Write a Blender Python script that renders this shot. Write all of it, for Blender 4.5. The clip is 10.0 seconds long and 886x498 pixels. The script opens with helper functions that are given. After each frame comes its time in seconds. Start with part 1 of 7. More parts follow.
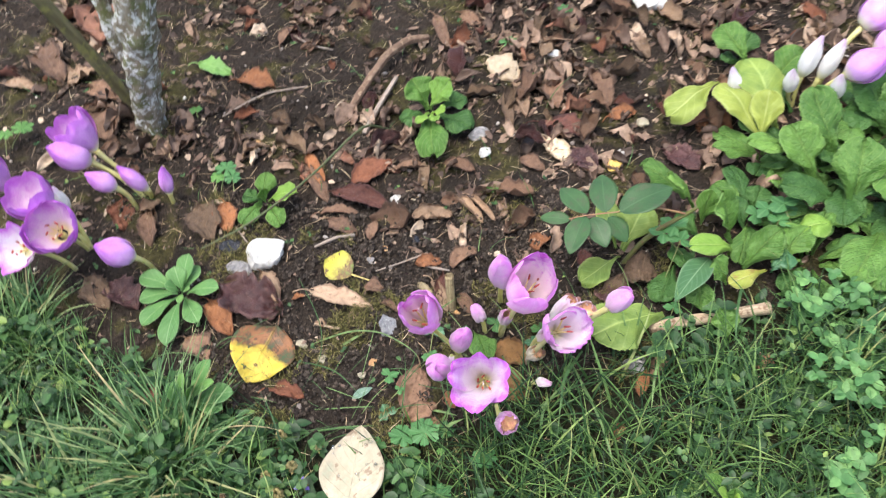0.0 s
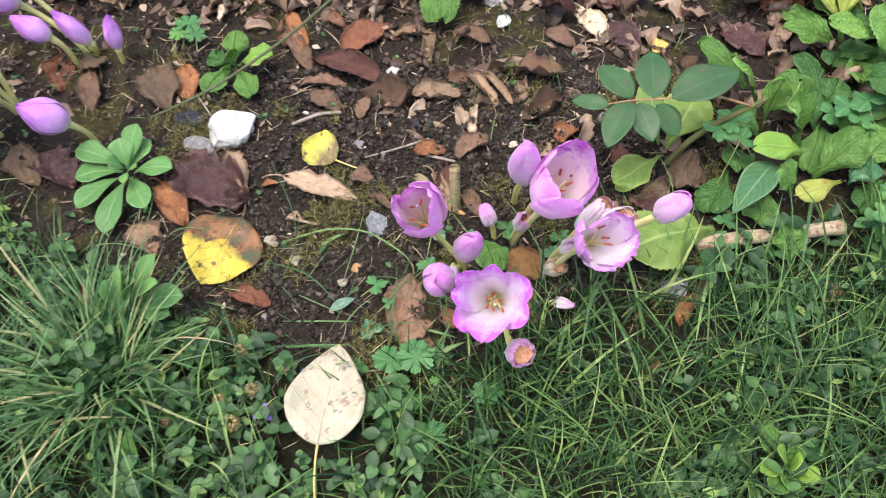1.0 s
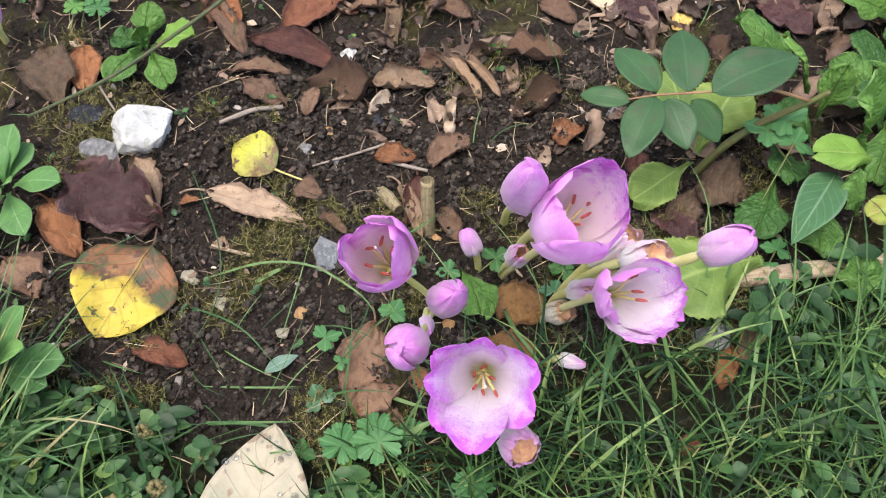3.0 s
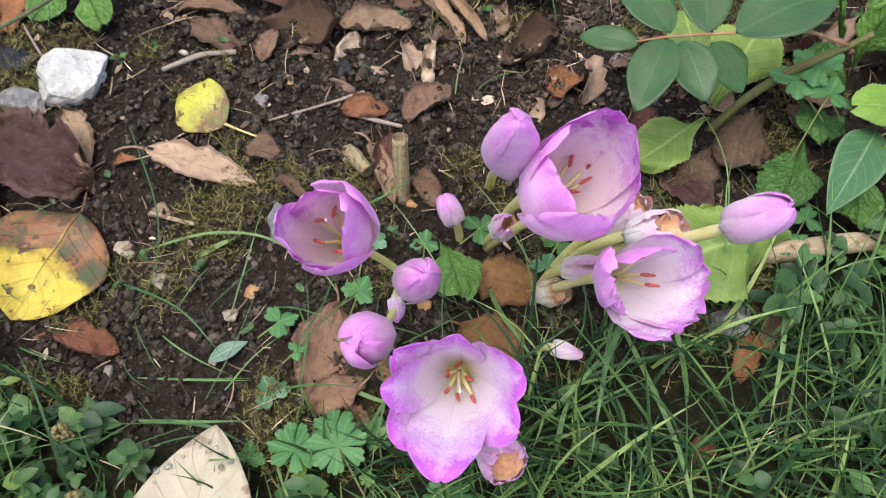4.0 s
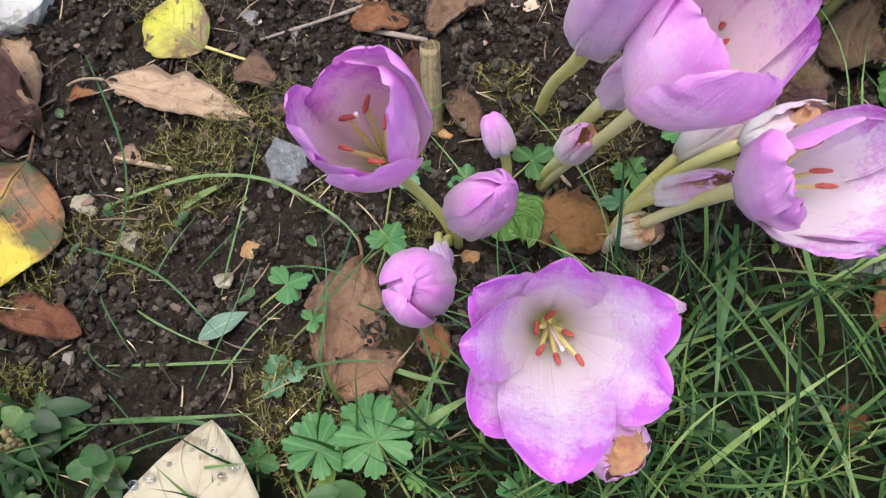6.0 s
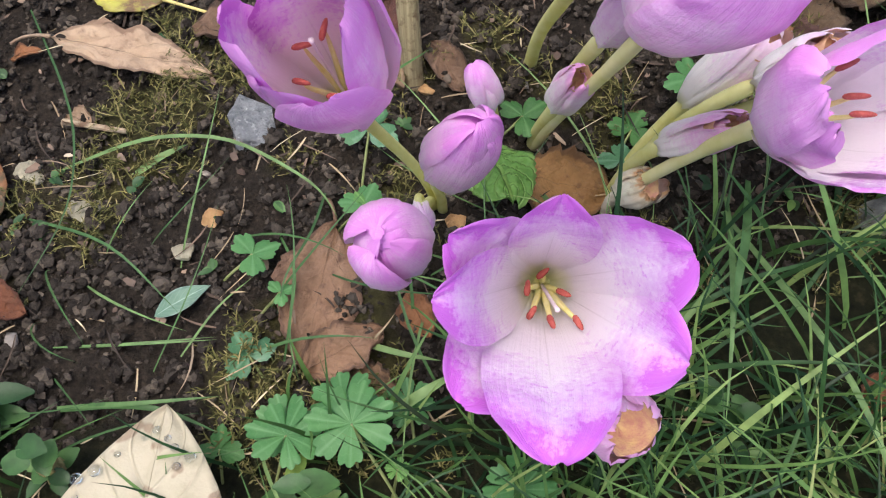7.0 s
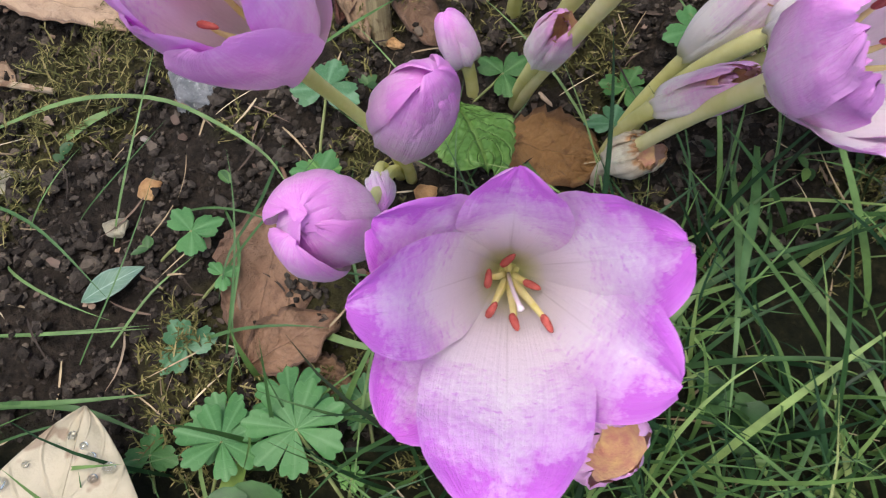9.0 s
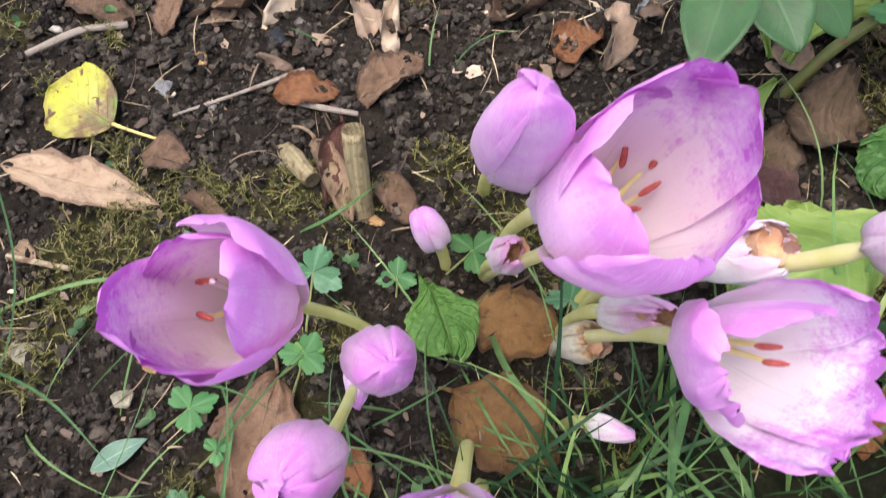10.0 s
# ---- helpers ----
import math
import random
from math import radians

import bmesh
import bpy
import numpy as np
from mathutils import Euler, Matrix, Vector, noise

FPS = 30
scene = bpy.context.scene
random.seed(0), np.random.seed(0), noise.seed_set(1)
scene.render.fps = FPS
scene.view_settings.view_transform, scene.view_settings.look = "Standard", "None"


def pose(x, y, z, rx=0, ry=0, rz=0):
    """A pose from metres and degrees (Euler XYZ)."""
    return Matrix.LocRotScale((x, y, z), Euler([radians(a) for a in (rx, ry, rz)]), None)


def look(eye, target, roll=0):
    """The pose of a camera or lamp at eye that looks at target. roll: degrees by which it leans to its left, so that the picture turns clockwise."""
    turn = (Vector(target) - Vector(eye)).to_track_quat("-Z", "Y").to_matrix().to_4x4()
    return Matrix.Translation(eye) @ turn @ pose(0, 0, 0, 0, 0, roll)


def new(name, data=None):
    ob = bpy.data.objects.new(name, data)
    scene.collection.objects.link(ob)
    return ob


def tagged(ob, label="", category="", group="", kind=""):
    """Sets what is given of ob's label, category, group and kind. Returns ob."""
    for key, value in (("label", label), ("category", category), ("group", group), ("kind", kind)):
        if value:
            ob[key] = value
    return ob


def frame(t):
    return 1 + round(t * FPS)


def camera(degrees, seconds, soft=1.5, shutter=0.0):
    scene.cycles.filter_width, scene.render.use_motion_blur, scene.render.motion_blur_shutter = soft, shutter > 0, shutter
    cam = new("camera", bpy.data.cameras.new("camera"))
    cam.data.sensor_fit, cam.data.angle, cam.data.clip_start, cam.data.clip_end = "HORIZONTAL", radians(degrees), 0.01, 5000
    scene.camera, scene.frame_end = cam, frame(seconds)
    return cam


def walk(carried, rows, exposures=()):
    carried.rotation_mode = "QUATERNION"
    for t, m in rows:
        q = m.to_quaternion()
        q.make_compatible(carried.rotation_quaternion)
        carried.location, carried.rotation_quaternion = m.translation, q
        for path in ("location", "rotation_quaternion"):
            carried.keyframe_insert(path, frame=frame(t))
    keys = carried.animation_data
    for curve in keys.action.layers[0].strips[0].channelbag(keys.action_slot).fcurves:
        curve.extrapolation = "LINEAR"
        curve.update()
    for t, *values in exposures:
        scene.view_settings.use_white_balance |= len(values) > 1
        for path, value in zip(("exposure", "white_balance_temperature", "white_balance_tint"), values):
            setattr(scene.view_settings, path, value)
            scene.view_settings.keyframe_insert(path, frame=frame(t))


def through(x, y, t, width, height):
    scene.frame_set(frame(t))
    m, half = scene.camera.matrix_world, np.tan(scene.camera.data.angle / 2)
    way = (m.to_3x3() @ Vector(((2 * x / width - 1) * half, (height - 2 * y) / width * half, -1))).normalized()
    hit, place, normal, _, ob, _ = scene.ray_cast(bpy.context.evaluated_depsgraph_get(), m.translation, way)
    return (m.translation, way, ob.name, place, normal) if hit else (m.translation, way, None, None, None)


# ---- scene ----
cam = camera(55.0, 10.0, soft=1.15, shutter=0.35)
PATH = [
    (0, (0.097, 0.162, 0.959), (-0.102, 1.345, -0.641), -7.1),
    (0.5, (0.091, 0.227, 0.868), (-0.142, 1.3, -0.804), -5.2),
    (1, (0.062, 0.266, 0.788), (-0.1, 1.259, -0.941), -3.8),
    (1.5, (0.062, 0.31, 0.74), (-0.068, 1.305, -0.99), -2.5),
    (2, (0.059, 0.337, 0.707), (-0.061, 1.326, -1.027), -1.8),
    (2.2, (0.056, 0.353, 0.691), (-0.048, 1.341, -1.045), -1.1),
    (3.5, (0.041, 0.444, 0.597), (-0.049, 1.35, -1.183), -1.1),
    (4, (0.054, 0.467, 0.552), (-0.025, 1.331, -1.25), -0.5),
    (4.5, (0.056, 0.478, 0.52), (-0.011, 1.32, -1.293), 0.6),
    (5, (0.049, 0.495, 0.486), (-0.01, 1.346, -1.323), 0.5),
    (5.5, (0.032, 0.495, 0.453), (-0.023, 1.365, -1.347), -0.7),
    (6, (0.017, 0.49, 0.421), (-0.036, 1.353, -1.383), -1.6),
    (7.3, (0.027, 0.506, 0.368), (-0.017, 1.338, -1.45), -2.3),
    (7.5, (0.029, 0.514, 0.363), (-0.007, 1.338, -1.459), -1.7),
    (8, (0.025, 0.521, 0.345), (-0.01, 1.308, -1.493), -1.5),
    (8.5, (0.026, 0.522, 0.33), (-0.025, 1.289, -1.517), -2.2),
    (9, (0.038, 0.522, 0.334), (-0.016, 1.288, -1.513), -3.2),
    (9.5, (0.045, 0.542, 0.379), (-0.008, 1.335, -1.456), -2.4),
    (10, (0.052, 0.567, 0.402), (-0.005, 1.401, -1.415), -2.5),
]
EXPOSURES = [(0, 1.06), (2, 0.93), (4, 0.73), (6, 0.70), (7.5, 0.72), (8.5, 0.52), (9.0, 0.54), (9.5, 1.26), (10, 0.94)]
walk(cam, [(t, look(eye, target, roll)) for t, eye, target, roll in PATH], EXPOSURES)

# ---- light: overcast daylight ----
world = bpy.data.worlds.new("sky")
scene.world = world
world.use_nodes = True
_n, _l = world.node_tree.nodes, world.node_tree.links
sky = _n.new("ShaderNodeTexSky")
sky.sky_type = "NISHITA"
sky.sun_disc = False
sky.sun_elevation = radians(79)
sky.sun_rotation = radians(-127)
sky.dust_density = 4.0
sky.ozone_density = 0.6
_l.new(sky.outputs[0], _n["Background"].inputs[0])
_n["Background"].inputs[1].default_value = 0.2

sun = new("sun", bpy.data.lights.new("sun", "SUN"))
sun.data.energy = 1.5
sun.data.angle = radians(38)
sun.data.color = (0.96, 0.97, 0.93)
sun.matrix_world = look((0, 0, 0), (0.16, 0.12, -1.0))


# ---- material helpers ----
class Nodes:
    """Small builder for one node material."""

    def __init__(self, name, rough=0.6, spec=0.4):
        self.m = bpy.data.materials.new(name)
        self.m.use_nodes = True
        self.t = self.m.node_tree
        self.b = self.t.nodes["Principled BSDF"]
        self.b.inputs["Roughness"].default_value = rough
        self.b.inputs["Specular IOR Level"].default_value = spec

    def add(self, kind, **values):
        n = self.t.nodes.new(kind)
        for k, v in values.items():
            n.inputs[k.replace("_", " ")].default_value = v
        return n

    def link(self, a, b):
        self.t.links.new(a, b)

    def coords(self, which="Object"):
        return self.add("ShaderNodeTexCoord").outputs[which]

    def mapped(self, scale, which="Object"):
        n = self.add("ShaderNodeMapping")
        n.inputs["Scale"].default_value = scale
        self.link(self.coords(which), n.inputs["Vector"])
        return n.outputs[0]

    def noise(self, scale, detail=4.0, vec=None, rough=0.6):
        n = self.add("ShaderNodeTexNoise", Scale=scale, Detail=detail, Roughness=rough)
        self.link(vec or self.coords(), n.inputs["Vector"])
        return n.outputs[0]

    def voronoi(self, scale, vec=None, feature="F1", out="Distance"):
        n = self.add("ShaderNodeTexVoronoi")
        n.feature = feature
        n.inputs["Scale"].default_value = scale
        self.link(vec or self.coords(), n.inputs["Vector"])
        return n.outputs[out]

    def ramp(self, fac, *stops):
        n = self.add("ShaderNodeValToRGB")
        e = n.color_ramp.elements
        while len(e) < len(stops):
            e.new(0.5)
        for el, (p, c) in zip(e, stops):
            el.position = p
            el.color = (*c, 1) if len(c) == 3 else c
        self.link(fac, n.inputs[0])
        return n.outputs[0]

    def mix(self, fac, a, b, mode="MIX"):
        n = self.add("ShaderNodeMix")
        n.data_type = "RGBA"
        n.blend_type = mode
        for s, v in ((n.inputs[0], fac), (n.inputs[6], a), (n.inputs[7], b)):
            if isinstance(v, (int, float)):
                s.default_value = v
            elif isinstance(v, tuple):
                s.default_value = (*v, 1)
            else:
                self.link(v, s)
        return n.outputs[2]

    def math(self, op, a, b=0.0, clamp=False):
        n = self.add("ShaderNodeMath")
        n.operation = op
        n.use_clamp = clamp
        for s, v in zip(n.inputs, (a, b)):
            if isinstance(v, (int, float)):
                s.default_value = v
            else:
                self.link(v, s)
        return n.outputs[0]

    def uv(self):
        n = self.add("ShaderNodeSeparateXYZ")
        self.link(self.coords("UV"), n.inputs[0])
        return n.outputs[0], n.outputs[1]

    def random(self, island=False):
        if island:
            return self.add("ShaderNodeNewGeometry").outputs["Random Per Island"]
        return self.add("ShaderNodeObjectInfo").outputs["Random"]

    def bump(self, height, strength=0.5, distance=0.002):
        n = self.add("ShaderNodeBump", Strength=strength, Distance=distance)
        self.link(height, n.inputs["Height"])
        self.link(n.outputs[0], self.b.inputs["Normal"])
        return n

    def done(self, color, through=0.0, tint=None):
        """Set the colour; through: share of light that passes the thin sheet."""
        if isinstance(color, tuple):
            self.b.inputs["Base Color"].default_value = (*color, 1)
        else:
            self.link(color, self.b.inputs["Base Color"])
        if through:
            tr = self.add("ShaderNodeBsdfTranslucent")
            c = color if tint is None else self.mix(1.0, color, tint, "MULTIPLY")
            if isinstance(c, tuple):
                tr.inputs[0].default_value = (*c, 1)
            else:
                self.link(c, tr.inputs[0])
            mx = self.add("ShaderNodeMixShader", Fac=through)
            self.link(self.b.outputs[0], mx.inputs[1])
            self.link(tr.outputs[0], mx.inputs[2])
            self.link(mx.outputs[0], self.t.nodes["Material Output"].inputs["Surface"])
        return self.m


MATS = {}


def veins(n, u, v, count, slope, sharp=0.12):
    """Midrib and slanting side veins of a leaf: 0 between, 1 on a vein."""
    au = n.math("ABSOLUTE", n.math("SUBTRACT", u, 0.5))
    rib = n.math("SUBTRACT", 1.0, n.math("MULTIPLY", au, 26.0), True)
    ph = n.math("FRACT", n.math("MULTIPLY", n.math("SUBTRACT", v, n.math("MULTIPLY", au, slope)), count))
    side = n.math("SUBTRACT", 1.0, n.math("DIVIDE", n.math("ABSOLUTE", n.math("SUBTRACT", ph, 0.5)), sharp), True)
    return rib, side


def green_leaf(name, dark, light, vein, count=9.0, pucker=1.0, rough=0.5, through=0.3, blotch=None):
    n = Nodes("leaf_" + name, rough, 0.35)
    u, v = n.uv()
    rib, side = veins(n, u, v, count, 0.6)
    body = n.ramp(n.noise(45, 5), (0.3, dark), (0.7, light))
    tone = n.ramp(n.random(), (0.0, (0.8, 0.85, 0.8)), (1.0, (1.15, 1.12, 1.0)))
    body = n.mix(1.0, body, tone, "MULTIPLY")
    if blotch:
        body = n.mix(n.ramp(n.noise(60, 3), (0.52, (0, 0, 0)), (0.66, (1, 1, 1))), body, blotch)
    veined = n.mix(n.math("MULTIPLY", side, 0.20 + 0.25 * (pucker > 0.5)), body, vein)
    veined = n.mix(n.math("MULTIPLY", rib, 0.75), veined, vein)
    rim = n.ramp(n.math("ABSOLUTE", n.math("SUBTRACT", u, 0.5)), (0.42, (0, 0, 0)), (0.5, (0.55, 0.55, 0.55)))
    veined = n.mix(rim, veined, vein)
    relief = n.math("ADD", n.math("MULTIPLY", side, -0.22), n.math("MULTIPLY", n.voronoi(330, feature="SMOOTH_F1"), -0.5))
    relief = n.math("ADD", relief, n.math("MULTIPLY", rib, -0.6))
    n.bump(relief, pucker, 0.0036)
    MATS[name] = n.done(veined, through, (1.0, 1.0, 0.55))


green_leaf("green", (0.074, 0.172, 0.034), (0.135, 0.275, 0.058), (0.25, 0.40, 0.12))
green_leaf("greendark", (0.040, 0.115, 0.028), (0.075, 0.175, 0.042), (0.13, 0.26, 0.08))
green_leaf("greenlight", (0.115, 0.25, 0.048), (0.19, 0.35, 0.07), (0.28, 0.44, 0.14))
green_leaf("lime", (0.19, 0.34, 0.055), (0.28, 0.45, 0.08), (0.37, 0.50, 0.16), 9.0, 0.5)
green_leaf("yellow", (0.25, 0.32, 0.065), (0.38, 0.44, 0.10), (0.50, 0.55, 0.2), 7.0, 0.35)
green_leaf("yellowgreen", (0.17, 0.27, 0.06), (0.30, 0.39, 0.09), (0.42, 0.52, 0.16), 7.0, 0.35)
green_leaf("yellowing", (0.28, 0.36, 0.06), (0.42, 0.40, 0.10), (0.45, 0.45, 0.2), 7.0, 0.4, blotch=(0.30, 0.16, 0.06))
green_leaf("greygreen", (0.075, 0.17, 0.07), (0.11, 0.24, 0.10), (0.30, 0.42, 0.25), 8.0, 0.3)
green_leaf("bluegreen", (0.04, 0.14, 0.06), (0.08, 0.22, 0.095), (0.16, 0.32, 0.16), 7.0, 0.4, blotch=(0.16, 0.30, 0.17))
green_leaf("bluepale", (0.14, 0.25, 0.18), (0.24, 0.34, 0.27), (0.42, 0.55, 0.48), 8.0, 0.3)
green_leaf("pale", (0.092, 0.215, 0.068), (0.135, 0.285, 0.095), (0.26, 0.42, 0.18), 6.0, 0.25, 0.45)
green_leaf("palelight", (0.15, 0.31, 0.085), (0.21, 0.39, 0.12), (0.34, 0.50, 0.20), 6.0, 0.25, 0.45)
green_leaf("rose", (0.034, 0.084, 0.032), (0.054, 0.12, 0.044), (0.062, 0.135, 0.052), 11.0, 0.12, 0.45, 0.2, blotch=(0.062, 0.088, 0.04))


green_leaf("lobe_green", (0.055, 0.165, 0.055), (0.09, 0.23, 0.08), (0.13, 0.28, 0.11), 5.0, 0.12, 0.5)
green_leaf("lobe_greendark", (0.035, 0.115, 0.03), (0.065, 0.17, 0.045), (0.11, 0.23, 0.08), 5.0, 0.2, 0.55)
green_leaf("lobe_greenlight", (0.075, 0.195, 0.05), (0.12, 0.27, 0.07), (0.2, 0.38, 0.1), 5.0, 0.2, 0.55)
green_leaf("lobe_bluegreen", (0.05, 0.14, 0.065), (0.085, 0.20, 0.10), (0.16, 0.30, 0.17), 5.0, 0.25, 0.55, blotch=(0.20, 0.32, 0.21))


def dead(name, dark, light, spot, rough=0.62, through=0.12, gloss=0.35):
    n = Nodes("dead_leaf_" + name, rough, gloss)
    u, v = n.uv()
    v = n.math("ADD", v, n.math("MULTIPLY", n.math("SUBTRACT", n.noise(70, 3), 0.5), 0.22))
    u = n.math("ADD", u, n.math("MULTIPLY", n.math("SUBTRACT", n.noise(50, 3), 0.5), 0.10))
    rib, side = veins(n, u, v, 8.0, 0.7, 0.06)
    body = n.ramp(n.noise(55, 8, None, 0.72), (0.30, dark), (0.68, light))
    tone = n.ramp(n.random(), (0.0, (0.72, 0.70, 0.70)), (0.5, (1.0, 0.98, 0.95)), (1.0, (1.2, 1.15, 1.1)))
    body = n.mix(1.0, body, tone, "MULTIPLY")
    body = n.mix(n.ramp(n.noise(150, 5, None, 0.65), (0.54, (0, 0, 0)), (0.74, (0.8, 0.8, 0.8))), body, spot)
    rim = n.math("ADD", n.math("MULTIPLY", n.math("ABSOLUTE", n.math("SUBTRACT", u, 0.5)), 2.0), n.math("MULTIPLY", n.noise(90, 3), 0.3))
    body = n.mix(n.ramp(rim, (0.92, (0, 0, 0)), (1.12, (0.75, 0.75, 0.75))), body, spot)
    body = n.mix(n.math("MULTIPLY", n.math("MAXIMUM", rib, n.math("MULTIPLY", side, 0.3)), 0.3), body, light)
    body = n.mix(n.ramp(n.noise(26, 4), (0.45, (0, 0, 0)), (0.75, (0.55, 0.55, 0.55))), body, dark)
    relief = n.math("ADD", n.noise(170, 8, None, 0.7), n.math("MULTIPLY", n.math("MAXIMUM", rib, side), 0.16))
    n.bump(relief, 0.9, 0.0035)
    MATS[name] = n.done(body, through, (1.0, 0.7, 0.4))


dead("brown", (0.13, 0.074, 0.047), (0.30, 0.185, 0.12), (0.06, 0.035, 0.025))
dead("tan", (0.25, 0.16, 0.10), (0.46, 0.33, 0.22), (0.17, 0.10, 0.06))
dead("sallow", (0.32, 0.22, 0.15), (0.54, 0.41, 0.29), (0.22, 0.13, 0.085))
dead("orange", (0.22, 0.085, 0.035), (0.42, 0.19, 0.085), (0.10, 0.045, 0.025))
dead("russet", (0.17, 0.062, 0.035), (0.33, 0.135, 0.07), (0.08, 0.03, 0.02))
dead("russetdark", (0.085, 0.035, 0.028), (0.20, 0.08, 0.055), (0.045, 0.02, 0.018), 0.5)
dead("purple", (0.040, 0.016, 0.015), (0.095, 0.036, 0.034), (0.14, 0.07, 0.06), 0.36, 0.05, 0.5)
dead("umber", (0.09, 0.06, 0.038), (0.24, 0.16, 0.10), (0.05, 0.03, 0.02))
dead("ochre", (0.20, 0.10, 0.035), (0.36, 0.20, 0.08), (0.10, 0.05, 0.025))
dead("salmon", (0.27, 0.12, 0.075), (0.45, 0.24, 0.16), (0.13, 0.06, 0.04))
dead("copper", (0.18, 0.098, 0.058), (0.36, 0.225, 0.15), (0.10, 0.055, 0.038))
dead("cream", (0.58, 0.47, 0.33), (0.74, 0.64, 0.47), (0.42, 0.30, 0.18), 0.6, 0.2)
dead("gold", (0.62, 0.45, 0.10), (0.75, 0.58, 0.2), (0.5, 0.3, 0.1), 0.6, 0.2)


def two_tone_leaf(name, tip, tipdark, base, basedark, spot, edge, green=(0.07, 0.10, 0.03), wobble=0.25, hi=0.12, margin=0.0):
    """A leaf that turns colour part of the way along it."""
    n = Nodes("dead_leaf_" + name, 0.5, 0.4)
    u, v = n.uv()
    rib, side = veins(n, u, v, 7.0, 0.6, 0.08)
    a = n.ramp(n.noise(48, 5), (0.36, tipdark), (0.52, tip))
    b = n.ramp(n.noise(34, 7, None, 0.65), (0.40, green), (0.47, basedark), (0.54, base), (0.72, tuple(c * 1.25 for c in base)))
    w = n.math("ADD", v, n.math("MULTIPLY", n.math("SUBTRACT", n.noise(35, 4), 0.5), wobble))
    w = n.math("SUBTRACT", w, n.math("MULTIPLY", n.math("ABSOLUTE", n.math("SUBTRACT", u, 0.5)), margin))
    col = n.mix(n.ramp(w, (edge - hi, (0, 0, 0)), (edge + hi, (1, 1, 1))), b, a)
    col = n.mix(n.ramp(n.noise(75, 2), (0.61, (0, 0, 0)), (0.65, (1, 1, 1))), col, spot)
    col = n.mix(n.math("MULTIPLY", rib, 0.4), col, tip)
    n.bump(n.math("ADD", n.noise(200, 4), n.math("MULTIPLY", n.math("MAXIMUM", rib, side), 0.6)), 0.5, 0.0015)
    MATS[name] = n.done(col, 0.15, (1.0, 0.9, 0.5))


two_tone_leaf("half_yellow", (0.56, 0.43, 0.055), (0.40, 0.28, 0.04), (0.23, 0.10, 0.04), (0.10, 0.065, 0.03), (0.10, 0.05, 0.025), 0.42, (0.05, 0.085, 0.035), 0.5, 0.05, 0.35)
two_tone_leaf("spotted_yellow", (0.47, 0.46, 0.06), (0.26, 0.19, 0.06), (0.34, 0.30, 0.07), (0.17, 0.09, 0.05), (0.13, 0.07, 0.045), 0.45, (0.16, 0.20, 0.05), 0.5, 0.2)
two_tone_leaf("parchment", (0.44, 0.38, 0.27), (0.36, 0.32, 0.22), (0.42, 0.37, 0.26), (0.36, 0.32, 0.22), (0.28, 0.21, 0.14), 0.5, (0.34, 0.36, 0.25))


def soil_material():
    n = Nodes("soil", 0.9, 0.15)
    p = n.coords()
    fine = n.ramp(n.noise(260, 6, p, 0.7), (0.3, (0.010, 0.008, 0.0065)), (0.55, (0.030, 0.024, 0.019)), (0.8, (0.07, 0.055, 0.043)))
    broad = n.ramp(n.noise(9, 5, p), (0.35, (0.75, 0.72, 0.7)), (0.7, (1.35, 1.25, 1.15)))
    col = n.mix(1.0, fine, broad, "MULTIPLY")
    moss = n.ramp(n.noise(150, 5, p), (0.3, (0.025, 0.025, 0.007)), (0.7, (0.10, 0.09, 0.026)))
    a = n.add("ShaderNodeAttribute")
    a.attribute_name = "moss"
    col = n.mix(a.outputs["Fac"], col, moss)
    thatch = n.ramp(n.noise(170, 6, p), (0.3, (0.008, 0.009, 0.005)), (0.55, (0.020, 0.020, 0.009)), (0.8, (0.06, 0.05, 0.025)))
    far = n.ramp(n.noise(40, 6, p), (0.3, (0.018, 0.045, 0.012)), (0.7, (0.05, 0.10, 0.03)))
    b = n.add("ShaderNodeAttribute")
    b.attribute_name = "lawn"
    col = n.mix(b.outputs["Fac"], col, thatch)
    c = n.add("ShaderNodeAttribute")
    c.attribute_name = "far"
    col = n.mix(c.outputs["Fac"], col, far)
    n.bump(n.math("ADD", n.noise(420, 6, p, 0.75), n.math("MULTIPLY", n.voronoi(170, p), -0.8)), 0.9, 0.004)
    n.link(n.ramp(n.noise(30, 3, p), (0.4, (0.9, 0.9, 0.9)), (0.7, (0.62, 0.62, 0.62))), n.b.inputs["Roughness"])
    MATS["soil"] = n.done(col)


soil_material()


def island_material(name, *stops, rough=0.6, through=0.0, grain=200.0, bump=0.4, tint=None, spec=0.35):
    """Material whose tone changes from piece to piece of one joined mesh."""
    n = Nodes(name, rough, spec)
    col = n.ramp(n.random(True), *stops)
    shade = n.ramp(n.noise(grain, 4), (0.3, (0.7, 0.7, 0.7)), (0.7, (1.25, 1.25, 1.25)))
    col = n.mix(1.0, col, shade, "MULTIPLY")
    n.bump(n.noise(grain * 2, 4), bump, 0.001)
    MATS[name] = n.done(col, through, tint)


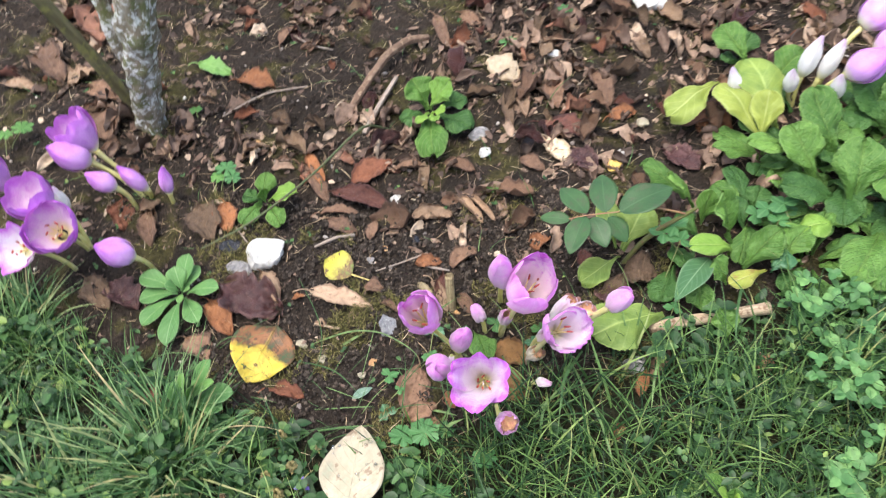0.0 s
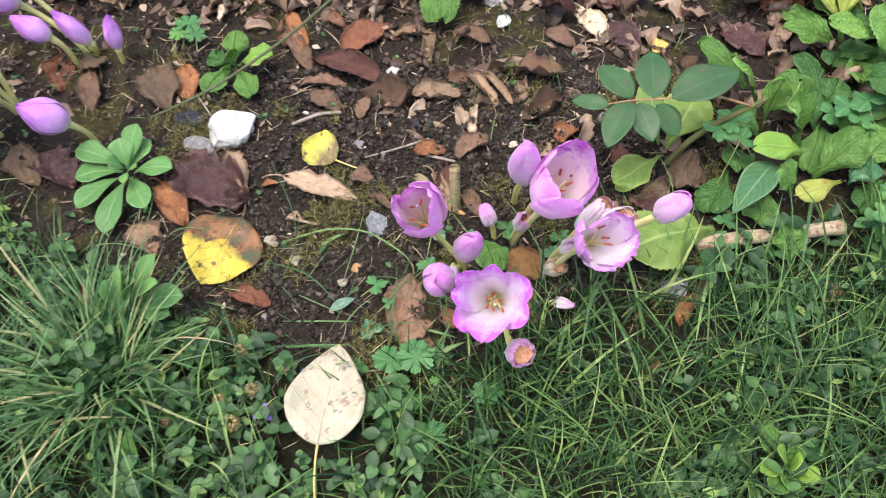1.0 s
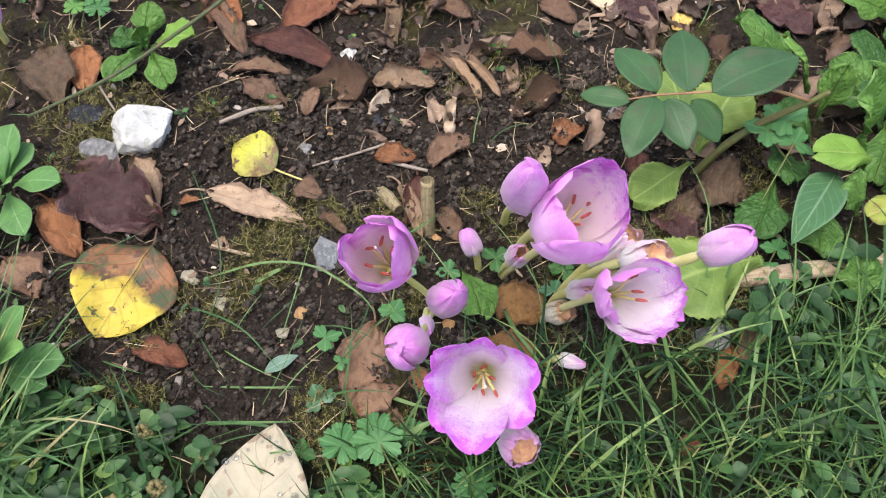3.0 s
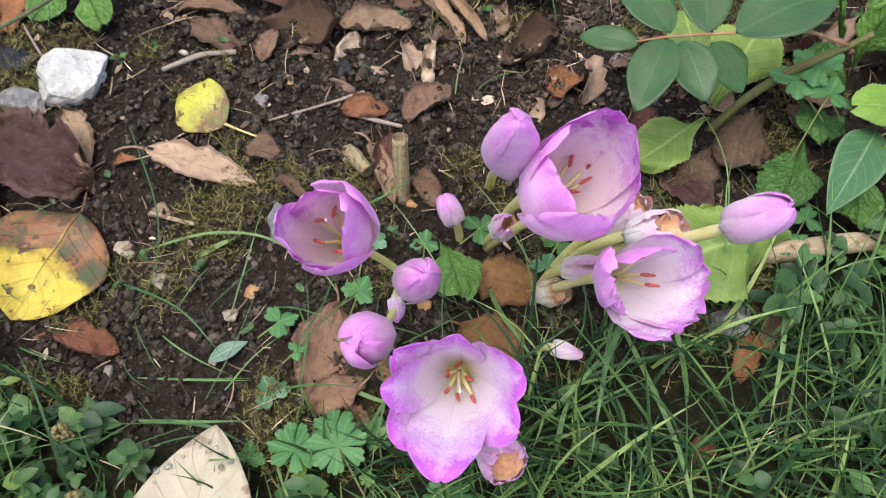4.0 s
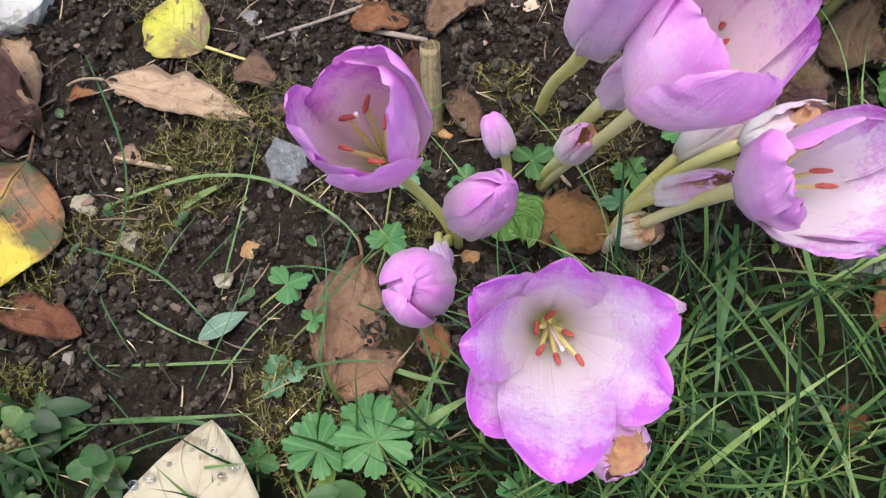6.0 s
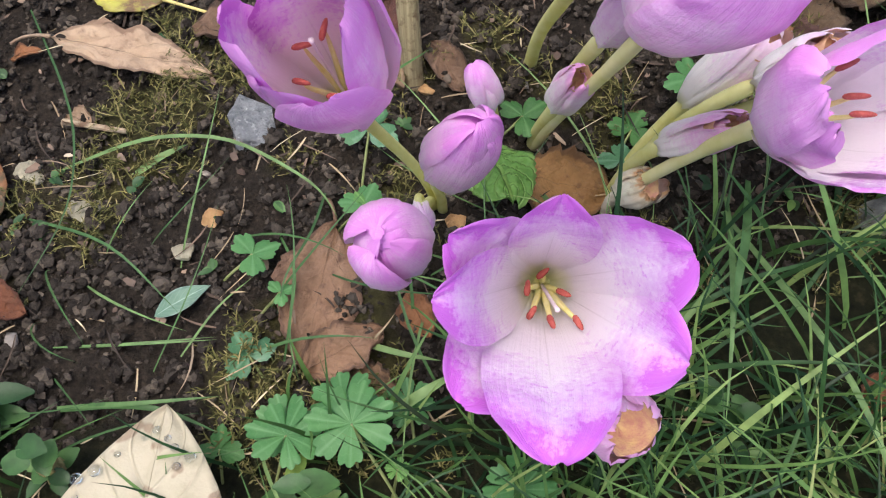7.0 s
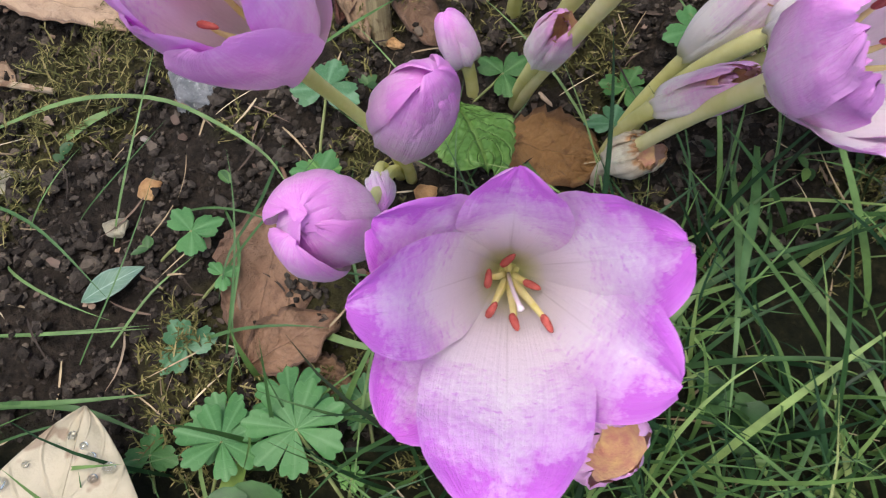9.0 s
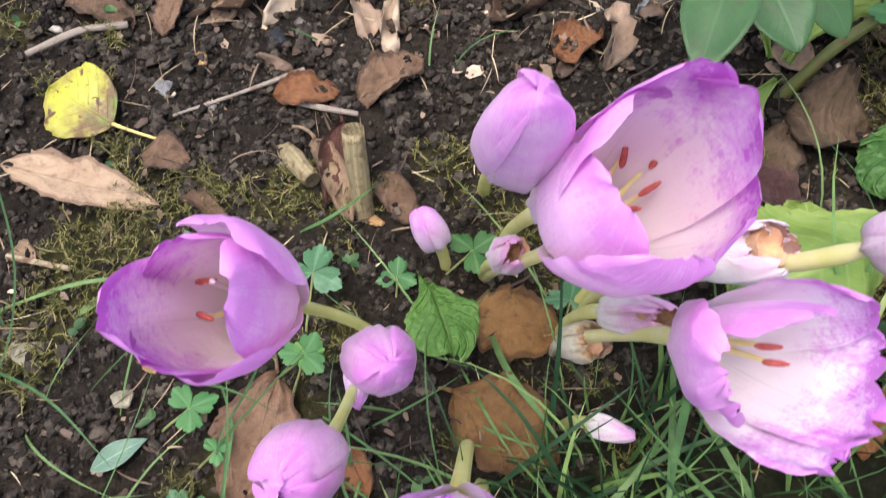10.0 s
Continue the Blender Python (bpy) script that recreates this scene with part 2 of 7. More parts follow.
island_material("crumb", (0.0, (0.014, 0.011, 0.009)), (0.5, (0.036, 0.029, 0.024)), (0.85, (0.070, 0.057, 0.046)), (1.0, (0.12, 0.095, 0.073)), rough=1.0, grain=500, bump=0.9, spec=0.12)
island_material("litter", (0.0, (0.045, 0.029, 0.021)), (0.4, (0.105, 0.066, 0.047)), (0.7, (0.20, 0.13, 0.09)), (0.92, (0.33, 0.23, 0.16)), (1.0, (0.50, 0.39, 0.28)), grain=150, through=0.05)
island_material("debris", (0.0, (0.022, 0.015, 0.011)), (0.5, (0.065, 0.043, 0.03)), (0.85, (0.15, 0.10, 0.07)), (1.0, (0.27, 0.20, 0.14)), grain=160, rough=0.8)
island_material("straw", (0.0, (0.16, 0.11, 0.06)), (0.6, (0.36, 0.27, 0.16)), (1.0, (0.55, 0.45, 0.30)), grain=120)
island_material("moss", (0.0, (0.04, 0.046, 0.011)), (0.45, (0.105, 0.100, 0.027)), (0.8, (0.185, 0.162, 0.052)), (1.0, (0.30, 0.25, 0.11)), grain=200, through=0.2, rough=0.8)
island_material("grass", (0.0, (0.022, 0.034, 0.014)), (0.12, (0.014, 0.046, 0.018)), (0.50, (0.048, 0.108, 0.029)), (0.86, (0.140, 0.240, 0.070)), (0.97, (0.25, 0.34, 0.11)), (1.0, (0.26, 0.27, 0.11)), rough=0.5, grain=90, through=0.22, bump=0.2, tint=(1.0, 1.0, 0.5), spec=0.28)
island_material("thin_grass", (0.0, (0.035, 0.085, 0.028)), (0.6, (0.08, 0.165, 0.054)), (1.0, (0.18, 0.27, 0.10)), rough=0.5, grain=90, through=0.22, bump=0.2, tint=(1.0, 1.0, 0.5), spec=0.28)
island_material("tuft_grass", (0.0, (0.04, 0.10, 0.034)), (0.5, (0.092, 0.18, 0.064)), (0.82, (0.20, 0.31, 0.13)), (0.93, (0.34, 0.33, 0.15)), (1.0, (0.45, 0.37, 0.2)), rough=0.5, grain=90, through=0.25, bump=0.2, tint=(1.0, 1.0, 0.6), spec=0.28)
island_material("weed", (0.0, (0.015, 0.046, 0.013)), (0.5, (0.038, 0.098, 0.029)), (0.9, (0.085, 0.18, 0.052)), (1.0, (0.24, 0.34, 0.08)), rough=0.45, grain=110, through=0.3, bump=0.3, tint=(1.0, 1.0, 0.55))
island_material("clover", (0.0, (0.05, 0.14, 0.04)), (0.6, (0.10, 0.24, 0.075)), (1.0, (0.17, 0.33, 0.10)), rough=0.5, grain=110, through=0.3, bump=0.3, tint=(1.0, 1.0, 0.55))
island_material("pebble", (0.0, (0.10, 0.09, 0.085)), (0.5, (0.26, 0.22, 0.19)), (0.85, (0.36, 0.31, 0.26)), (1.0, (0.52, 0.48, 0.42)), grain=180, bump=0.6)


def stone_material(name, dark, light, stain, rough=0.7, big=35.0, spec=0.4):
    n = Nodes("stone_" + name, rough, spec)
    p = n.coords()
    col = n.ramp(n.noise(big, 6, p), (0.3, dark), (0.65, light))
    col = n.mix(n.ramp(n.noise(big * 2.2, 5, p), (0.58, (0, 0, 0)), (0.72, (1, 1, 1))), col, stain)
    n.bump(n.math("ADD", n.noise(big * 3, 9, p, 0.7), n.math("MULTIPLY", n.voronoi(big * 2, p), 0.5)), 0.9, 0.006)
    MATS[name] = n.done(col)


stone_material("white_stone", (0.46, 0.45, 0.41), (0.72, 0.70, 0.66), (0.42, 0.41, 0.33), 0.8, 60.0)
stone_material("flint", (0.09, 0.09, 0.10), (0.42, 0.40, 0.38), (0.55, 0.52, 0.47), 0.35, 70, 0.5)
stone_material("slate", (0.16, 0.165, 0.175), (0.32, 0.32, 0.325), (0.60, 0.59, 0.57), 0.22, 130, 0.5)
stone_material("chalk", (0.24, 0.20, 0.13), (0.46, 0.42, 0.31), (0.16, 0.14, 0.07))
stone_material("dark_flint", (0.012, 0.013, 0.017), (0.04, 0.042, 0.05), (0.10, 0.10, 0.11), 0.25, 60, 0.5)
stone_material("orange_chip", (0.45, 0.22, 0.08), (0.68, 0.42, 0.2), (0.25, 0.10, 0.04), 0.6, 80)


def wood_material(name, dark, light, stain, along=(30, 30, 260), rough=0.75, lichen=None, growth=None):
    n = Nodes("wood_" + name, rough, 0.3)
    u, v = n.uv()
    c = n.add("ShaderNodeCombineXYZ")
    n.link(n.math("MULTIPLY", u, along[0]), c.inputs[0])
    n.link(n.math("MULTIPLY", v, along[1]), c.inputs[1])
    grain = n.noise(1.0, 5, c.outputs[0])
    col = n.ramp(grain, (0.3, dark), (0.7, light))
    col = n.mix(n.ramp(n.noise(along[2], 5), (0.52, (0, 0, 0)), (0.66, (1, 1, 1))), col, stain)
    if growth:
        col = n.mix(n.ramp(n.noise(38, 5, None, 0.65), (0.50, (0, 0, 0)), (0.60, (0.9, 0.9, 0.9))), col, growth)
    if lichen:
        col = n.mix(n.ramp(n.noise(85, 7, None, 0.7), (0.51, (0, 0, 0)), (0.57, (0.95, 0.95, 0.95))), col, lichen)
    n.bump(n.math("ADD", grain, n.noise(150 if lichen else 420, 6, None, 0.7)), 0.9 if lichen else 0.6, 0.004 if lichen else 0.0015)
    MATS[name] = n.done(col)


wood_material("bark", (0.13, 0.105, 0.07), (0.30, 0.25, 0.18), (0.36, 0.34, 0.29), (14, 5, 60), 0.85, (0.66, 0.66, 0.62), (0.13, 0.14, 0.05))
wood_material("mossy_stem", (0.075, 0.065, 0.03), (0.17, 0.15, 0.075), (0.20, 0.19, 0.06), (10, 6, 60))
wood_material("dry_stick", (0.26, 0.18, 0.11), (0.52, 0.42, 0.29), (0.17, 0.10, 0.06), (16, 2, 120))
wood_material("grey_stick", (0.19, 0.15, 0.115), (0.36, 0.30, 0.25), (0.2, 0.14, 0.1), (10, 2, 200))
wood_material("cut_stem", (0.15, 0.115, 0.06), (0.36, 0.29, 0.165), (0.13, 0.085, 0.045), (20, 1.5, 200))
wood_material("brown_twig", (0.09, 0.055, 0.035), (0.19, 0.12, 0.08), (0.28, 0.2, 0.13), (10, 4, 160))
wood_material("green_twig", (0.055, 0.07, 0.028), (0.10, 0.125, 0.055), (0.16, 0.11, 0.06), (6, 3, 160), 0.5)
wood_material("rose_stem", (0.07, 0.085, 0.025), (0.155, 0.16, 0.05), (0.14, 0.075, 0.04), (6, 3, 120), 0.45)


def petal_material(name, white, lilac, deep, start, full, patchy=0.35, streak=0.25, base=(0.86, 0.84, 0.58), through=0.5, brown=0.0, rims=0.32):
    """Petal colours run from the pale throat to the lilac tip, with fine veins and a dappled border."""
    n = Nodes("petal_" + name, 0.42, 0.3)
    u, v = n.uv()
    c = n.add("ShaderNodeCombineXYZ")
    n.link(n.math("MULTIPLY", u, 46.0), c.inputs[0])
    n.link(n.math("MULTIPLY", v, 2.5), c.inputs[1])
    n.link(n.math("MULTIPLY", n.random(), 20.0), c.inputs[2])
    stripes = n.noise(1.0, 3, c.outputs[0])
    spots = n.noise(560, 3)
    broad = n.noise(95, 3)
    edge = n.math("ABSOLUTE", n.math("SUBTRACT", u, 0.5))
    w = n.math("ADD", v, n.math("MULTIPLY", edge, rims))
    w = n.math("ADD", w, n.math("MULTIPLY", n.math("SUBTRACT", spots, 0.5), patchy * 0.6))
    w = n.math("ADD", w, n.math("MULTIPLY", n.math("SUBTRACT", broad, 0.5), patchy * 0.95))
    w = n.math("ADD", w, n.math("MULTIPLY", n.math("SUBTRACT", stripes, 0.5), streak))
    c2 = n.add("ShaderNodeCombineXYZ")
    n.link(n.math("ADD", n.math("MULTIPLY", u, 17.0), n.math("MULTIPLY", broad, 5.0)), c2.inputs[0])
    n.link(n.math("ADD", n.math("MULTIPLY", v, 15.0), n.math("MULTIPLY", spots, 1.0)), c2.inputs[1])
    n.link(n.math("MULTIPLY", n.random(), 31.0), c2.inputs[2])
    net = n.ramp(n.voronoi(1.0, c2.outputs[0], "DISTANCE_TO_EDGE"), (0.0, (1, 1, 1)), (0.12, (0, 0, 0)))
    net = n.math("MULTIPLY", net, n.ramp(v, (0.35, (0, 0, 0)), (0.6, (1, 1, 1))))
    w = n.math("ADD", w, n.math("MULTIPLY", net, 0.03))
    pink = n.ramp(n.noise(55, 5), (0.36, lilac), (0.66, deep))
    tone = n.ramp(n.random(), (0.0, (0.90, 0.86, 0.90)), (1.0, (1.06, 1.12, 1.06)))
    pink = n.mix(1.0, pink, tone, "MULTIPLY")
    # Paler streaks: petal streaking, with some of its sheen put into the colour.
    pink = n.mix(n.ramp(stripes, (0.45, (0, 0, 0)), (0.70, (1, 1, 1))), pink, n.mix(0.26, pink, white))
    pink = n.mix(n.ramp(w, (full - 0.08, (0, 0, 0)), (full + 0.22, (0.75, 0.75, 0.75))), pink, deep)
    col = n.mix(n.ramp(w, (start, (0, 0, 0)), (full, (1, 1, 1))), white, pink)
    dapple = n.ramp(n.noise(430, 4), (0.56, (0, 0, 0)), (0.66, (1, 1, 1)))
    border = n.ramp(w, (start - 0.04, (0, 0, 0)), (start + 0.12, (1, 1, 1)), (full + 0.1, (0.15, 0.15, 0.15)))
    col = n.mix(n.math("MULTIPLY", n.math("MULTIPLY", dapple, border), 0.5), col, deep)
    thread = n.math("SUBTRACT", 1.0, n.math("MULTIPLY", n.math("ABSOLUTE", n.math("SUBTRACT", stripes, 0.5)), 28.0), True)
    thread = n.math("MULTIPLY", thread, n.ramp(v, (0.2, (0, 0, 0)), (0.32, (1, 1, 1)), (0.7, (0, 0, 0))))
    col = n.mix(n.math("MULTIPLY", thread, 0.05), col, (0.50, 0.40, 0.42))
    col = n.mix(n.ramp(v, (0.03, (1, 1, 1)), (0.22, (0, 0, 0))), col, base)
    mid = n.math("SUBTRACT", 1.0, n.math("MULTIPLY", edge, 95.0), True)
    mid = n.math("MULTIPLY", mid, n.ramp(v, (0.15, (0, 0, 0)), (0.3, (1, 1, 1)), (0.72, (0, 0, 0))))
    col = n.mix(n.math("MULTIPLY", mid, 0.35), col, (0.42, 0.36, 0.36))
    rim = n.ramp(edge, (0.40, (0, 0, 0)), (0.49, (1, 1, 1)))
    col = n.mix(n.math("MULTIPLY", rim, 0.12), col, white)
    if brown:
        bw = n.math("ADD", v, n.math("MULTIPLY", n.math("SUBTRACT", n.noise(160, 4), 0.5), 0.3))
        col = n.mix(n.ramp(bw, (brown, (0, 0, 0)), (brown + 0.06, (1, 1, 1))), col, n.ramp(n.noise(200, 3), (0.3, (0.30, 0.13, 0.05)), (0.7, (0.55, 0.33, 0.17))))
    relief = n.math("ADD", n.math("MULTIPLY", stripes, 0.30), n.math("MULTIPLY", n.noise(240, 5), 0.55))
    n.bump(n.math("SUBTRACT", relief, n.math("MULTIPLY", net, 0.05)), 0.6, 0.002)
    MATS[name] = n.done(col, through)


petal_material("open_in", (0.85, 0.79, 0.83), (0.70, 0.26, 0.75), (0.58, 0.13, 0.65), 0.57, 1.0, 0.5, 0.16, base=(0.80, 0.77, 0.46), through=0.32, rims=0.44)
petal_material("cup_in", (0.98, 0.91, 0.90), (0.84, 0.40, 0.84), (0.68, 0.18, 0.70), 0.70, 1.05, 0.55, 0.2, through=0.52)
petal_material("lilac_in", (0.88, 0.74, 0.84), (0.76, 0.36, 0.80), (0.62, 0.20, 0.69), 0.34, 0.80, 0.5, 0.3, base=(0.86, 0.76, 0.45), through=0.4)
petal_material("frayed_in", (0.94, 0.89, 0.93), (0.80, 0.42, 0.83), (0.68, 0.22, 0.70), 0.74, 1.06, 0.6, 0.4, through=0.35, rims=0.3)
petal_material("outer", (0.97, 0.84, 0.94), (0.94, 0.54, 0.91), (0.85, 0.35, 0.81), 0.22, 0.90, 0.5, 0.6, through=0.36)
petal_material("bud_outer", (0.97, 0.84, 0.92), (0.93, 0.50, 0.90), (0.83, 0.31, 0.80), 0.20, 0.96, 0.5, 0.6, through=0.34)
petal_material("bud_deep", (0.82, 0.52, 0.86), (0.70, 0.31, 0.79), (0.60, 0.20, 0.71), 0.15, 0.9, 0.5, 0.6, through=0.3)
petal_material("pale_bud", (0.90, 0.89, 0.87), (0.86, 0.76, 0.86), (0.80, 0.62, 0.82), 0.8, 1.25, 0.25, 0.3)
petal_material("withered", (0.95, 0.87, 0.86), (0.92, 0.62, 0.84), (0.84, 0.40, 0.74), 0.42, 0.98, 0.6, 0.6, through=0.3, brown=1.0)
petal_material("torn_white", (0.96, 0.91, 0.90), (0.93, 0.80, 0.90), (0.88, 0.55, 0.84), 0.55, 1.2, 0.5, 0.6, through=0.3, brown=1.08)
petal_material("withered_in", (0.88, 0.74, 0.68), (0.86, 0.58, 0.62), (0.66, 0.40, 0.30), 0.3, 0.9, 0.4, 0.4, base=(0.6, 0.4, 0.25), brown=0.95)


petal_material("husk_petal", (0.62, 0.56, 0.44), (0.80, 0.74, 0.64), (0.50, 0.40, 0.28), 0.3, 0.9, 0.6, 0.5, base=(0.4, 0.32, 0.22), through=0.2, brown=0.9)


def plain(name, a, b, rough=0.5, scale=120.0, through=0.0, bump=0.2):
    n = Nodes(name, rough, 0.4)
    n.bump(n.noise(scale * 3, 3), bump, 0.0008)
    MATS[name] = n.done(n.ramp(n.noise(scale, 4), (0.3, a), (0.7, b)), through)


plain("flower_tube", (0.64, 0.60, 0.20), (0.78, 0.75, 0.38), 0.42, 60, 0.3)
plain("flower_tube_pink", (0.70, 0.65, 0.26), (0.82, 0.75, 0.44), 0.42, 60, 0.2)
plain("filament", (0.80, 0.72, 0.25), (0.88, 0.82, 0.45), 0.5, 200, 0.2)
plain("anther", (0.27, 0.040, 0.034), (0.42, 0.095, 0.075), 0.7, 400, 0.0, 0.6)
plain("style", (0.80, 0.66, 0.74), (0.86, 0.78, 0.80), 0.5, 200, 0.2)
plain("torn_mouth", (0.62, 0.28, 0.24), (0.78, 0.56, 0.28), 0.7, 260, 0.1, 0.6)
plain("husk", (0.46, 0.38, 0.28), (0.72, 0.66, 0.55), 0.7, 90, 0.1, 0.6)
plain("petiole", (0.16, 0.20, 0.07), (0.28, 0.30, 0.12), 0.5, 120, 0.1)
plain("rachis", (0.24, 0.10, 0.06), (0.30, 0.20, 0.09), 0.5, 120)
plain("yellow_stalk", (0.50, 0.38, 0.10), (0.62, 0.50, 0.2), 0.5, 120)
plain("violet_petal", (0.16, 0.10, 0.42), (0.26, 0.18, 0.55), 0.5, 120, 0.2)
plain("seed_head", (0.22, 0.19, 0.07), (0.38, 0.30, 0.13), 0.7, 300, 0.1, 0.6)
plain("water", (0.8, 0.85, 0.85), (0.9, 0.92, 0.92), 0.03, 50, 0.0, 0.0)
MATS["water"].node_tree.nodes["Principled BSDF"].inputs["Transmission Weight"].default_value = 1.0
MATS["water"].node_tree.nodes["Principled BSDF"].inputs["IOR"].default_value = 1.33


# ---- mesh helpers ----
def smooth_mesh(name, verts, faces, uvs=None, mats=(), index=None, flat=False):
    me = bpy.data.meshes.new(name)
    me.from_pydata([tuple(v) for v in verts], [], faces)
    if uvs is not None:
        layer = me.uv_layers.new(name="UVMap")
        loops = np.empty(len(me.loops), dtype=np.int32)
        me.loops.foreach_get("vertex_index", loops)
        layer.data.foreach_set("uv", np.asarray(uvs, dtype=np.float32)[loops].ravel())
    for m in mats:
        me.materials.append(MATS[m])
    if index is not None:
        me.polygons.foreach_set("material_index", np.asarray(index, dtype=np.int32))
    me.polygons.foreach_set("use_smooth", np.full(len(me.polygons), not flat))
    me.update()
    return me


def attach(name, me, parent=None, label=""):
    ob = new(name, me)
    if parent is not None:
        ob.parent = parent
    return tagged(ob, label)


def empty_at(name, x, y, z, label, category, group="", kind=""):
    e = new(name)
    e.empty_display_size = 0.02
    e.location = (x, y, z)
    return tagged(e, label, category, group, kind)


def bump_noise(x, y, z=0.0):
    return noise.noise(Vector((x, y, z)))


# The lawn's edge in plan, from the shaded side of the bed to the primroses.
EDGE_X = (-3.0, -0.95, -0.65, -0.45, -0.26, -0.10, 0.02, 0.10, 0.20, 0.33, 0.48, 0.75, 3.0)
EDGE_Y = (1.05, 0.95, 0.82, 0.69, 0.61, 0.575, 0.60, 0.655, 0.685, 0.765, 0.80, 0.86, 1.0)


def edge(x):
    return float(np.interp(x, EDGE_X, EDGE_Y))


def lawn(x, y):
    """1 well inside the lawn, 0 on the bed."""
    e = edge(x) + 0.02 * bump_noise(x * 18, y * 18, 4.0)
    return min(1.0, max(0.0, (e - y) / 0.03 + 0.5))


def mossy(x, y):
    return min(1.0, max(0.0, (bump_noise(x * 11 + 3, y * 11, 2.0) + 0.8 * bump_noise(x * 34, y * 34, 7.0) - 0.17) / 0.20))


def gz(x, y):
    """The height of the ground, without its crumbs."""
    hole = -0.028 * math.exp(-((x - 0.085) ** 2 + (y - 0.735) ** 2) / (2 * 0.055 ** 2))
    return hole + 0.004 * bump_noise(x * 7, y * 7, 1.0)


def soil_z(x, y):
    k = 1.0 - 0.5 * lawn(x, y)
    z = gz(x, y) + k * (0.007 * bump_noise(x * 32, y * 32, 5.0) + 0.0055 * abs(bump_noise(x * 75, y * 75, 9.0)))
    return z + k * 0.0026 * bump_noise(x * 190, y * 190, 3.0)


def ground_sheet():
    xs = np.concatenate([-np.geomspace(80, 1.06, 26), np.arange(-1.0, 0.86, 0.005), np.geomspace(0.9, 80, 26)])
    ys = np.concatenate([-np.geomspace(80, 0.25, 24), np.arange(-0.2, 0.4, 0.03), np.arange(0.4, 1.62, 0.005), np.geomspace(1.7, 80, 24)])
    nx, ny = len(xs), len(ys)
    verts, mo, la, fa = [], [], [], []
    for y in ys:
        for x in xs:
            near = -1.05 < x < 0.9 and 0.0 < y < 1.65
            verts.append((x, y, soil_z(x, y) if near else gz(x, y)))
            mo.append(0.55 * mossy(x, y) if near else 0.0)
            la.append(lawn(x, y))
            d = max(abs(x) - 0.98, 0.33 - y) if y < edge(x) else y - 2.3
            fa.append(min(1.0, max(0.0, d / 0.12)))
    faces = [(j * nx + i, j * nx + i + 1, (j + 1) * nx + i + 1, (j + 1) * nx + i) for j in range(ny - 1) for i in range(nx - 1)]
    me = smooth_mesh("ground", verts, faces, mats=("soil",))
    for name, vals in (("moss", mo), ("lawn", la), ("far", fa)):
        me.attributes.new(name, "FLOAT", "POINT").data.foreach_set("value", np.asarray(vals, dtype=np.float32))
    return tagged(new("ground", me), "dark crumbly garden soil with moss, running into lawn", "ground", kind="structure")


ground_sheet()


def tube_data(points, radii, n=8, closed=True, hollow=0.0):
    """A round tube along points; returns vertices, faces and (round, along) coordinates."""
    pts = [Vector(p) for p in points]
    verts, faces, uvs = [], [], []
    side = None
    for i, p in enumerate(pts):
        d = (pts[min(i + 1, len(pts) - 1)] - pts[max(i - 1, 0)]).normalized()
        if side is None:
            side = d.orthogonal().normalized()
        side = (side - d * side.dot(d)).normalized()
        up = d.cross(side)
        for k in range(n + 1):
            a = 2 * math.pi * k / n
            verts.append(p + (side * math.cos(a) + up * math.sin(a)) * radii[i])
            uvs.append((k / n, i / (len(pts) - 1)))
    for i in range(len(pts) - 1):
        for k in range(n):
            a = i * (n + 1) + k
            faces.append((a, a + 1, a + n + 2, a + n + 1))
    if closed:
        for i, flip in ((0, True), (len(pts) - 1, False)):
            c = len(verts)
            d = (pts[1] - pts[0]) if i == 0 else (pts[-1] - pts[-2])
            verts.append(pts[i] + d.normalized() * (radii[i] * 0.25 * (-1 if i == 0 else 1) if not hollow else -hollow))
            uvs.append((0.5, 0.0 if i == 0 else 1.0))
            for k in range(n):
                a = i * (n + 1) + k
                faces.append((c, a + 1, a) if flip else (c, a, a + 1))
    return verts, faces, uvs


def bezier(p0, p1, p2, p3, n):
    p0, p1, p2, p3 = Vector(p0), Vector(p1), Vector(p2), Vector(p3)
    return [p0 * (1 - t) ** 3 + p1 * 3 * t * (1 - t) ** 2 + p2 * 3 * t * t * (1 - t) + p3 * t ** 3 for t in (i / n for i in range(n + 1))]


def leaf_width(shape, v):
    """Half width over full half width at v along the blade."""
    if shape == "prim":
        return min(1.0, (v / 0.60) ** 2.0 + 0.12 * (1 - v)) if v < 0.60 else max(0.03, 1 - ((v - 0.60) / 0.40) ** 2.4) ** 0.5
    if shape == "acute":
        return math.sin(math.pi * v ** 0.72) ** 0.85
    if shape == "spoon":
        return max(0.16 * (1 - v * 0.7), math.sin(math.pi * v ** 2.1) ** 0.65)
    if shape == "lance":
        return math.sin(math.pi * v ** 0.85) ** 0.95
    if shape == "rose":
        return math.sin(math.pi * v ** 0.88) ** 0.72
    return math.sin(math.pi * v ** 0.92) ** 0.75


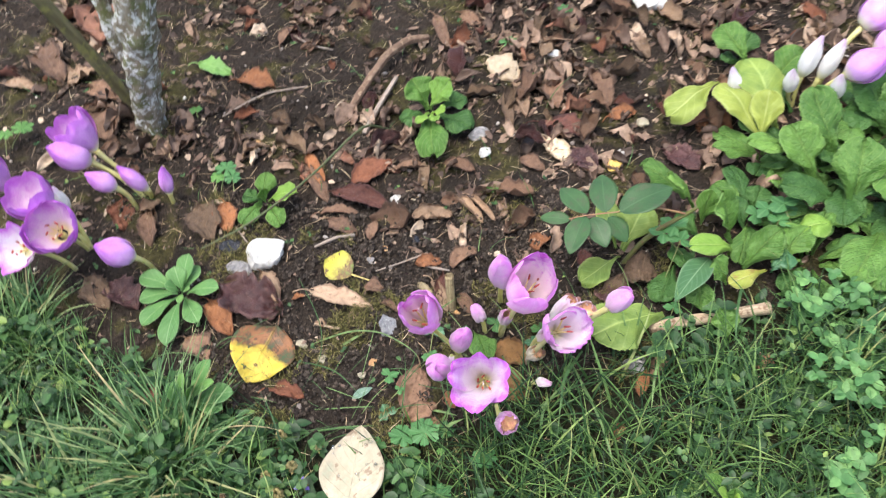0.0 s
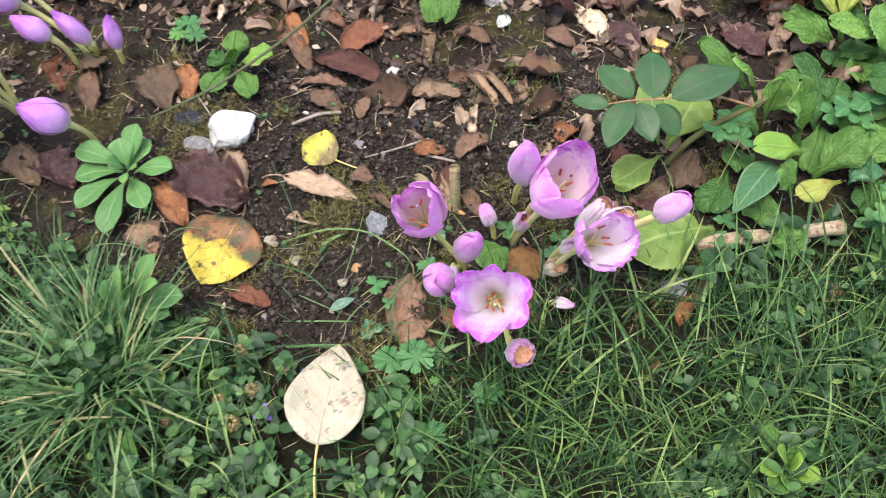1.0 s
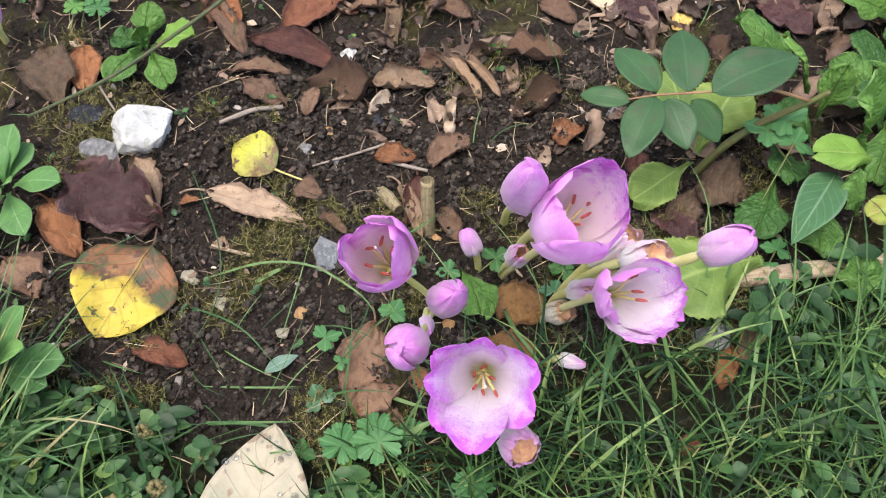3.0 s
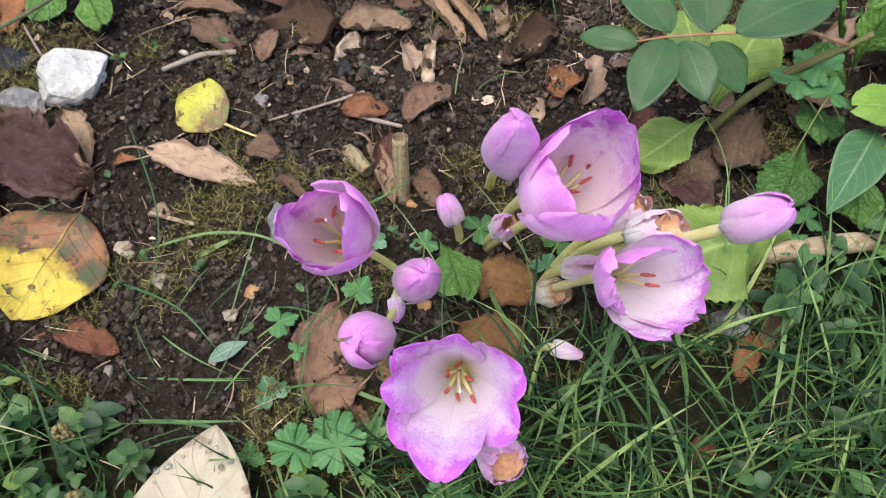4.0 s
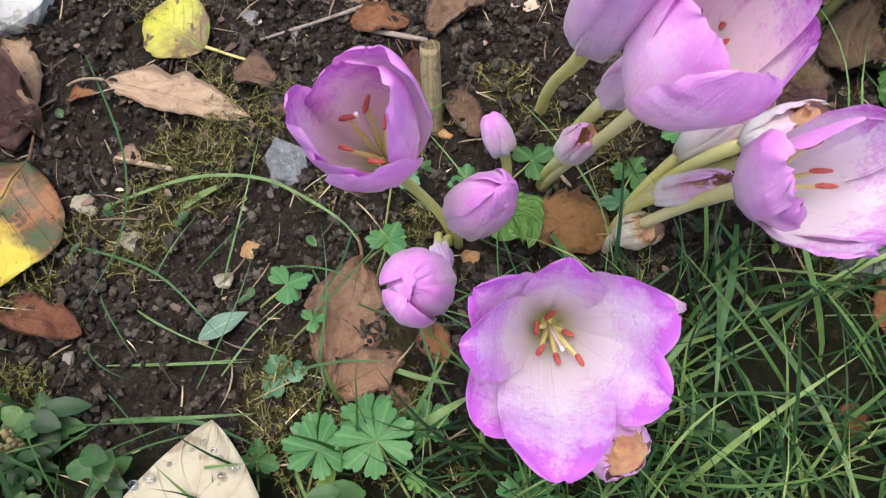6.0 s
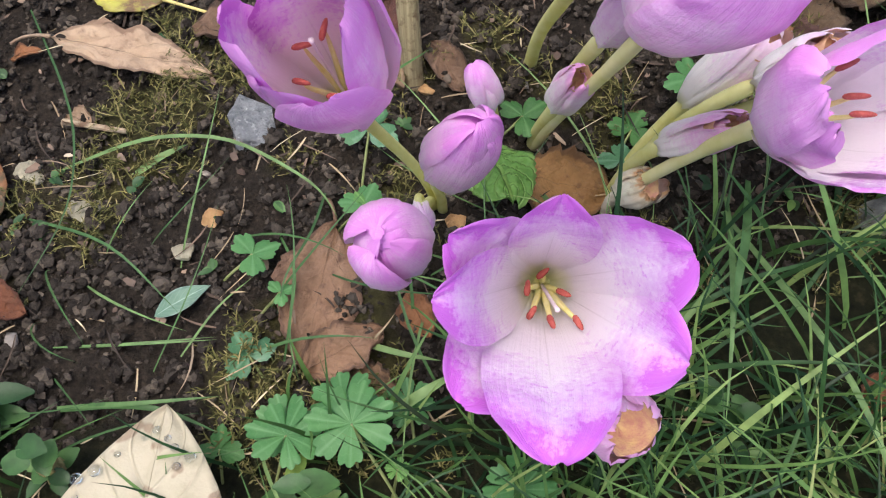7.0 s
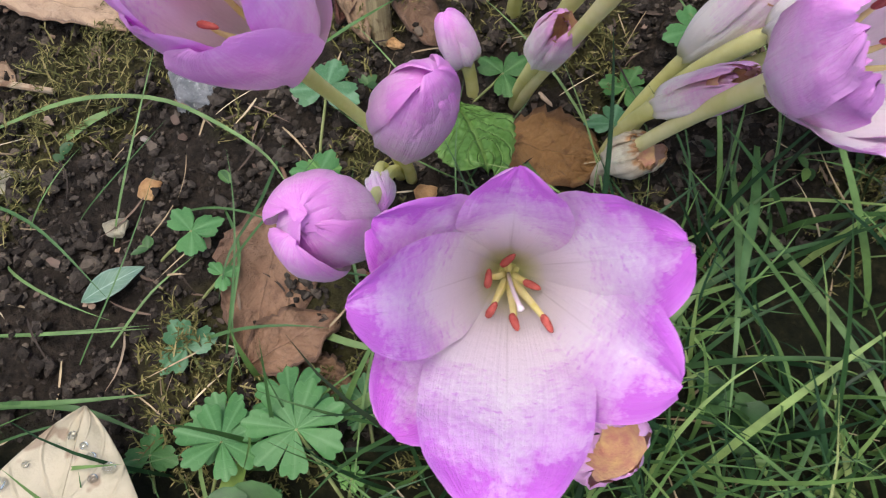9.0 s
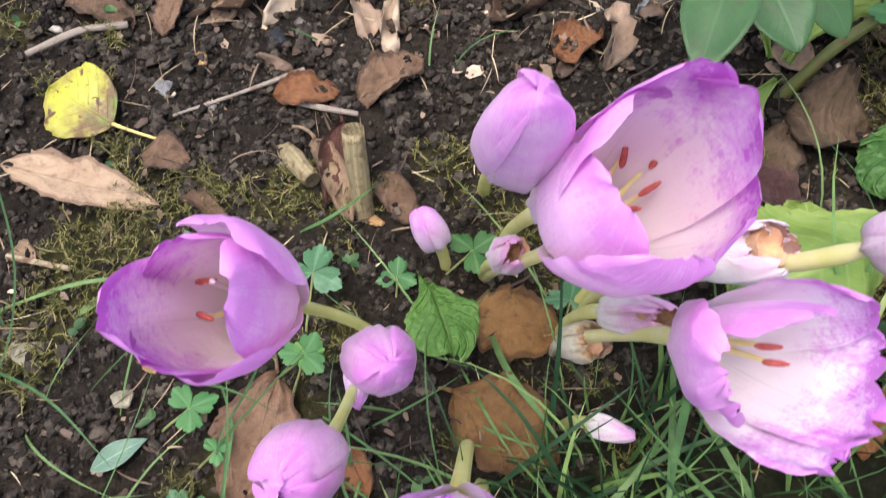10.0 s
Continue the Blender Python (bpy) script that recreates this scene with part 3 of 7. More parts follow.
def blade(length, width, shape="oval", nu=8, nv=14, arch=0.2, cup=0.3, wave=0.06, teeth=0.0, roll=0.0, seed=0, thick=0.0, torn=0.0, quilt=0.0):
    """A leaf blade along +y with its face up. roll: how far its sides curl up, in radians."""
    verts, uvs = [], []
    for j in range(nv + 1):
        v = j / nv
        w = leaf_width(shape, v) * width / 2
        ang = arch * (1 - 2 * v)
        y = length * (v if abs(arch) < 1e-3 else (math.sin(arch) - math.sin(ang)) / (2 * math.sin(arch)))
        zc = 0.0 if abs(arch) < 1e-3 else length * (math.cos(ang) - math.cos(arch)) / (2 * math.sin(arch))
        for i in range(nu + 1):
            u = 2 * i / nu - 1
            s = u * w * (1 + torn * (0.55 * bump_noise(v * 3.2, seed * 1.3, 2.0 if u > 0 else 7.0) + 0.5 * bump_noise(v * 9.0, seed * 2.9, 2.0 if u > 0 else 7.0) + 0.35 * bump_noise(v * 23.0, seed * 2.1, 2.0 if u > 0 else 7.0)) * abs(u))
            tooth = 1.0 + (teeth * (1 if j % 2 else -1) if abs(u) == 1 and 0 < j < nv else 0.0)
            if roll > 0.05:
                k = roll / (width / 2)
                x, dz = math.sin(k * s) / k, (1 - math.cos(k * s)) / k
            else:
                x, dz = s * tooth, 0.0
            dz += cup * abs(u) ** 1.5 * w * 0.5
            if quilt:
                ph = (v - 0.30 * abs(u)) * 9.0
                swell = abs(math.sin(math.pi * ph)) ** 0.7 * min(1.0, abs(u) * 5) * (1 - abs(u) ** 6)
                dz += quilt * width * (0.050 * swell + 0.030 * bump_noise(v * 14.0, u * 7.0, seed * 0.9) - 0.05 * math.exp(-(u / 0.12) ** 2))
                dz += quilt * width * 0.026 * abs(u) ** 2.5 * math.sin(v * 21.0 + seed + (2.0 if u > 0 else 0.0))
            dz += wave * width * abs(u) * bump_noise(v * 4.5 + seed * 3.1, u * 1.5, seed * 1.7)
            dz += torn * 0.16 * width * bump_noise(v * 6.0, u * 2.2, seed * 4.7)
            dz += torn * width * (0.14 * bump_noise(v * 13.0, u * 5.0, seed * 3.3) + 0.05 * bump_noise(v * 26.0, u * 9.0, seed * 2.2) + 0.13 * abs(bump_noise(v * 8.0 + u * 2.5, u * 4.5, seed * 1.9)))
            dz += wave * width * 0.8 * bump_noise(v * 2.2, u * 0.9, seed * 2.3 + 50)
            verts.append((x, y + 0.05 * length * wave * 6 * abs(u) * bump_noise(v * 3, seed, u), zc + dz))
            uvs.append((i / nu, v))
    m = nu + 1
    faces = [(j * m + i, j * m + i + 1, (j + 1) * m + i + 1, (j + 1) * m + i) for j in range(nv) for i in range(nu)]
    if thick:
        base = len(verts)
        verts += [(x, y, z - thick) for x, y, z in verts]
        uvs += uvs[:base]
        faces += [tuple(base + a for a in reversed(f)) for f in faces]
        ring = [i for i in range(m)] + [j * m + nu for j in range(1, nv + 1)] + [nv * m + i for i in range(nu - 1, -1, -1)] + [j * m for j in range(nv - 1, 0, -1)]
        faces += [(ring[a], base + ring[a], base + ring[(a + 1) % len(ring)], ring[(a + 1) % len(ring)]) for a in range(len(ring))]
    return verts, faces, uvs


def aim(base, tip, turn=0.0):
    """The pose that lays +y from base to tip, with +z as far up as it goes."""
    y = (Vector(tip) - Vector(base)).normalized()
    x = y.cross(Vector((0, 0, 1)))
    x = Vector((1, 0, 0)) if x.length < 1e-4 else x.normalized()
    z = x.cross(y)
    m = Matrix((x, y, z)).transposed().to_4x4()
    m.translation = Vector(base)
    return m @ Matrix.Rotation(turn, 4, "Y")


COUNT = [0]


def serial():
    COUNT[0] += 1
    return COUNT[0]


# ---- green plants ----
def plant(name, label, category, x, y):
    return empty_at(name, x, y, gz(x, y), label, category)


def leaf(p, base, tip, width, shape, mat, arch=0.25, name="leaf"):
    """One leaf of a plant, from its foot to its tip."""
    k = serial()
    g = gz(base[0], base[1])
    b = Vector((base[0], base[1], base[2] + g))
    t = Vector((tip[0], tip[1], tip[2] + g))
    length = (t - b).length
    teeth = {"prim": 0.03, "rose": 0.012}.get(shape, 0.0)
    cup = {"prim": -0.15 + 0.5 * bump_noise(k * 0.77, 3.3), "spoon": 0.35, "lance": 0.4, "rose": 0.2}.get(shape, 0.2)
    fine, quilted = width > 0.03, shape == "prim"
    v, f, uv = blade(length, width, shape, 12 if quilted else 10 if fine else 6, 38 if quilted else 26 if fine else 14, arch * 1.6, cup, 0.20 if quilted else 0.05, teeth, seed=k, thick=0.0005, quilt=(0.45 if mat.startswith("yell") else 1.0) if quilted else 0.0)
    me = smooth_mesh(name, v, f, uv, (mat,))
    ob = attach(name, me, p)
    ob.matrix_basis = Matrix.Translation(-Vector(p.location)) @ aim(b, t, 0.25 * bump_noise(k * 1.3, 0.5))
    return ob


def lobed_data(size, kind, seed):
    """A palmate blade round the origin, its stalk side towards -y."""
    rng = random.Random(seed)
    lobes = 7 if kind == "ger" else 3
    n = 140 if kind == "ger" else 96
    rings = (0.0, 0.22, 0.45, 0.68, 0.86, 1.0)
    verts, uvs, faces = [], [], []
    gap = 0.30 if kind == "ger" else 0.55
    for ri in rings:
        for k in range(n + 1):
            f = k / n
            th = -math.pi / 2 + gap / 2 + (2 * math.pi - gap) * f
            q = f * lobes
            q = q - math.floor(q) if f < 1 else 1.0
            lobe = math.sin(math.pi * q)
            tooth = abs(math.sin(math.pi * q * 3))
            if kind == "ger":
                r = 0.26 + 0.52 * lobe ** 0.20 + 0.14 * abs(math.sin(math.pi * 3 * q)) ** 0.6 + 0.08 * lobe
            else:
                r = 0.22 + 0.52 * lobe ** 0.5 + 0.20 * tooth ** 0.7 * lobe + 0.06 * abs(math.sin(math.pi * q * 9))
            r *= size / 2 * (1 + 0.16 * bump_noise(th * 1.5, seed * 1.1) + 0.10 * bump_noise(math.floor(min(f, 0.999) * lobes) * 1.7, seed * 3.1))
            rr = r * ri
            z = 0.10 * size * ri * ri * bump_noise(th * 1.2, ri, seed * 0.7) + 0.010 * size * ri * (1 - abs(2 * q - 1)) - 0.04 * size * ri * ri * ri
            verts.append((rr * math.cos(th), rr * math.sin(th), z + 0.05 * size * ri))
            uvs.append((0.5 + 0.5 * abs(q - 0.5) * (0.6 + ri * 0.4), ri))
    m = n + 1
    for j in range(len(rings) - 1):
        for k in range(n):
            faces.append((j * m + k, (j + 1) * m + k, (j + 1) * m + k + 1, j * m + k + 1))
    return verts, faces, uvs


def lobed_leaf(x, y, z, size, kind, mat):
    """A single long-stalked lobed leaf of a low weed."""
    k = serial()
    rng = random.Random(k)
    g = gz(x, y)
    name, cat = ("geranium_leaf", "geranium leaf") if kind == "ger" else ("buttercup_leaf", "buttercup leaf")
    shade = {"green": "mid-green", "greendark": "dark green", "greenlight": "bright green", "bluegreen": "blue-green blotched"}[mat]
    form = "deeply cut rounded geranium leaf" if kind == "ger" else "three-lobed buttercup leaf"
    e = empty_at(name, x, y, g + z, shade + " " + form + " on a thin stalk", cat, "lobed weed leaves")
    v, f, uv = lobed_data(size, kind, k)
    turn = rng.uniform(-1.2, 1.2)
    b = attach("blade", smooth_mesh("blade", v, f, uv, ("lobe_" + mat,)), e)
    b.matrix_basis = Matrix.Rotation(turn, 4, "Z") @ Matrix.Rotation(rng.uniform(-0.3, 0.1), 4, "X")
    foot = Vector((math.sin(turn), -math.cos(turn), 0)) * (size * 0.5 + z * 0.5)
    foot.z = -z - 0.004
    pts = bezier((0, 0, 0), foot * 0.35 + Vector((0, 0, -z * 0.05)), foot * 0.9 + Vector((0, 0, z * 0.5)), foot, 6)
    v, f, uv = tube_data(pts, [0.0007] * 7, 5)
    attach("stalk", smooth_mesh("stalk", v, f, uv, ("petiole",)), e)
    return e


# ---- autumn crocus flowers ----
def petal_data(profile, half, wrap, v_n, u_n, seed):
    """A thin petal. profile(v): radius and height; half(v): half width."""
    verts, uvs = [], []
    for j in range(v_n + 1):
        v = j / v_n
        r, h = profile(v)
        w = half(v)
        rho = max(r * wrap, 0.005)
        for i in range(u_n + 1):
            u = 2 * i / u_n - 1
            a = max(-1.9, min(1.9, u * w / rho))
            rr = r - rho * (1 - math.cos(a))
            hh = h - 0.25 * w * abs(u) ** 2.2 * v
            rr += 0.0026 * v * bump_noise(u * 1.6 + seed, v * 4.0, seed * 0.37) + 0.0013 * abs(u) * v * bump_noise(v * 9, u, seed * 2.1)
            hh += 0.0016 * v * bump_noise(u * 2.4, seed, 4.4)
            verts.append((rho * math.sin(a), rr, hh))
            uvs.append((i / u_n, v))
    m = u_n + 1
    faces = [(j * m + i, j * m + i + 1, (j + 1) * m + i + 1, (j + 1) * m + i) for j in range(v_n) for i in range(u_n)]
    return verts, faces, uvs


def crocus(kind, base, throat, mouth, R, H, label, outer="outer", inner="cup_in", stamens=0, tube="flower_tube", seed=1, radius=0.0036):
    """An autumn crocus flower on its long tube: kind open, cup or bud."""
    rng = random.Random(seed * 7 + 1)
    bz = gz(base[0], base[1]) - 0.006
    name = "crocus_flower" if kind in ("open", "cup") else "crocus_bud"
    e = empty_at(name, base[0], base[1], bz, label, "flower", "autumn crocus flowers")
    origin = Vector(e.location)
    T, M = Vector(throat) - origin, Vector(mouth) - origin
    axis = (M - T).normalized()
    lift = T.length
    pts = bezier((0, 0, 0), Vector((0, 0, lift * 0.4)) * 0.6 + T * 0.15, T - axis * lift * 0.35, T - axis * 0.0015, 10)
    rad = [radius * (1.0 - 0.1 * math.sin(math.pi * i / 10)) for i in range(9)] + [radius * 1.1, radius * 1.3]
    v, f, uv = tube_data(pts, rad, 10)
    attach("flower_tube", smooth_mesh("flower_tube", v, f, uv, (tube,)), e)
    z = axis
    x = z.cross(Vector((0, 1, 0.2))).normalized()
    y = z.cross(x)
    m = Matrix((x, y, z)).transposed().to_4x4()
    m.translation = T
    turns = [-60.0 * i + rng.uniform(-4.5, 4.5) for i in range(6)]
    for i, around in enumerate(turns):
        out = i % 2
        sz = 1 + rng.uniform(-0.06, 0.06)
        lean = rng.uniform(-0.07, 0.07)
        if kind == "open":
            def profile(v, s=sz, o=out, q=lean):
                return 0.003 + (R * (1 + q) + 0.001 * o) * (0.90 * v ** 0.74 + 0.10 * v ** 4), H * s * (1.04 * v ** 1.65 - 0.10 * v ** 4) - 0.004 * o * v
            def half(v, o=out):
                return R * (0.64 - 0.06 * o) * min(1.0, 0.5 + 1.6 * v) * max(0.04, math.sin(math.pi * (0.06 + 0.936 * v ** 1.45)) ** 0.58)
            wrap = 1.5
        elif kind == "cup":
            def profile(v, s=sz, o=out, q=lean):
                return 0.003 + (R * (1 + q) + 0.0012 * o) * math.sin(min(1.0, 0.08 + v) * math.pi * 0.56) ** 0.9 * (1.0 if v < 0.9 else 1 - (v - 0.9) * 0.3), H * s * v
            def half(v):
                return R * 0.93 * max(0.16, math.sin(math.pi * (0.07 + 0.90 * v ** 1.35)) ** 0.45)
            wrap = 1.0
        else:
            def profile(v, s=sz, o=out, q=lean):
                return max(0.0006, (R * (0.93 + 0.10 * o) * (1 + 0.5 * q)) * math.sin(math.pi * min(0.985, 0.10 + 0.90 * v ** 0.9)) ** 0.8), H * v
            def half(v):
                return max(0.0022, R * 0.86 * math.sin(math.pi * min(0.98, 0.08 + 0.9 * v)) ** 0.7)
            wrap = 1.0
        v, f, uv = petal_data(profile, half, wrap, 30 if kind == "open" else 20, 14, seed * 3.3 + i)
        if kind == "cup":
            low = len(v)
            v = v + [(p[0], p[1] + 0.0007, p[2] - 0.0004) for p in v]
            f = f + [tuple(low + a for a in reversed(q)) for q in f]
            me = smooth_mesh("petal", v, f, uv + uv, (inner, outer), [0] * (len(f) // 2) + [1] * (len(f) // 2))
        else:
            me = smooth_mesh("petal", v, f, uv, (inner if kind == "open" else outer,))
        ob = attach("petal", me, e)
        ob.matrix_basis = m @ Matrix.Rotation(radians(around), 4, "Z")
    for i in range(stamens):
        a = 2 * math.pi * (i + 0.5) / 6
        reach = R * (0.24 if kind == "open" else 0.30) * rng.uniform(0.85, 1.3)
        top = H * (0.42 if kind == "open" else 0.52) * rng.uniform(0.85, 1.1)
        tip = Vector((reach * math.cos(a), reach * math.sin(a), top))
        pts = bezier((0.0015 * math.cos(a), 0.0015 * math.sin(a), 0.002), (0.002 * math.cos(a), 0.002 * math.sin(a), top * 0.5), tip * 0.7, tip, 6)
        v, f, uv = tube_data(pts, [0.0011, 0.0011, 0.0010, 0.0009, 0.0008, 0.0006, 0.0004], 6)
        st = attach("stamen", smooth_mesh("stamen", v, f, uv, ("filament",)), e)
        st.matrix_basis = m
        d = Vector((math.cos(a + 1.1), math.sin(a + 1.1), rng.uniform(0.3, 0.9))).normalized() * (0.0025 if kind == "open" else 0.0034)
        v, f, uv = tube_data([tip + d * s for s in (-1, -0.8, -0.3, 0.3, 0.8, 1)], [0.0005, 0.0011, 0.0013, 0.0012, 0.0010, 0.0004], 8)
        attach("anther", smooth_mesh("anther", v, f, uv, ("anther",)), st, "brick-red anther")
    if stamens:
        pts = bezier((0, 0, 0.002), (0.0, 0.0, H * 0.3), (-0.001, 0.004, H * 0.45), (-0.001, 0.009, H * 0.42), 8)
        v, f, uv = tube_data(pts, [0.0006] * 7 + [0.0008, 0.0005], 6)
        attach("style", smooth_mesh("style", v, f, uv, ("style",)), e).matrix_basis = m
    return e


def petal_sheet(throat, axis, tip, width, spine, cup, out=None, seed=0.0, skew=0.0, ruffle=1.0, ragged=0.0, apex=0.44, foot=0.30, crease=1.0):
    """A thin two-sided petal from the throat to its tip.
    spine: rise and spread of the lower, then of the upper half; cup: how far its sides curl in, in radians."""
    T, A, P = Vector(throat), Vector(axis).normalized(), Vector(tip)
    reach = (P - T).length
    if out is None:
        d = P - T
        out = (d - A * d.dot(A)).normalized()
    rise, spread, dip, over = spine
    p0 = T + out * 0.0026
    line = bezier(p0, p0 + A * rise * reach + out * spread * reach, P - A * dip * reach + out * over * reach, P, 34)
    nv, nu = 34, 16
    rows, uvs = [], []
    half = width / 2
    for j in range(nv + 1):
        v = j / nv
        w = half * max(foot * (1 - v) + 0.03, math.sin(math.pi * min(0.985, 0.05 + 0.935 * v ** 1.35)) ** apex)
        row = []
        for i in range(nu + 1):
            u = 2 * i / nu - 1
            # each lengthwise thread of the petal ends at its own height
            end = 1.0 - ragged * abs(bump_noise(u * 3.3, seed * 1.7, 0.4)) - 0.012 * abs(bump_noise(u * 5.0, seed, 9.0))
            s = v * end * nv
            a = min(int(s), nv - 1)
            c = line[a].lerp(line[a + 1], s - a)
            t = (line[min(a + 1, nv)] - line[max(a - 1, 0)]).normalized()
            n = (A * out.dot(t) - out * A.dot(t)).normalized()
            n = (n - t * n.dot(t)).normalized()
            if n.dot(out) > 0.05 and n.dot(A) < 0:
                n = -n
            side = t.cross(n)
            k = max(0.05, cup * (1.25 - 0.45 * v))
            wu = w * (1 + 0.07 * bump_noise(v * 3.5, seed * 2.3, 1.0 if u > 0 else 6.0) * abs(u))
            x = math.sin(k * u) / k * wu
            h = (1 - math.cos(k * u)) / k * wu
            h += ruffle * v * abs(u) ** 2 * half * (0.17 * bump_noise(v * 5.0, seed * 1.9, 2.0 if u > 0 else 8.0) + 0.07 * bump_noise(v * 12.0, seed * 0.7, 3.0 if u > 0 else 5.0))
            h += ruffle * v * half * 0.10 * bump_noise(u * 1.7, v * 3.0, seed * 3.7)
            h += crease * 0.00095 * v * (1 - v * 0.4) * bump_noise(u * 8.5, v * 1.1, seed * 5.1)
            h -= crease * 0.0009 * math.exp(-(u / 0.10) ** 2) * (1 - v)
            h += skew * u * half * v
            row.append(c + side * x + n * h)
            uvs.append((i / nu, v))
        rows.append(row)
    m = nu + 1
    top = [p for row in rows for p in row]
    back = []
    for j in range(nv + 1):
        for i in range(m):
            a, b = rows[max(j - 1, 0)][i], rows[min(j + 1, nv)][i]
            c, d = rows[j][max(i - 1, 0)], rows[j][min(i + 1, nu)]
            g = (b - a).cross(d - c)
            g = g.normalized() if g.length > 1e-12 else A
            back.append(rows[j][i] + g * (0.00045 if 0 < i < nu and j < nv else 0.0))
    faces = [(j * m + i, j * m + i + 1, (j + 1) * m + i + 1, (j + 1) * m + i) for j in range(nv) for i in range(nu)]
    low = len(top)
    faces += [tuple(low + q for q in reversed(f)) for f in faces]
    return top + back, faces, uvs + uvs


def stalk_curve(e, base, T, axis, radius, tube, lean=0.35, rise=0.24):
    lift = T.length
    pts = bezier((0, 0, 0), Vector((0, 0, lift * rise)) + T * 0.15, T - axis * lift * lean, T + axis * 0.004, 12)
    rad = [radius * (1.0 - 0.1 * math.sin(math.pi * i / 12)) for i in range(10)] + [radius * 1.02, radius * 1.06, radius * 0.6]
    v, f, uv = tube_data(pts, rad, 12)
    attach("flower_tube", smooth_mesh("flower_tube", v, f, uv, (tube,)), e)


def stamens_at(e, T, axis, anthers, size=0.0030, thick=0.0011):
    """Stamens whose anthers stand at the given places, and lie along their own heading."""
    for place, heading in anthers:
        tip = Vector(place) - Vector(e.location)
        d = (tip - T)
        root = T + axis * 0.006 + (d - axis * d.dot(axis)).normalized() * 0.0018
        pts = bezier(root, root + axis * d.length * 0.35, tip - axis * d.length * 0.25, tip, 8)
        v, f, uv = tube_data(pts, [0.0012, 0.0012, 0.0011, 0.0011, 0.0010, 0.0009, 0.0008, 0.0006, 0.0004], 7)
        st = attach("stamen", smooth_mesh("stamen", v, f, uv, ("filament",)), e)
        h = Vector(heading).normalized() * size
        v, f, uv = tube_data([tip + h * s + axis * 0.0006 * (1 - s * s) for s in (-1, -0.85, -0.5, 0, 0.5, 0.85, 1)], [thick * r for r in (0.25, 0.75, 1.0, 0.95, 0.8, 0.5, 0.12)], 8)
        attach("anther", smooth_mesh("anther", v, f, uv, ("anther",)), st, "brick-red anther")


def bloom(base, throat, mouth, petals, label, anthers=(), style=None, tube="flower_tube", radius=0.0036, inner="cup_in", outer="outer", seed=1, lean=0.35, size=0.0030, rise=0.24):
    """An open crocus whose petals are set one by one: tip, width, spine, cup and what else differs."""
    bz = gz(base[0], base[1]) - 0.006
    e = empty_at("crocus_flower", base[0], base[1], bz, label, "flower", "autumn crocus flowers")
    o = Vector(e.location)
    T, axis = Vector(throat) - o, (Vector(mouth) - Vector(throat)).normalized()
    stalk_curve(e, base, T, axis, radius, tube, lean, rise)
    for i, (tip, width, spine, cup, *more) in enumerate(petals):
        extra = more[0] if more else {}
        v, f, uv = petal_sheet(T, axis, Vector(tip) - o, width, spine, cup, seed=seed * 3.7 + i * 1.3, **extra)
        n = len(f) // 2
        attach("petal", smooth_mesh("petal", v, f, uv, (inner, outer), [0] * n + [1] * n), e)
    stamens_at(e, T, axis, anthers, size)
    if style:
        tip = Vector(style) - o
        pts = bezier(T + axis * 0.004, T + axis * 0.02, tip + axis * 0.006, tip, 10)
        v, f, uv = tube_data(pts, [0.0006] * 8 + [0.0007, 0.0009, 0.0006], 6)
        attach("style", smooth_mesh("style", v, f, uv, ("style",)), e)
    return e


def closed_bud(base, throat, apex, R, label, outer="bud_outer", inner="cup_in", tube="flower_tube", radius=0.0036, seed=1, twist=0.0, spread=0.12, ragged=0.0, inner_out=0.0, lean=0.35):
    """A closed or nodding bud: three petals wrapped round three more, their tips folded together."""
    rng = random.Random(seed * 7 + 1)
    bz = gz(base[0], base[1]) - 0.006
    e = empty_at("crocus_bud", base[0], base[1], bz, label, "flower", "autumn crocus flowers")
    o = Vector(e.location)
    T, P = Vector(throat) - o, Vector(apex) - o
    axis = (P - T).normalized()
    H = (P - T).length
    stalk_curve(e, base, T, axis, radius, tube, lean)
    x = axis.cross(Vector((0, 1, 0.2))).normalized()
    y = axis.cross(x)
    for i in range(6):
        ring = i % 2
        a = twist + i * math.pi / 3 + rng.uniform(-0.15, 0.15)
        out = x * math.cos(a) + y * math.sin(a)
        r = R * (1.0 if ring else 0.93)
        far = R * (spread * rng.uniform(-0.6, 0.8) - (0.0 if ring else 0.12) + (inner_out if i == 1 else 0.0))
        tip = P + out * far + axis * H * rng.uniform(-0.05, 0.05)
        s = r / H
        v, f, uv = petal_sheet(T, axis, tip, r * 2 * (1.16 if ring else 1.05), (0.02, 1.42 * s, 0.10, 1.34 * s), 1.08, out, seed * 2.9 + i * 1.7, 0.16, 0.55, ragged, 0.62, 0.42, 1.3)
        n = len(f) // 2
        attach("petal", smooth_mesh("petal", v, f, uv, (inner, outer), [0] * n + [1] * n), e)
    return e



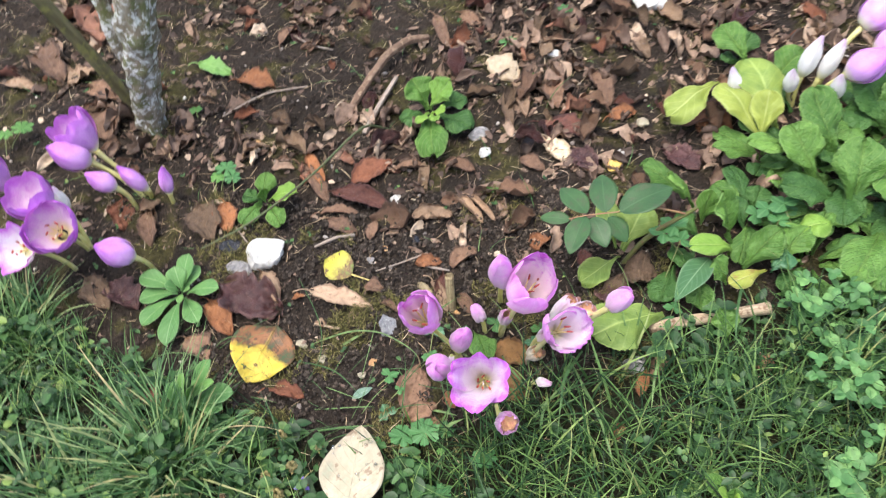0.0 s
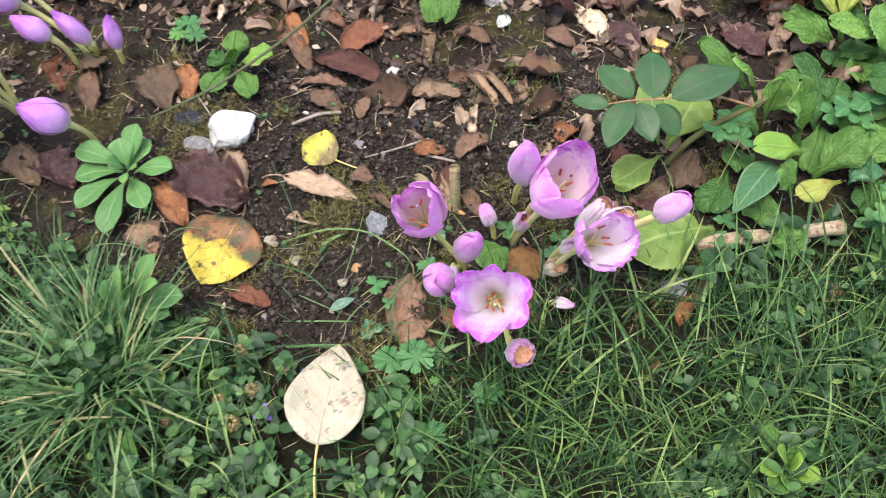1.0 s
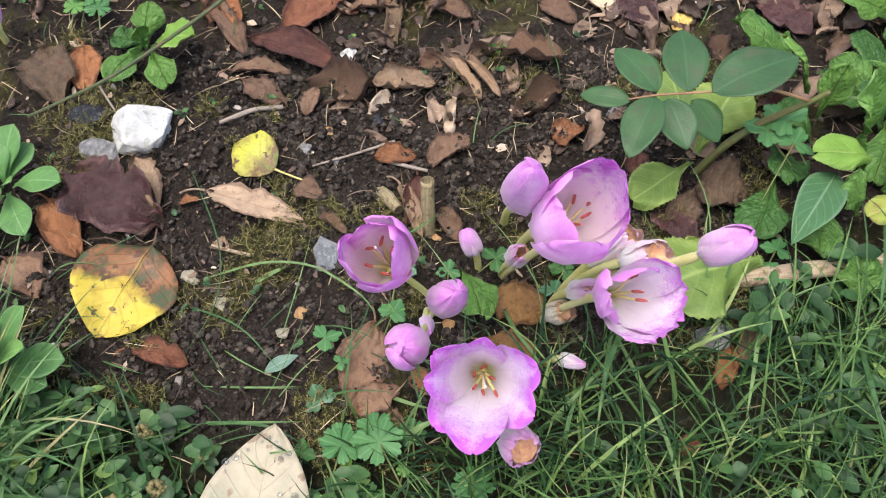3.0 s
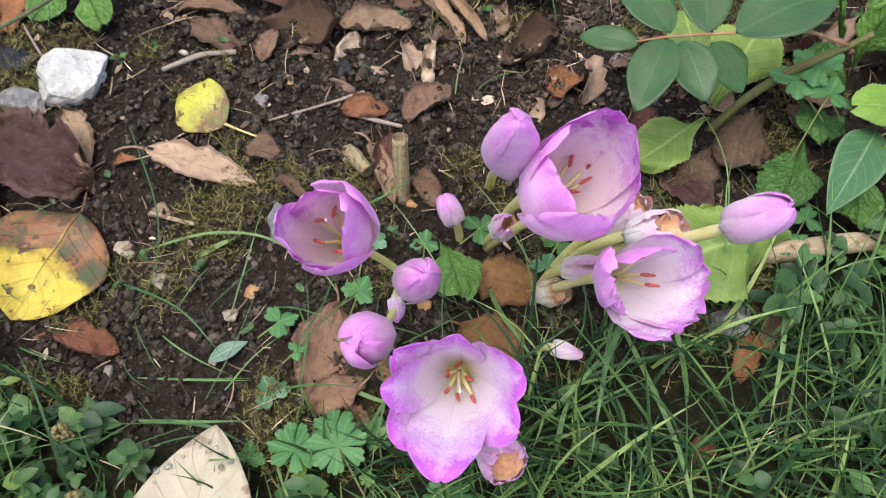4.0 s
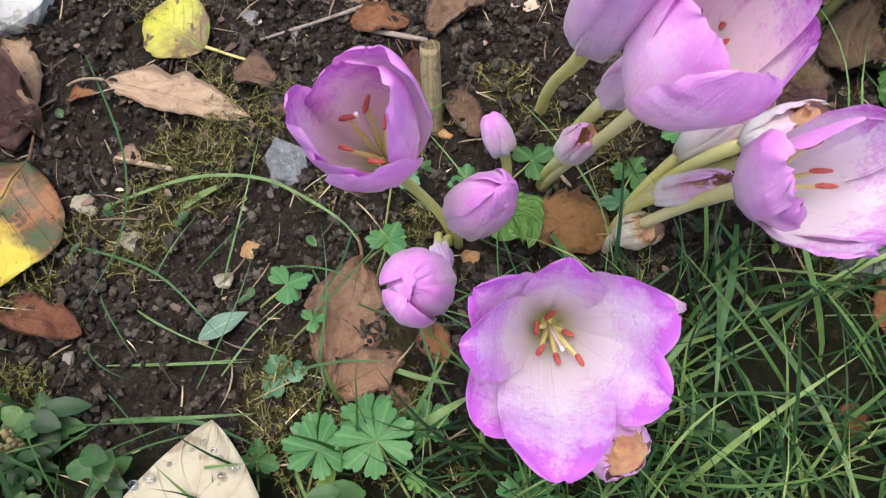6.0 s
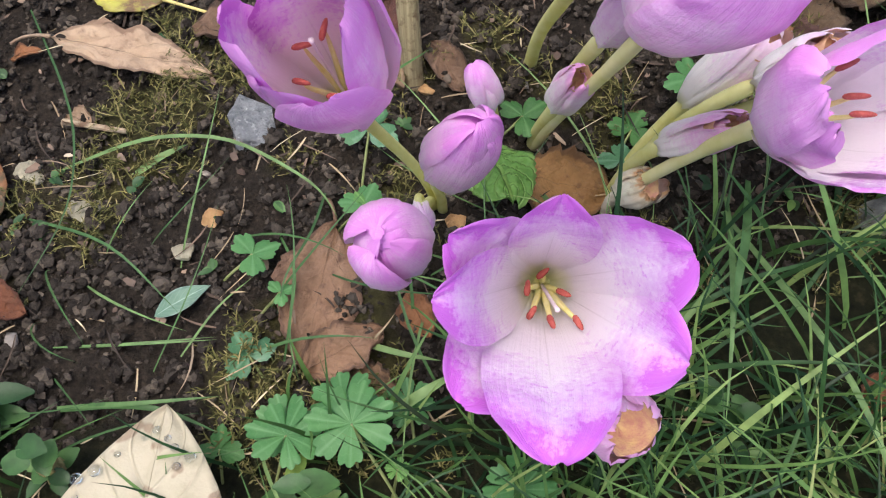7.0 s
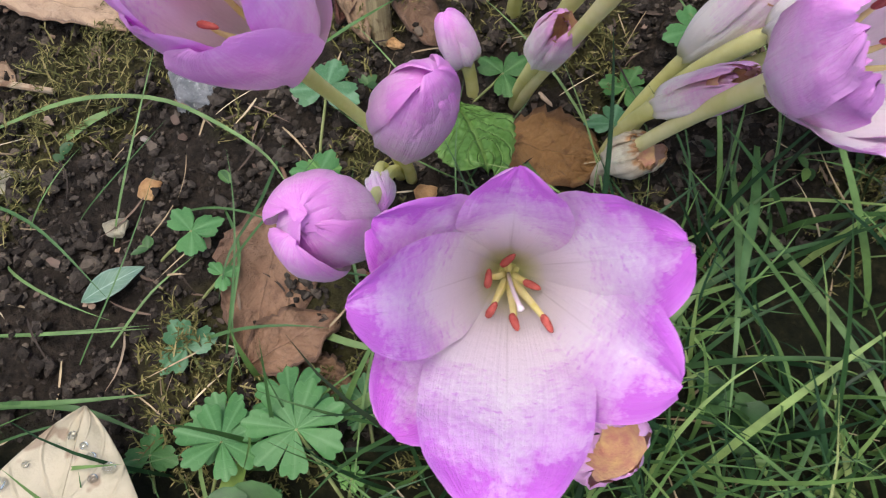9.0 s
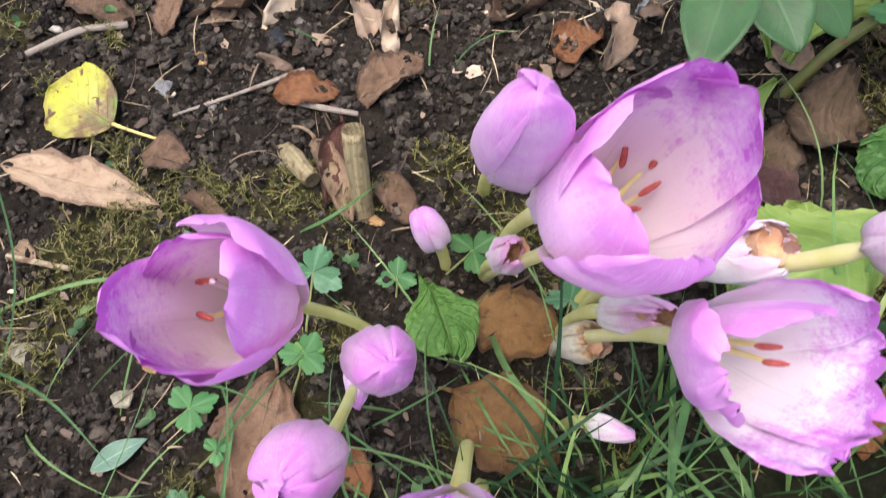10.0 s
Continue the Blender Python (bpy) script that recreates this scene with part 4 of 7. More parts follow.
def torn_bud(base, throat, apex, R, label, outer="withered", seed=1, radius=0.0034, tube="flower_tube", flare=0.75, wide=0.10, tatter=0.22, lean=0.35):
    """A bud eaten open by slugs: uneven ragged petals round a brown crumpled mouth."""
    rng = random.Random(seed * 7 + 1)
    bz = gz(base[0], base[1]) - 0.006
    e = empty_at("crocus_bud", base[0], base[1], bz, label, "flower", "autumn crocus flowers")
    o = Vector(e.location)
    T, P = Vector(throat) - o, Vector(apex) - o
    axis, H = (P - T).normalized(), (P - T).length
    stalk_curve(e, base, T, axis, radius, tube, lean)
    x = axis.cross(Vector((0, 1, 0.2))).normalized()
    y = axis.cross(x)
    for i in range(6):
        a = i * math.pi / 3 + rng.uniform(-0.2, 0.2)
        out = x * math.cos(a) + y * math.sin(a)
        short = rng.choice((0.0, 0.05, 0.16, 0.26))
        tip = P + out * R * (flare + rng.uniform(-0.25, 0.2)) - axis * H * short
        k = R / H
        v, f, uv = petal_sheet(T, axis, tip, R * 2.0 * rng.uniform(0.9, 1.1), (wide, 1.0 * k, 0.20, 0.75 * k), 1.0, out, seed * 2.9 + i * 1.7, 0.15, 1.5, tatter, 0.34, 0.45, 1.8)
        n = len(f) // 2
        attach("petal", smooth_mesh("petal", v, f, uv, ("withered_in", outer), [0] * n + [1] * n), e)
    n = 18
    v = [tuple(T + axis * H * 0.50)]
    for ring, (q, h) in enumerate(((0.22, 0.53), (0.45, 0.58), (0.68, 0.66), (0.86, 0.80))):
        for i in range(n):
            a = 2 * math.pi * i / n
            r = q * R * (1 + 0.22 * bump_noise(a * 1.3, ring, seed))
            v.append(tuple(T + (x * math.cos(a) + y * math.sin(a)) * r + axis * H * (h + 0.10 * bump_noise(a * 2.3, ring + 5.0, seed))))
    f = [(0, 1 + i, 1 + (i + 1) % n) for i in range(n)]
    f += [(1 + r * n + i, 1 + (r + 1) * n + i, 1 + (r + 1) * n + (i + 1) % n, 1 + r * n + (i + 1) % n) for r in range(3) for i in range(n)]
    attach("torn_mouth", smooth_mesh("torn_mouth", v, f, None, ("torn_mouth",)), e, "brown eaten mouth")
    return e


FULL = "wide open lilac-pink crocus flower, white inside, red stamens"
BUD = "closed lilac autumn crocus bud on pale stem"
FLARE, CUP, CURVED = (0.22, 0.12, 0.05, -0.14), (0.13, 0.13, 0.34, 0.03), (0.12, 0.165, 0.30, 0.085)
bloom((0.054, 0.652), (0.0500, 0.6080, 0.110), (0.046, 0.574, 0.178), [
    ((0.0195, 0.5900, 0.1830), 0.030, FLARE, 0.45, {"apex": 0.60}),
    ((0.0785, 0.5600, 0.1760), 0.033, FLARE, 0.32, {"apex": 0.60}),
    ((0.0225, 0.5535, 0.1605), 0.032, FLARE, 0.35, {"apex": 0.60}),
    ((0.0480, 0.5990, 0.1905), 0.026, FLARE, 0.45, {"apex": 0.85}),
    ((0.0790, 0.5830, 0.1900), 0.033, FLARE, 0.35, {"apex": 0.60}),
    ((0.0450, 0.5345, 0.1805), 0.037, FLARE, 0.30, {"apex": 0.60}),
    ((0.0160, 0.5720, 0.1855), 0.028, FLARE, 0.45, {"apex": 0.60})], FULL,
    [((0.0439, 0.6001, 0.126), (0.1, 1, 0.5)), ((0.0492, 0.6061, 0.124), (0.8, 0.5, 0.6)), ((0.0551, 0.5976, 0.128), (1, -0.6, 0.3)),
     ((0.0446, 0.5896, 0.132), (0.5, 0.6, 0.8)), ((0.0577, 0.5841, 0.138), (0.5, -1, 0.1)), ((0.0500, 0.5850, 0.136), (0.3, -1, 0.3))],
    (0.0512, 0.5860, 0.143), inner="open_in", outer="outer", seed=1, size=0.0026)
bloom((0.010, 0.704), (-0.0175, 0.6755, 0.1165), (-0.0210, 0.643, 0.206), [
    ((-0.0380, 0.6350, 0.2072), 0.039, CUP, 0.80),
    ((-0.0124, 0.6629, 0.2053), 0.044, CURVED, 0.85),
    ((-0.0152, 0.6257, 0.1895), 0.039, CUP, 0.80),
    ((-0.0268, 0.6611, 0.1997), 0.042, CUP, 0.80),
    ((-0.0073, 0.6443, 0.2053), 0.043, CURVED, 0.85),
    ((-0.0291, 0.6276, 0.1942), 0.037, CUP, 0.75)], "cup-shaped lilac crocus flower leaning outward, pale inside",
    [((-0.0265, 0.6633, 0.1658), (1, 0.1, 0.2)), ((-0.0200, 0.6680, 0.1680), (0.3, 1, 0.6)), ((-0.0270, 0.6540, 0.1600), (0.9, -0.4, 0.3)),
     ((-0.0160, 0.6500, 0.1580), (0.9, -0.2, 0.2)), ((-0.0130, 0.6640, 0.1640), (0.2, 1, 0.7))],
    (-0.0230, 0.6610, 0.172), seed=2, size=0.0036, radius=0.0028)
closed_bud((0.013, 0.700), (0.0150, 0.6640, 0.089), (0.0300, 0.6410, 0.157), 0.0106, "closed lilac crocus bud in the middle of the clump", seed=3, twist=0.5, radius=0.0027)
closed_bud((0.008, 0.702), (0.0015, 0.6270, 0.1000), (-0.0015, 0.6060, 0.1500), 0.0118, "plump half-open lilac crocus bud nodding forward, tips torn", seed=4, twist=0.2, spread=0.40, ragged=0.07, inner_out=0.35, radius=0.0027)
closed_bud((0.003, 0.701), (0.0040, 0.673, 0.040), (0.0080, 0.654, 0.055), 0.0031, "tiny pale pink crocus bud on stem", "bud_outer", "pale_bud", seed=5, radius=0.0022)
bloom((0.062, 0.748), (0.0875, 0.6930, 0.138), (0.107, 0.677, 0.222), [
    ((0.1080, 0.6950, 0.2350), 0.047, CUP, 0.75),
    ((0.1265, 0.6700, 0.2060), 0.044, (0.10, 0.20, 0.30, 0.10), 0.70),
    ((0.0940, 0.6910, 0.2260), 0.044, CURVED, 0.85),
    ((0.1205, 0.6890, 0.2300), 0.044, CURVED, 0.80),
    ((0.1040, 0.6540, 0.2080), 0.048, (0.10, 0.22, 0.30, 0.13), 0.75),
    ((0.0900, 0.6690, 0.2130), 0.052, (0.10, 0.22, 0.30, 0.13), 0.85)], "large upright lilac crocus flower, cup-shaped, pale inside",
    [((0.1094, 0.7025, 0.1760), (0.6, 0.8, 0.3)), ((0.1070, 0.6930, 0.1740), (0.9, 0.5, 0.3)), ((0.0985, 0.7010, 0.1800), (0.2, 1, 0.4)), ((0.1010, 0.6880, 0.1700), (0.9, -0.1, 0.3))],
    tube="flower_tube_pink", seed=6, size=0.0040, lean=0.28, rise=0.10, radius=0.0031)
closed_bud((0.060, 0.794), (0.066, 0.722, 0.138), (0.0685, 0.6870, 0.230), 0.0116, "large closed lilac crocus bud beside an open flower", seed=7, twist=0.9, spread=0.16)
closed_bud((0.070, 0.762), (0.082, 0.730, 0.088), (0.094, 0.716, 0.140), 0.0075, "pale lilac crocus bud hidden behind flowers", "bud_outer", "pale_bud", seed=8)
RAG = {"ragged": 0.10, "ruffle": 1.7}
bloom((0.098, 0.712), (0.1280, 0.6620, 0.126), (0.142, 0.633, 0.190), [
    ((0.1400, 0.6420, 0.2040), 0.033, CUP, 0.70, RAG),
    ((0.1660, 0.6420, 0.1800), 0.030, CUP, 0.60, RAG),
    ((0.1480, 0.6100, 0.1790), 0.037, CUP, 0.60, RAG),
    ((0.1185, 0.6320, 0.1920), 0.034, CURVED, 0.75, RAG),
    ((0.1580, 0.6480, 0.1960), 0.029, CUP, 0.60, RAG),
    ((0.1600, 0.6190, 0.1820), 0.034, CUP, 0.60, RAG),
    ((0.1220, 0.6250, 0.1850), 0.032, CUP, 0.70, RAG)], "lilac crocus flower with frayed white-edged petals",
    [((0.1429, 0.6433, 0.1600), (1, -0.1, 0.1)), ((0.1400, 0.6470, 0.1640), (1, -0.1, 0.2)), ((0.1360, 0.6540, 0.1700), (1, 0.4, 0.2))],
    tube="flower_tube_pink", inner="frayed_in", seed=9, size=0.0040, lean=0.25, rise=0.05, radius=0.0033)
closed_bud((0.108, 0.732), (0.1905, 0.6930, 0.135), (0.2070, 0.6835, 0.181), 0.0096, "half-closed lilac crocus flower stretched out sideways, its tip torn", seed=10, twist=0.3, spread=0.3, ragged=0.08, tube="flower_tube_pink")
torn_bud((0.060, 0.636), (0.071, 0.576, 0.072), (0.079, 0.557, 0.113), 0.0104, "withered pink crocus bud with brown eaten mouth", seed=11, flare=0.85)
torn_bud((0.061, 0.749), (0.067, 0.727, 0.042), (0.073, 0.711, 0.090), 0.0072, "withered pinkish crocus bud with brown torn tip", seed=12, flare=0.55)
closed_bud((0.041, 0.750), (0.037, 0.752, 0.006), (0.028, 0.754, 0.036), 0.0064, "small white crocus bud with lilac tip", "bud_outer", "pale_bud", seed=13, radius=0.0034)
torn_bud((0.107, 0.728), (0.129, 0.732, 0.038), (0.153, 0.728, 0.097), 0.0120, "white crocus bud with torn tip", "torn_white", seed=14, flare=0.62, wide=0.16, tatter=0.12, radius=0.0032)
torn_bud((0.110, 0.726), (0.146, 0.711, 0.082), (0.171, 0.703, 0.117), 0.0100, "faded crocus flower with brown translucent mouth", "torn_white", seed=15, flare=0.8)
torn_bud((0.100, 0.715), (0.112, 0.699, 0.052), (0.129, 0.676, 0.106), 0.0074, "small torn pink crocus bud along a stem", seed=16, flare=0.45)
closed_bud((0.100, 0.664), (0.1100, 0.659, 0.013), (0.1265, 0.6512, 0.025), 0.0036, "pale pink crocus bud poking from grass", "withered", "pale_bud", seed=17, radius=0.0030)

torn_bud((0.098, 0.704), (0.101, 0.700, 0.006), (0.112, 0.692, 0.030), 0.0078, "dried papery crocus husk with lilac tip on the soil", "husk_petal", seed=18, tube="husk", flare=0.8)

# The clump by the trunk.
crocus("cup", (-0.480, 0.969), (-0.538, 0.985, 0.085), (-0.560, 0.986, 0.140), 0.0250, 0.062, "cup-shaped lilac crocus flower near the shrub trunk", inner="lilac_in", outer="bud_deep", seed=20)
crocus("bud", (-0.484, 0.962), (-0.540, 0.962, 0.082), (-0.566, 0.945, 0.125), 0.0215, 0.066, "large closed lilac crocus flower leaning over", "bud_deep", "outer", seed=21)
crocus("bud", (-0.476, 0.965), (-0.470, 0.955, 0.030), (-0.496, 0.948, 0.095), 0.0120, 0.060, "slender opening lilac crocus bud", "bud_deep", "pale_bud", seed=22)
crocus("bud", (-0.490, 0.941), (-0.498, 0.930, 0.062), (-0.522, 0.922, 0.098), 0.0145, 0.048, BUD + " near the trunk", "bud_deep", "outer", seed=23)
crocus("bud", (-0.438, 0.954), (-0.435, 0.952, 0.026), (-0.429, 0.955, 0.082), 0.0100, 0.052, "single upright lilac crocus bud", "bud_deep", "outer", seed=24)
crocus("cup", (-0.537, 0.866), (-0.560, 0.858, 0.095), (-0.566, 0.848, 0.150), 0.0260, 0.060, "pale rounded lilac crocus flower in a clump", stamens=3, inner="lilac_in", outer="bud_deep", seed=25)
crocus("cup", (-0.540, 0.862), (-0.532, 0.826, 0.085), (-0.520, 0.798, 0.140), 0.0290, 0.060, "open lilac autumn crocus flower showing orange stamens", inner="lilac_in", stamens=6, outer="bud_deep", seed=26)
crocus("bud", (-0.432, 0.829), (-0.440, 0.812, 0.055), (-0.462, 0.797, 0.095), 0.0185, 0.060, "plump half-open lilac crocus bud", "bud_deep", "pale_bud", seed=27)
crocus("open", (-0.551, 0.830), (-0.572, 0.800, 0.085), (-0.575, 0.770, 0.130), 0.0300, 0.050, "pale pink open crocus flower with frayed petals", inner="open_in", stamens=5, seed=28)
crocus("bud", (-0.540, 0.868), (-0.548, 0.880, 0.070), (-0.556, 0.888, 0.112), 0.0085, 0.044, "pale greenish-white crocus bud", "pale_bud", "pale_bud", seed=29)
crocus("cup", (-0.600, 0.905), (-0.640, 0.905, 0.090), (-0.655, 0.900, 0.140), 0.0230, 0.058, "lilac crocus flower at the edge of a clump", inner="lilac_in", outer="bud_deep", seed=30)

# The clump among the primroses.
crocus("bud", (0.412, 1.137), (0.408, 1.136, 0.035), (0.392, 1.142, 0.092), 0.0105, 0.056, "white crocus bud with faint lilac tip among leaves", "pale_bud", "pale_bud", seed=40)
crocus("bud", (0.495, 1.146), (0.482, 1.138, 0.045), (0.476, 1.130, 0.092), 0.0105, 0.050, "white crocus bud in a clump", "pale_bud", "pale_bud", seed=41)
crocus("bud", (0.498, 1.149), (0.500, 1.155, 0.060), (0.513, 1.164, 0.126), 0.0130, 0.068, "tall white crocus bud in a clump", "pale_bud", "pale_bud", seed=42)
crocus("bud", (0.510, 1.147), (0.524, 1.148, 0.062), (0.545, 1.158, 0.126), 0.0120, 0.066, "tall white crocus bud leaning outward", "pale_bud", "pale_bud", seed=43)
crocus("bud", (0.545, 1.130), (0.540, 1.112, 0.055), (0.534, 1.106, 0.105), 0.0105, 0.050, "short white crocus bud in leaves", "pale_bud", "pale_bud", seed=44)
crocus("bud", (0.515, 1.140), (0.545, 1.112, 0.100), (0.590, 1.100, 0.150), 0.0230, 0.068, "large closed lilac crocus flower over primrose leaves", "bud_deep", "outer", seed=45)
crocus("bud", (0.520, 1.146), (0.570, 1.178, 0.130), (0.605, 1.195, 0.165), 0.0240, 0.064, "large lilac crocus flower on a long pale stem", "bud_deep", "outer", seed=46)
crocus("bud", (0.530, 1.150), (0.585, 1.140, 0.115), (0.625, 1.142, 0.155), 0.0230, 0.064, "lilac crocus flower crowded in a clump", "bud_deep", "outer", seed=47)

# ---- shrub, sticks and stems ----
def limb(name, pts, rad, mat, label, category, n=12, lumps=0.0, parent=None, hollow=0.0):
    """A stem or stick along a smooth line, with knots."""
    line = []
    for i in range(len(pts) - 1):
        a, b = Vector(pts[i]), Vector(pts[i + 1])
        steps = 6
        line += [(a.lerp(b, s / steps), rad[i] + (rad[i + 1] - rad[i]) * s / steps) for s in range(steps)]
    line.append((Vector(pts[-1]), rad[-1]))
    pos = [p for p, _ in line]
    for _ in range(3):
        pos = [pos[0]] + [(pos[i - 1] + pos[i] * 2 + pos[i + 1]) / 4 for i in range(1, len(pos) - 1)] + [pos[-1]]
    v, f, uv = tube_data(pos, [r for _, r in line], n, hollow=hollow)
    if lumps:
        cx = [Vector(p) for p in v]
        v = []
        for q in cx:
            near = min(pos, key=lambda c: (c - q).length_squared)
            d = q - near
            v.append(near + d * (1 + lumps * noise.noise(q * 45) + lumps * 0.6 * noise.noise(q * 130)))
    o = Vector(pts[0])
    v = [Vector(p) - o for p in v]
    me = smooth_mesh(name, v, f, uv, (mat,))
    ob = new(name, me)
    if parent is None:
        ob.location = o
        tagged(ob, label, category)
    else:
        ob.parent = parent
        ob.location = o - Vector(parent.location)
    return ob


shrub = empty_at("shrub", -0.515, 1.126, gz(-0.515, 1.126), "old woody shrub stems with pale lichen and moss", "shrub")
limb("trunk", [(-0.520, 1.124, -0.02), (-0.508, 1.118, 0.05), (-0.484, 1.108, 0.13), (-0.452, 1.100, 0.22), (-0.42, 1.11, 0.42), (-0.42, 1.18, 0.75)], [0.026, 0.0225, 0.023, 0.027, 0.024, 0.022], "bark", "", "", 36, 0.42, shrub)
limb("branch", [(-0.552, 1.150, -0.015), (-0.558, 1.142, 0.06), (-0.578, 1.126, 0.18), (-0.605, 1.112, 0.30), (-0.68, 1.12, 0.62)], [0.009, 0.0095, 0.010, 0.010, 0.009], "mossy_stem", "", "", 12, 0.22, shrub)
limb("branch", [(-0.490, 1.112, 0.10), (-0.500, 1.104, 0.17), (-0.50, 1.11, 0.30)], [0.010, 0.013, 0.010], "bark", "", "", 14, 0.3, shrub)

limb("dead_branch", [(-0.196, 1.125, 0.004), (-0.170, 1.185, 0.020), (-0.138, 1.248, 0.030), (-0.110, 1.290, 0.024), (-0.078, 1.316, 0.008)], [0.006, 0.0065, 0.007, 0.0075, 0.006], "brown_twig", "bent brown dead branch resting on the soil", "branch", 10, 0.2)
limb("stick", [(-0.160, 1.088, 0.010), (-0.142, 1.150, 0.012), (-0.122, 1.214, 0.010)], [0.0045, 0.0045, 0.004], "grey_stick", "straight pale grey-brown stick on leaf litter", "stick", 8, 0.08)
limb("stick", [(0.252, 0.738, 0.016), (0.30, 0.748, 0.018), (0.35, 0.757, 0.020), (0.402, 0.768, 0.020)], [0.0072, 0.0078, 0.0072, 0.0085], "dry_stick", "broken dry stick with peeling bark in the grass", "stick", 10, 0.22)
limb("green_shoot", [(-0.118, 1.105, -0.002), (-0.145, 1.045, 0.075), (-0.200, 0.925, 0.094), (-0.272, 0.846, 0.088), (-0.335, 0.810, 0.078)], [0.0019, 0.0019, 0.0018, 0.0016, 0.0012], "green_twig", "thin green arching shoot over the bed", "shoot", 8, 0.05)
limb("twig", [(-0.112, 0.826, 0.008), (-0.078, 0.840, 0.009), (-0.042, 0.858, 0.008)], [0.0008, 0.0011, 0.0016], "grey_stick", "thin straight pale twig on dark soil", "twig", 6, 0.15)
limb("twig", [(-0.050, 0.838, 0.006), (-0.03, 0.833, 0.007), (-0.010, 0.830, 0.006)], [0.0016, 0.0018, 0.0014], "grey_stick", "short pale twig piece on soil", "twig", 6, 0.15)
limb("twig", [(-0.330, 0.905, 0.006), (-0.300, 0.868, 0.008), (-0.27, 0.845, 0.004)], [0.0010, 0.0012, 0.0010], "grey_stick", "thin bent dry twig beside a stone", "twig", 6, 0.15)
limb("twig", [(-0.185, 0.740, 0.006), (-0.150, 0.733, 0.008)], [0.0018, 0.0016], "dry_stick", "short tan twig on mossy soil", "twig", 6, 0.15)
limb("twig", [(-0.40, 1.13, 0.006), (-0.34, 1.18, 0.010), (-0.27, 1.20, 0.006)], [0.0016, 0.0018, 0.0014], "grey_stick", "thin dry twig near the trunk", "twig", 6, 0.15)
limb("twig", [(0.05, 1.33, 0.006), (0.13, 1.31, 0.008), (0.21, 1.30, 0.006)], [0.0014, 0.0018, 0.0012], "brown_twig", "thin brown twig across the litter", "twig", 6, 0.15)
limb("twig", [(-0.33, 1.34, 0.006), (-0.28, 1.30, 0.008), (-0.24, 1.29, 0.006)], [0.0012, 0.0016, 0.0012], "grey_stick", "thin grey twig on bare soil", "twig", 6, 0.15)
limb("twig", [(-0.205, 0.868, 0.006), (-0.175, 0.882, 0.011), (-0.150, 0.890, 0.006)], [0.0020, 0.0024, 0.0022], "grey_stick", "short stout grey twig by the primrose", "twig", 7, 0.15)
limb("cut_stem", [(-0.004, 0.774, -0.012), (-0.005, 0.784, 0.016), (-0.006, 0.796, 0.044)], [0.0060, 0.0056, 0.0060], "cut_stem", "hollow cut dry plant stem standing in soil", "cut stem", 14, 0.1, hollow=0.03)
limb("cut_stem", [(-0.052, 0.815, -0.006), (-0.042, 0.800, 0.006), (-0.030, 0.786, 0.010)], [0.0060, 0.0058, 0.0050], "cut_stem", "old hollow stem lying on moss", "cut stem", 12, 0.2, hollow=0.010)

# ---- rose seedling ----
rose = empty_at("rose_seedling", 0.222, 0.846, gz(0.222, 0.846), "young rose shoot with smooth dark blue-green leaflets", "rose")
limb("stem", [(0.222, 0.846, -0.006), (0.245, 0.860, 0.030), (0.270, 0.868, 0.055), (0.300, 0.870, 0.082), (0.312, 0.872, 0.094)], [0.0040, 0.0036, 0.0032, 0.0028, 0.0023], "rose_stem", "", "", 10, 0.12, rose)
limb("leaf_stalk", [(0.300, 0.870, 0.083), (0.258, 0.862, 0.106), (0.213, 0.848, 0.114), (0.171, 0.843, 0.113), (0.148, 0.839, 0.110)], [0.0015, 0.0013, 0.0011, 0.0009, 0.0007], "rachis", "", "", 6, 0.05, rose)
leaf(rose, (0.150, 0.839, 0.110), (0.112, 0.849, 0.102), 0.020, "rose", "rose", 0.15, "leaflet")
leaf(rose, (0.170, 0.846, 0.113), (0.139, 0.890, 0.110), 0.033, "rose", "rose", 0.15, "leaflet")
leaf(rose, (0.193, 0.846, 0.114), (0.191, 0.911, 0.112), 0.036, "rose", "rose", 0.15, "leaflet")
leaf(rose, (0.168, 0.842, 0.112), (0.148, 0.787, 0.106), 0.032, "rose", "rose", 0.15, "leaflet")
leaf(rose, (0.178, 0.842, 0.110), (0.194, 0.802, 0.100), 0.031, "rose", "rose", 0.15, "leaflet")
leaf(rose, (0.197, 0.843, 0.108), (0.221, 0.818, 0.090), 0.028, "rose", "rose", 0.15, "leaflet")
leaf(rose, (0.211, 0.845, 0.116), (0.278, 0.880, 0.122), 0.046, "rose", "rose", 0.15, "leaflet")

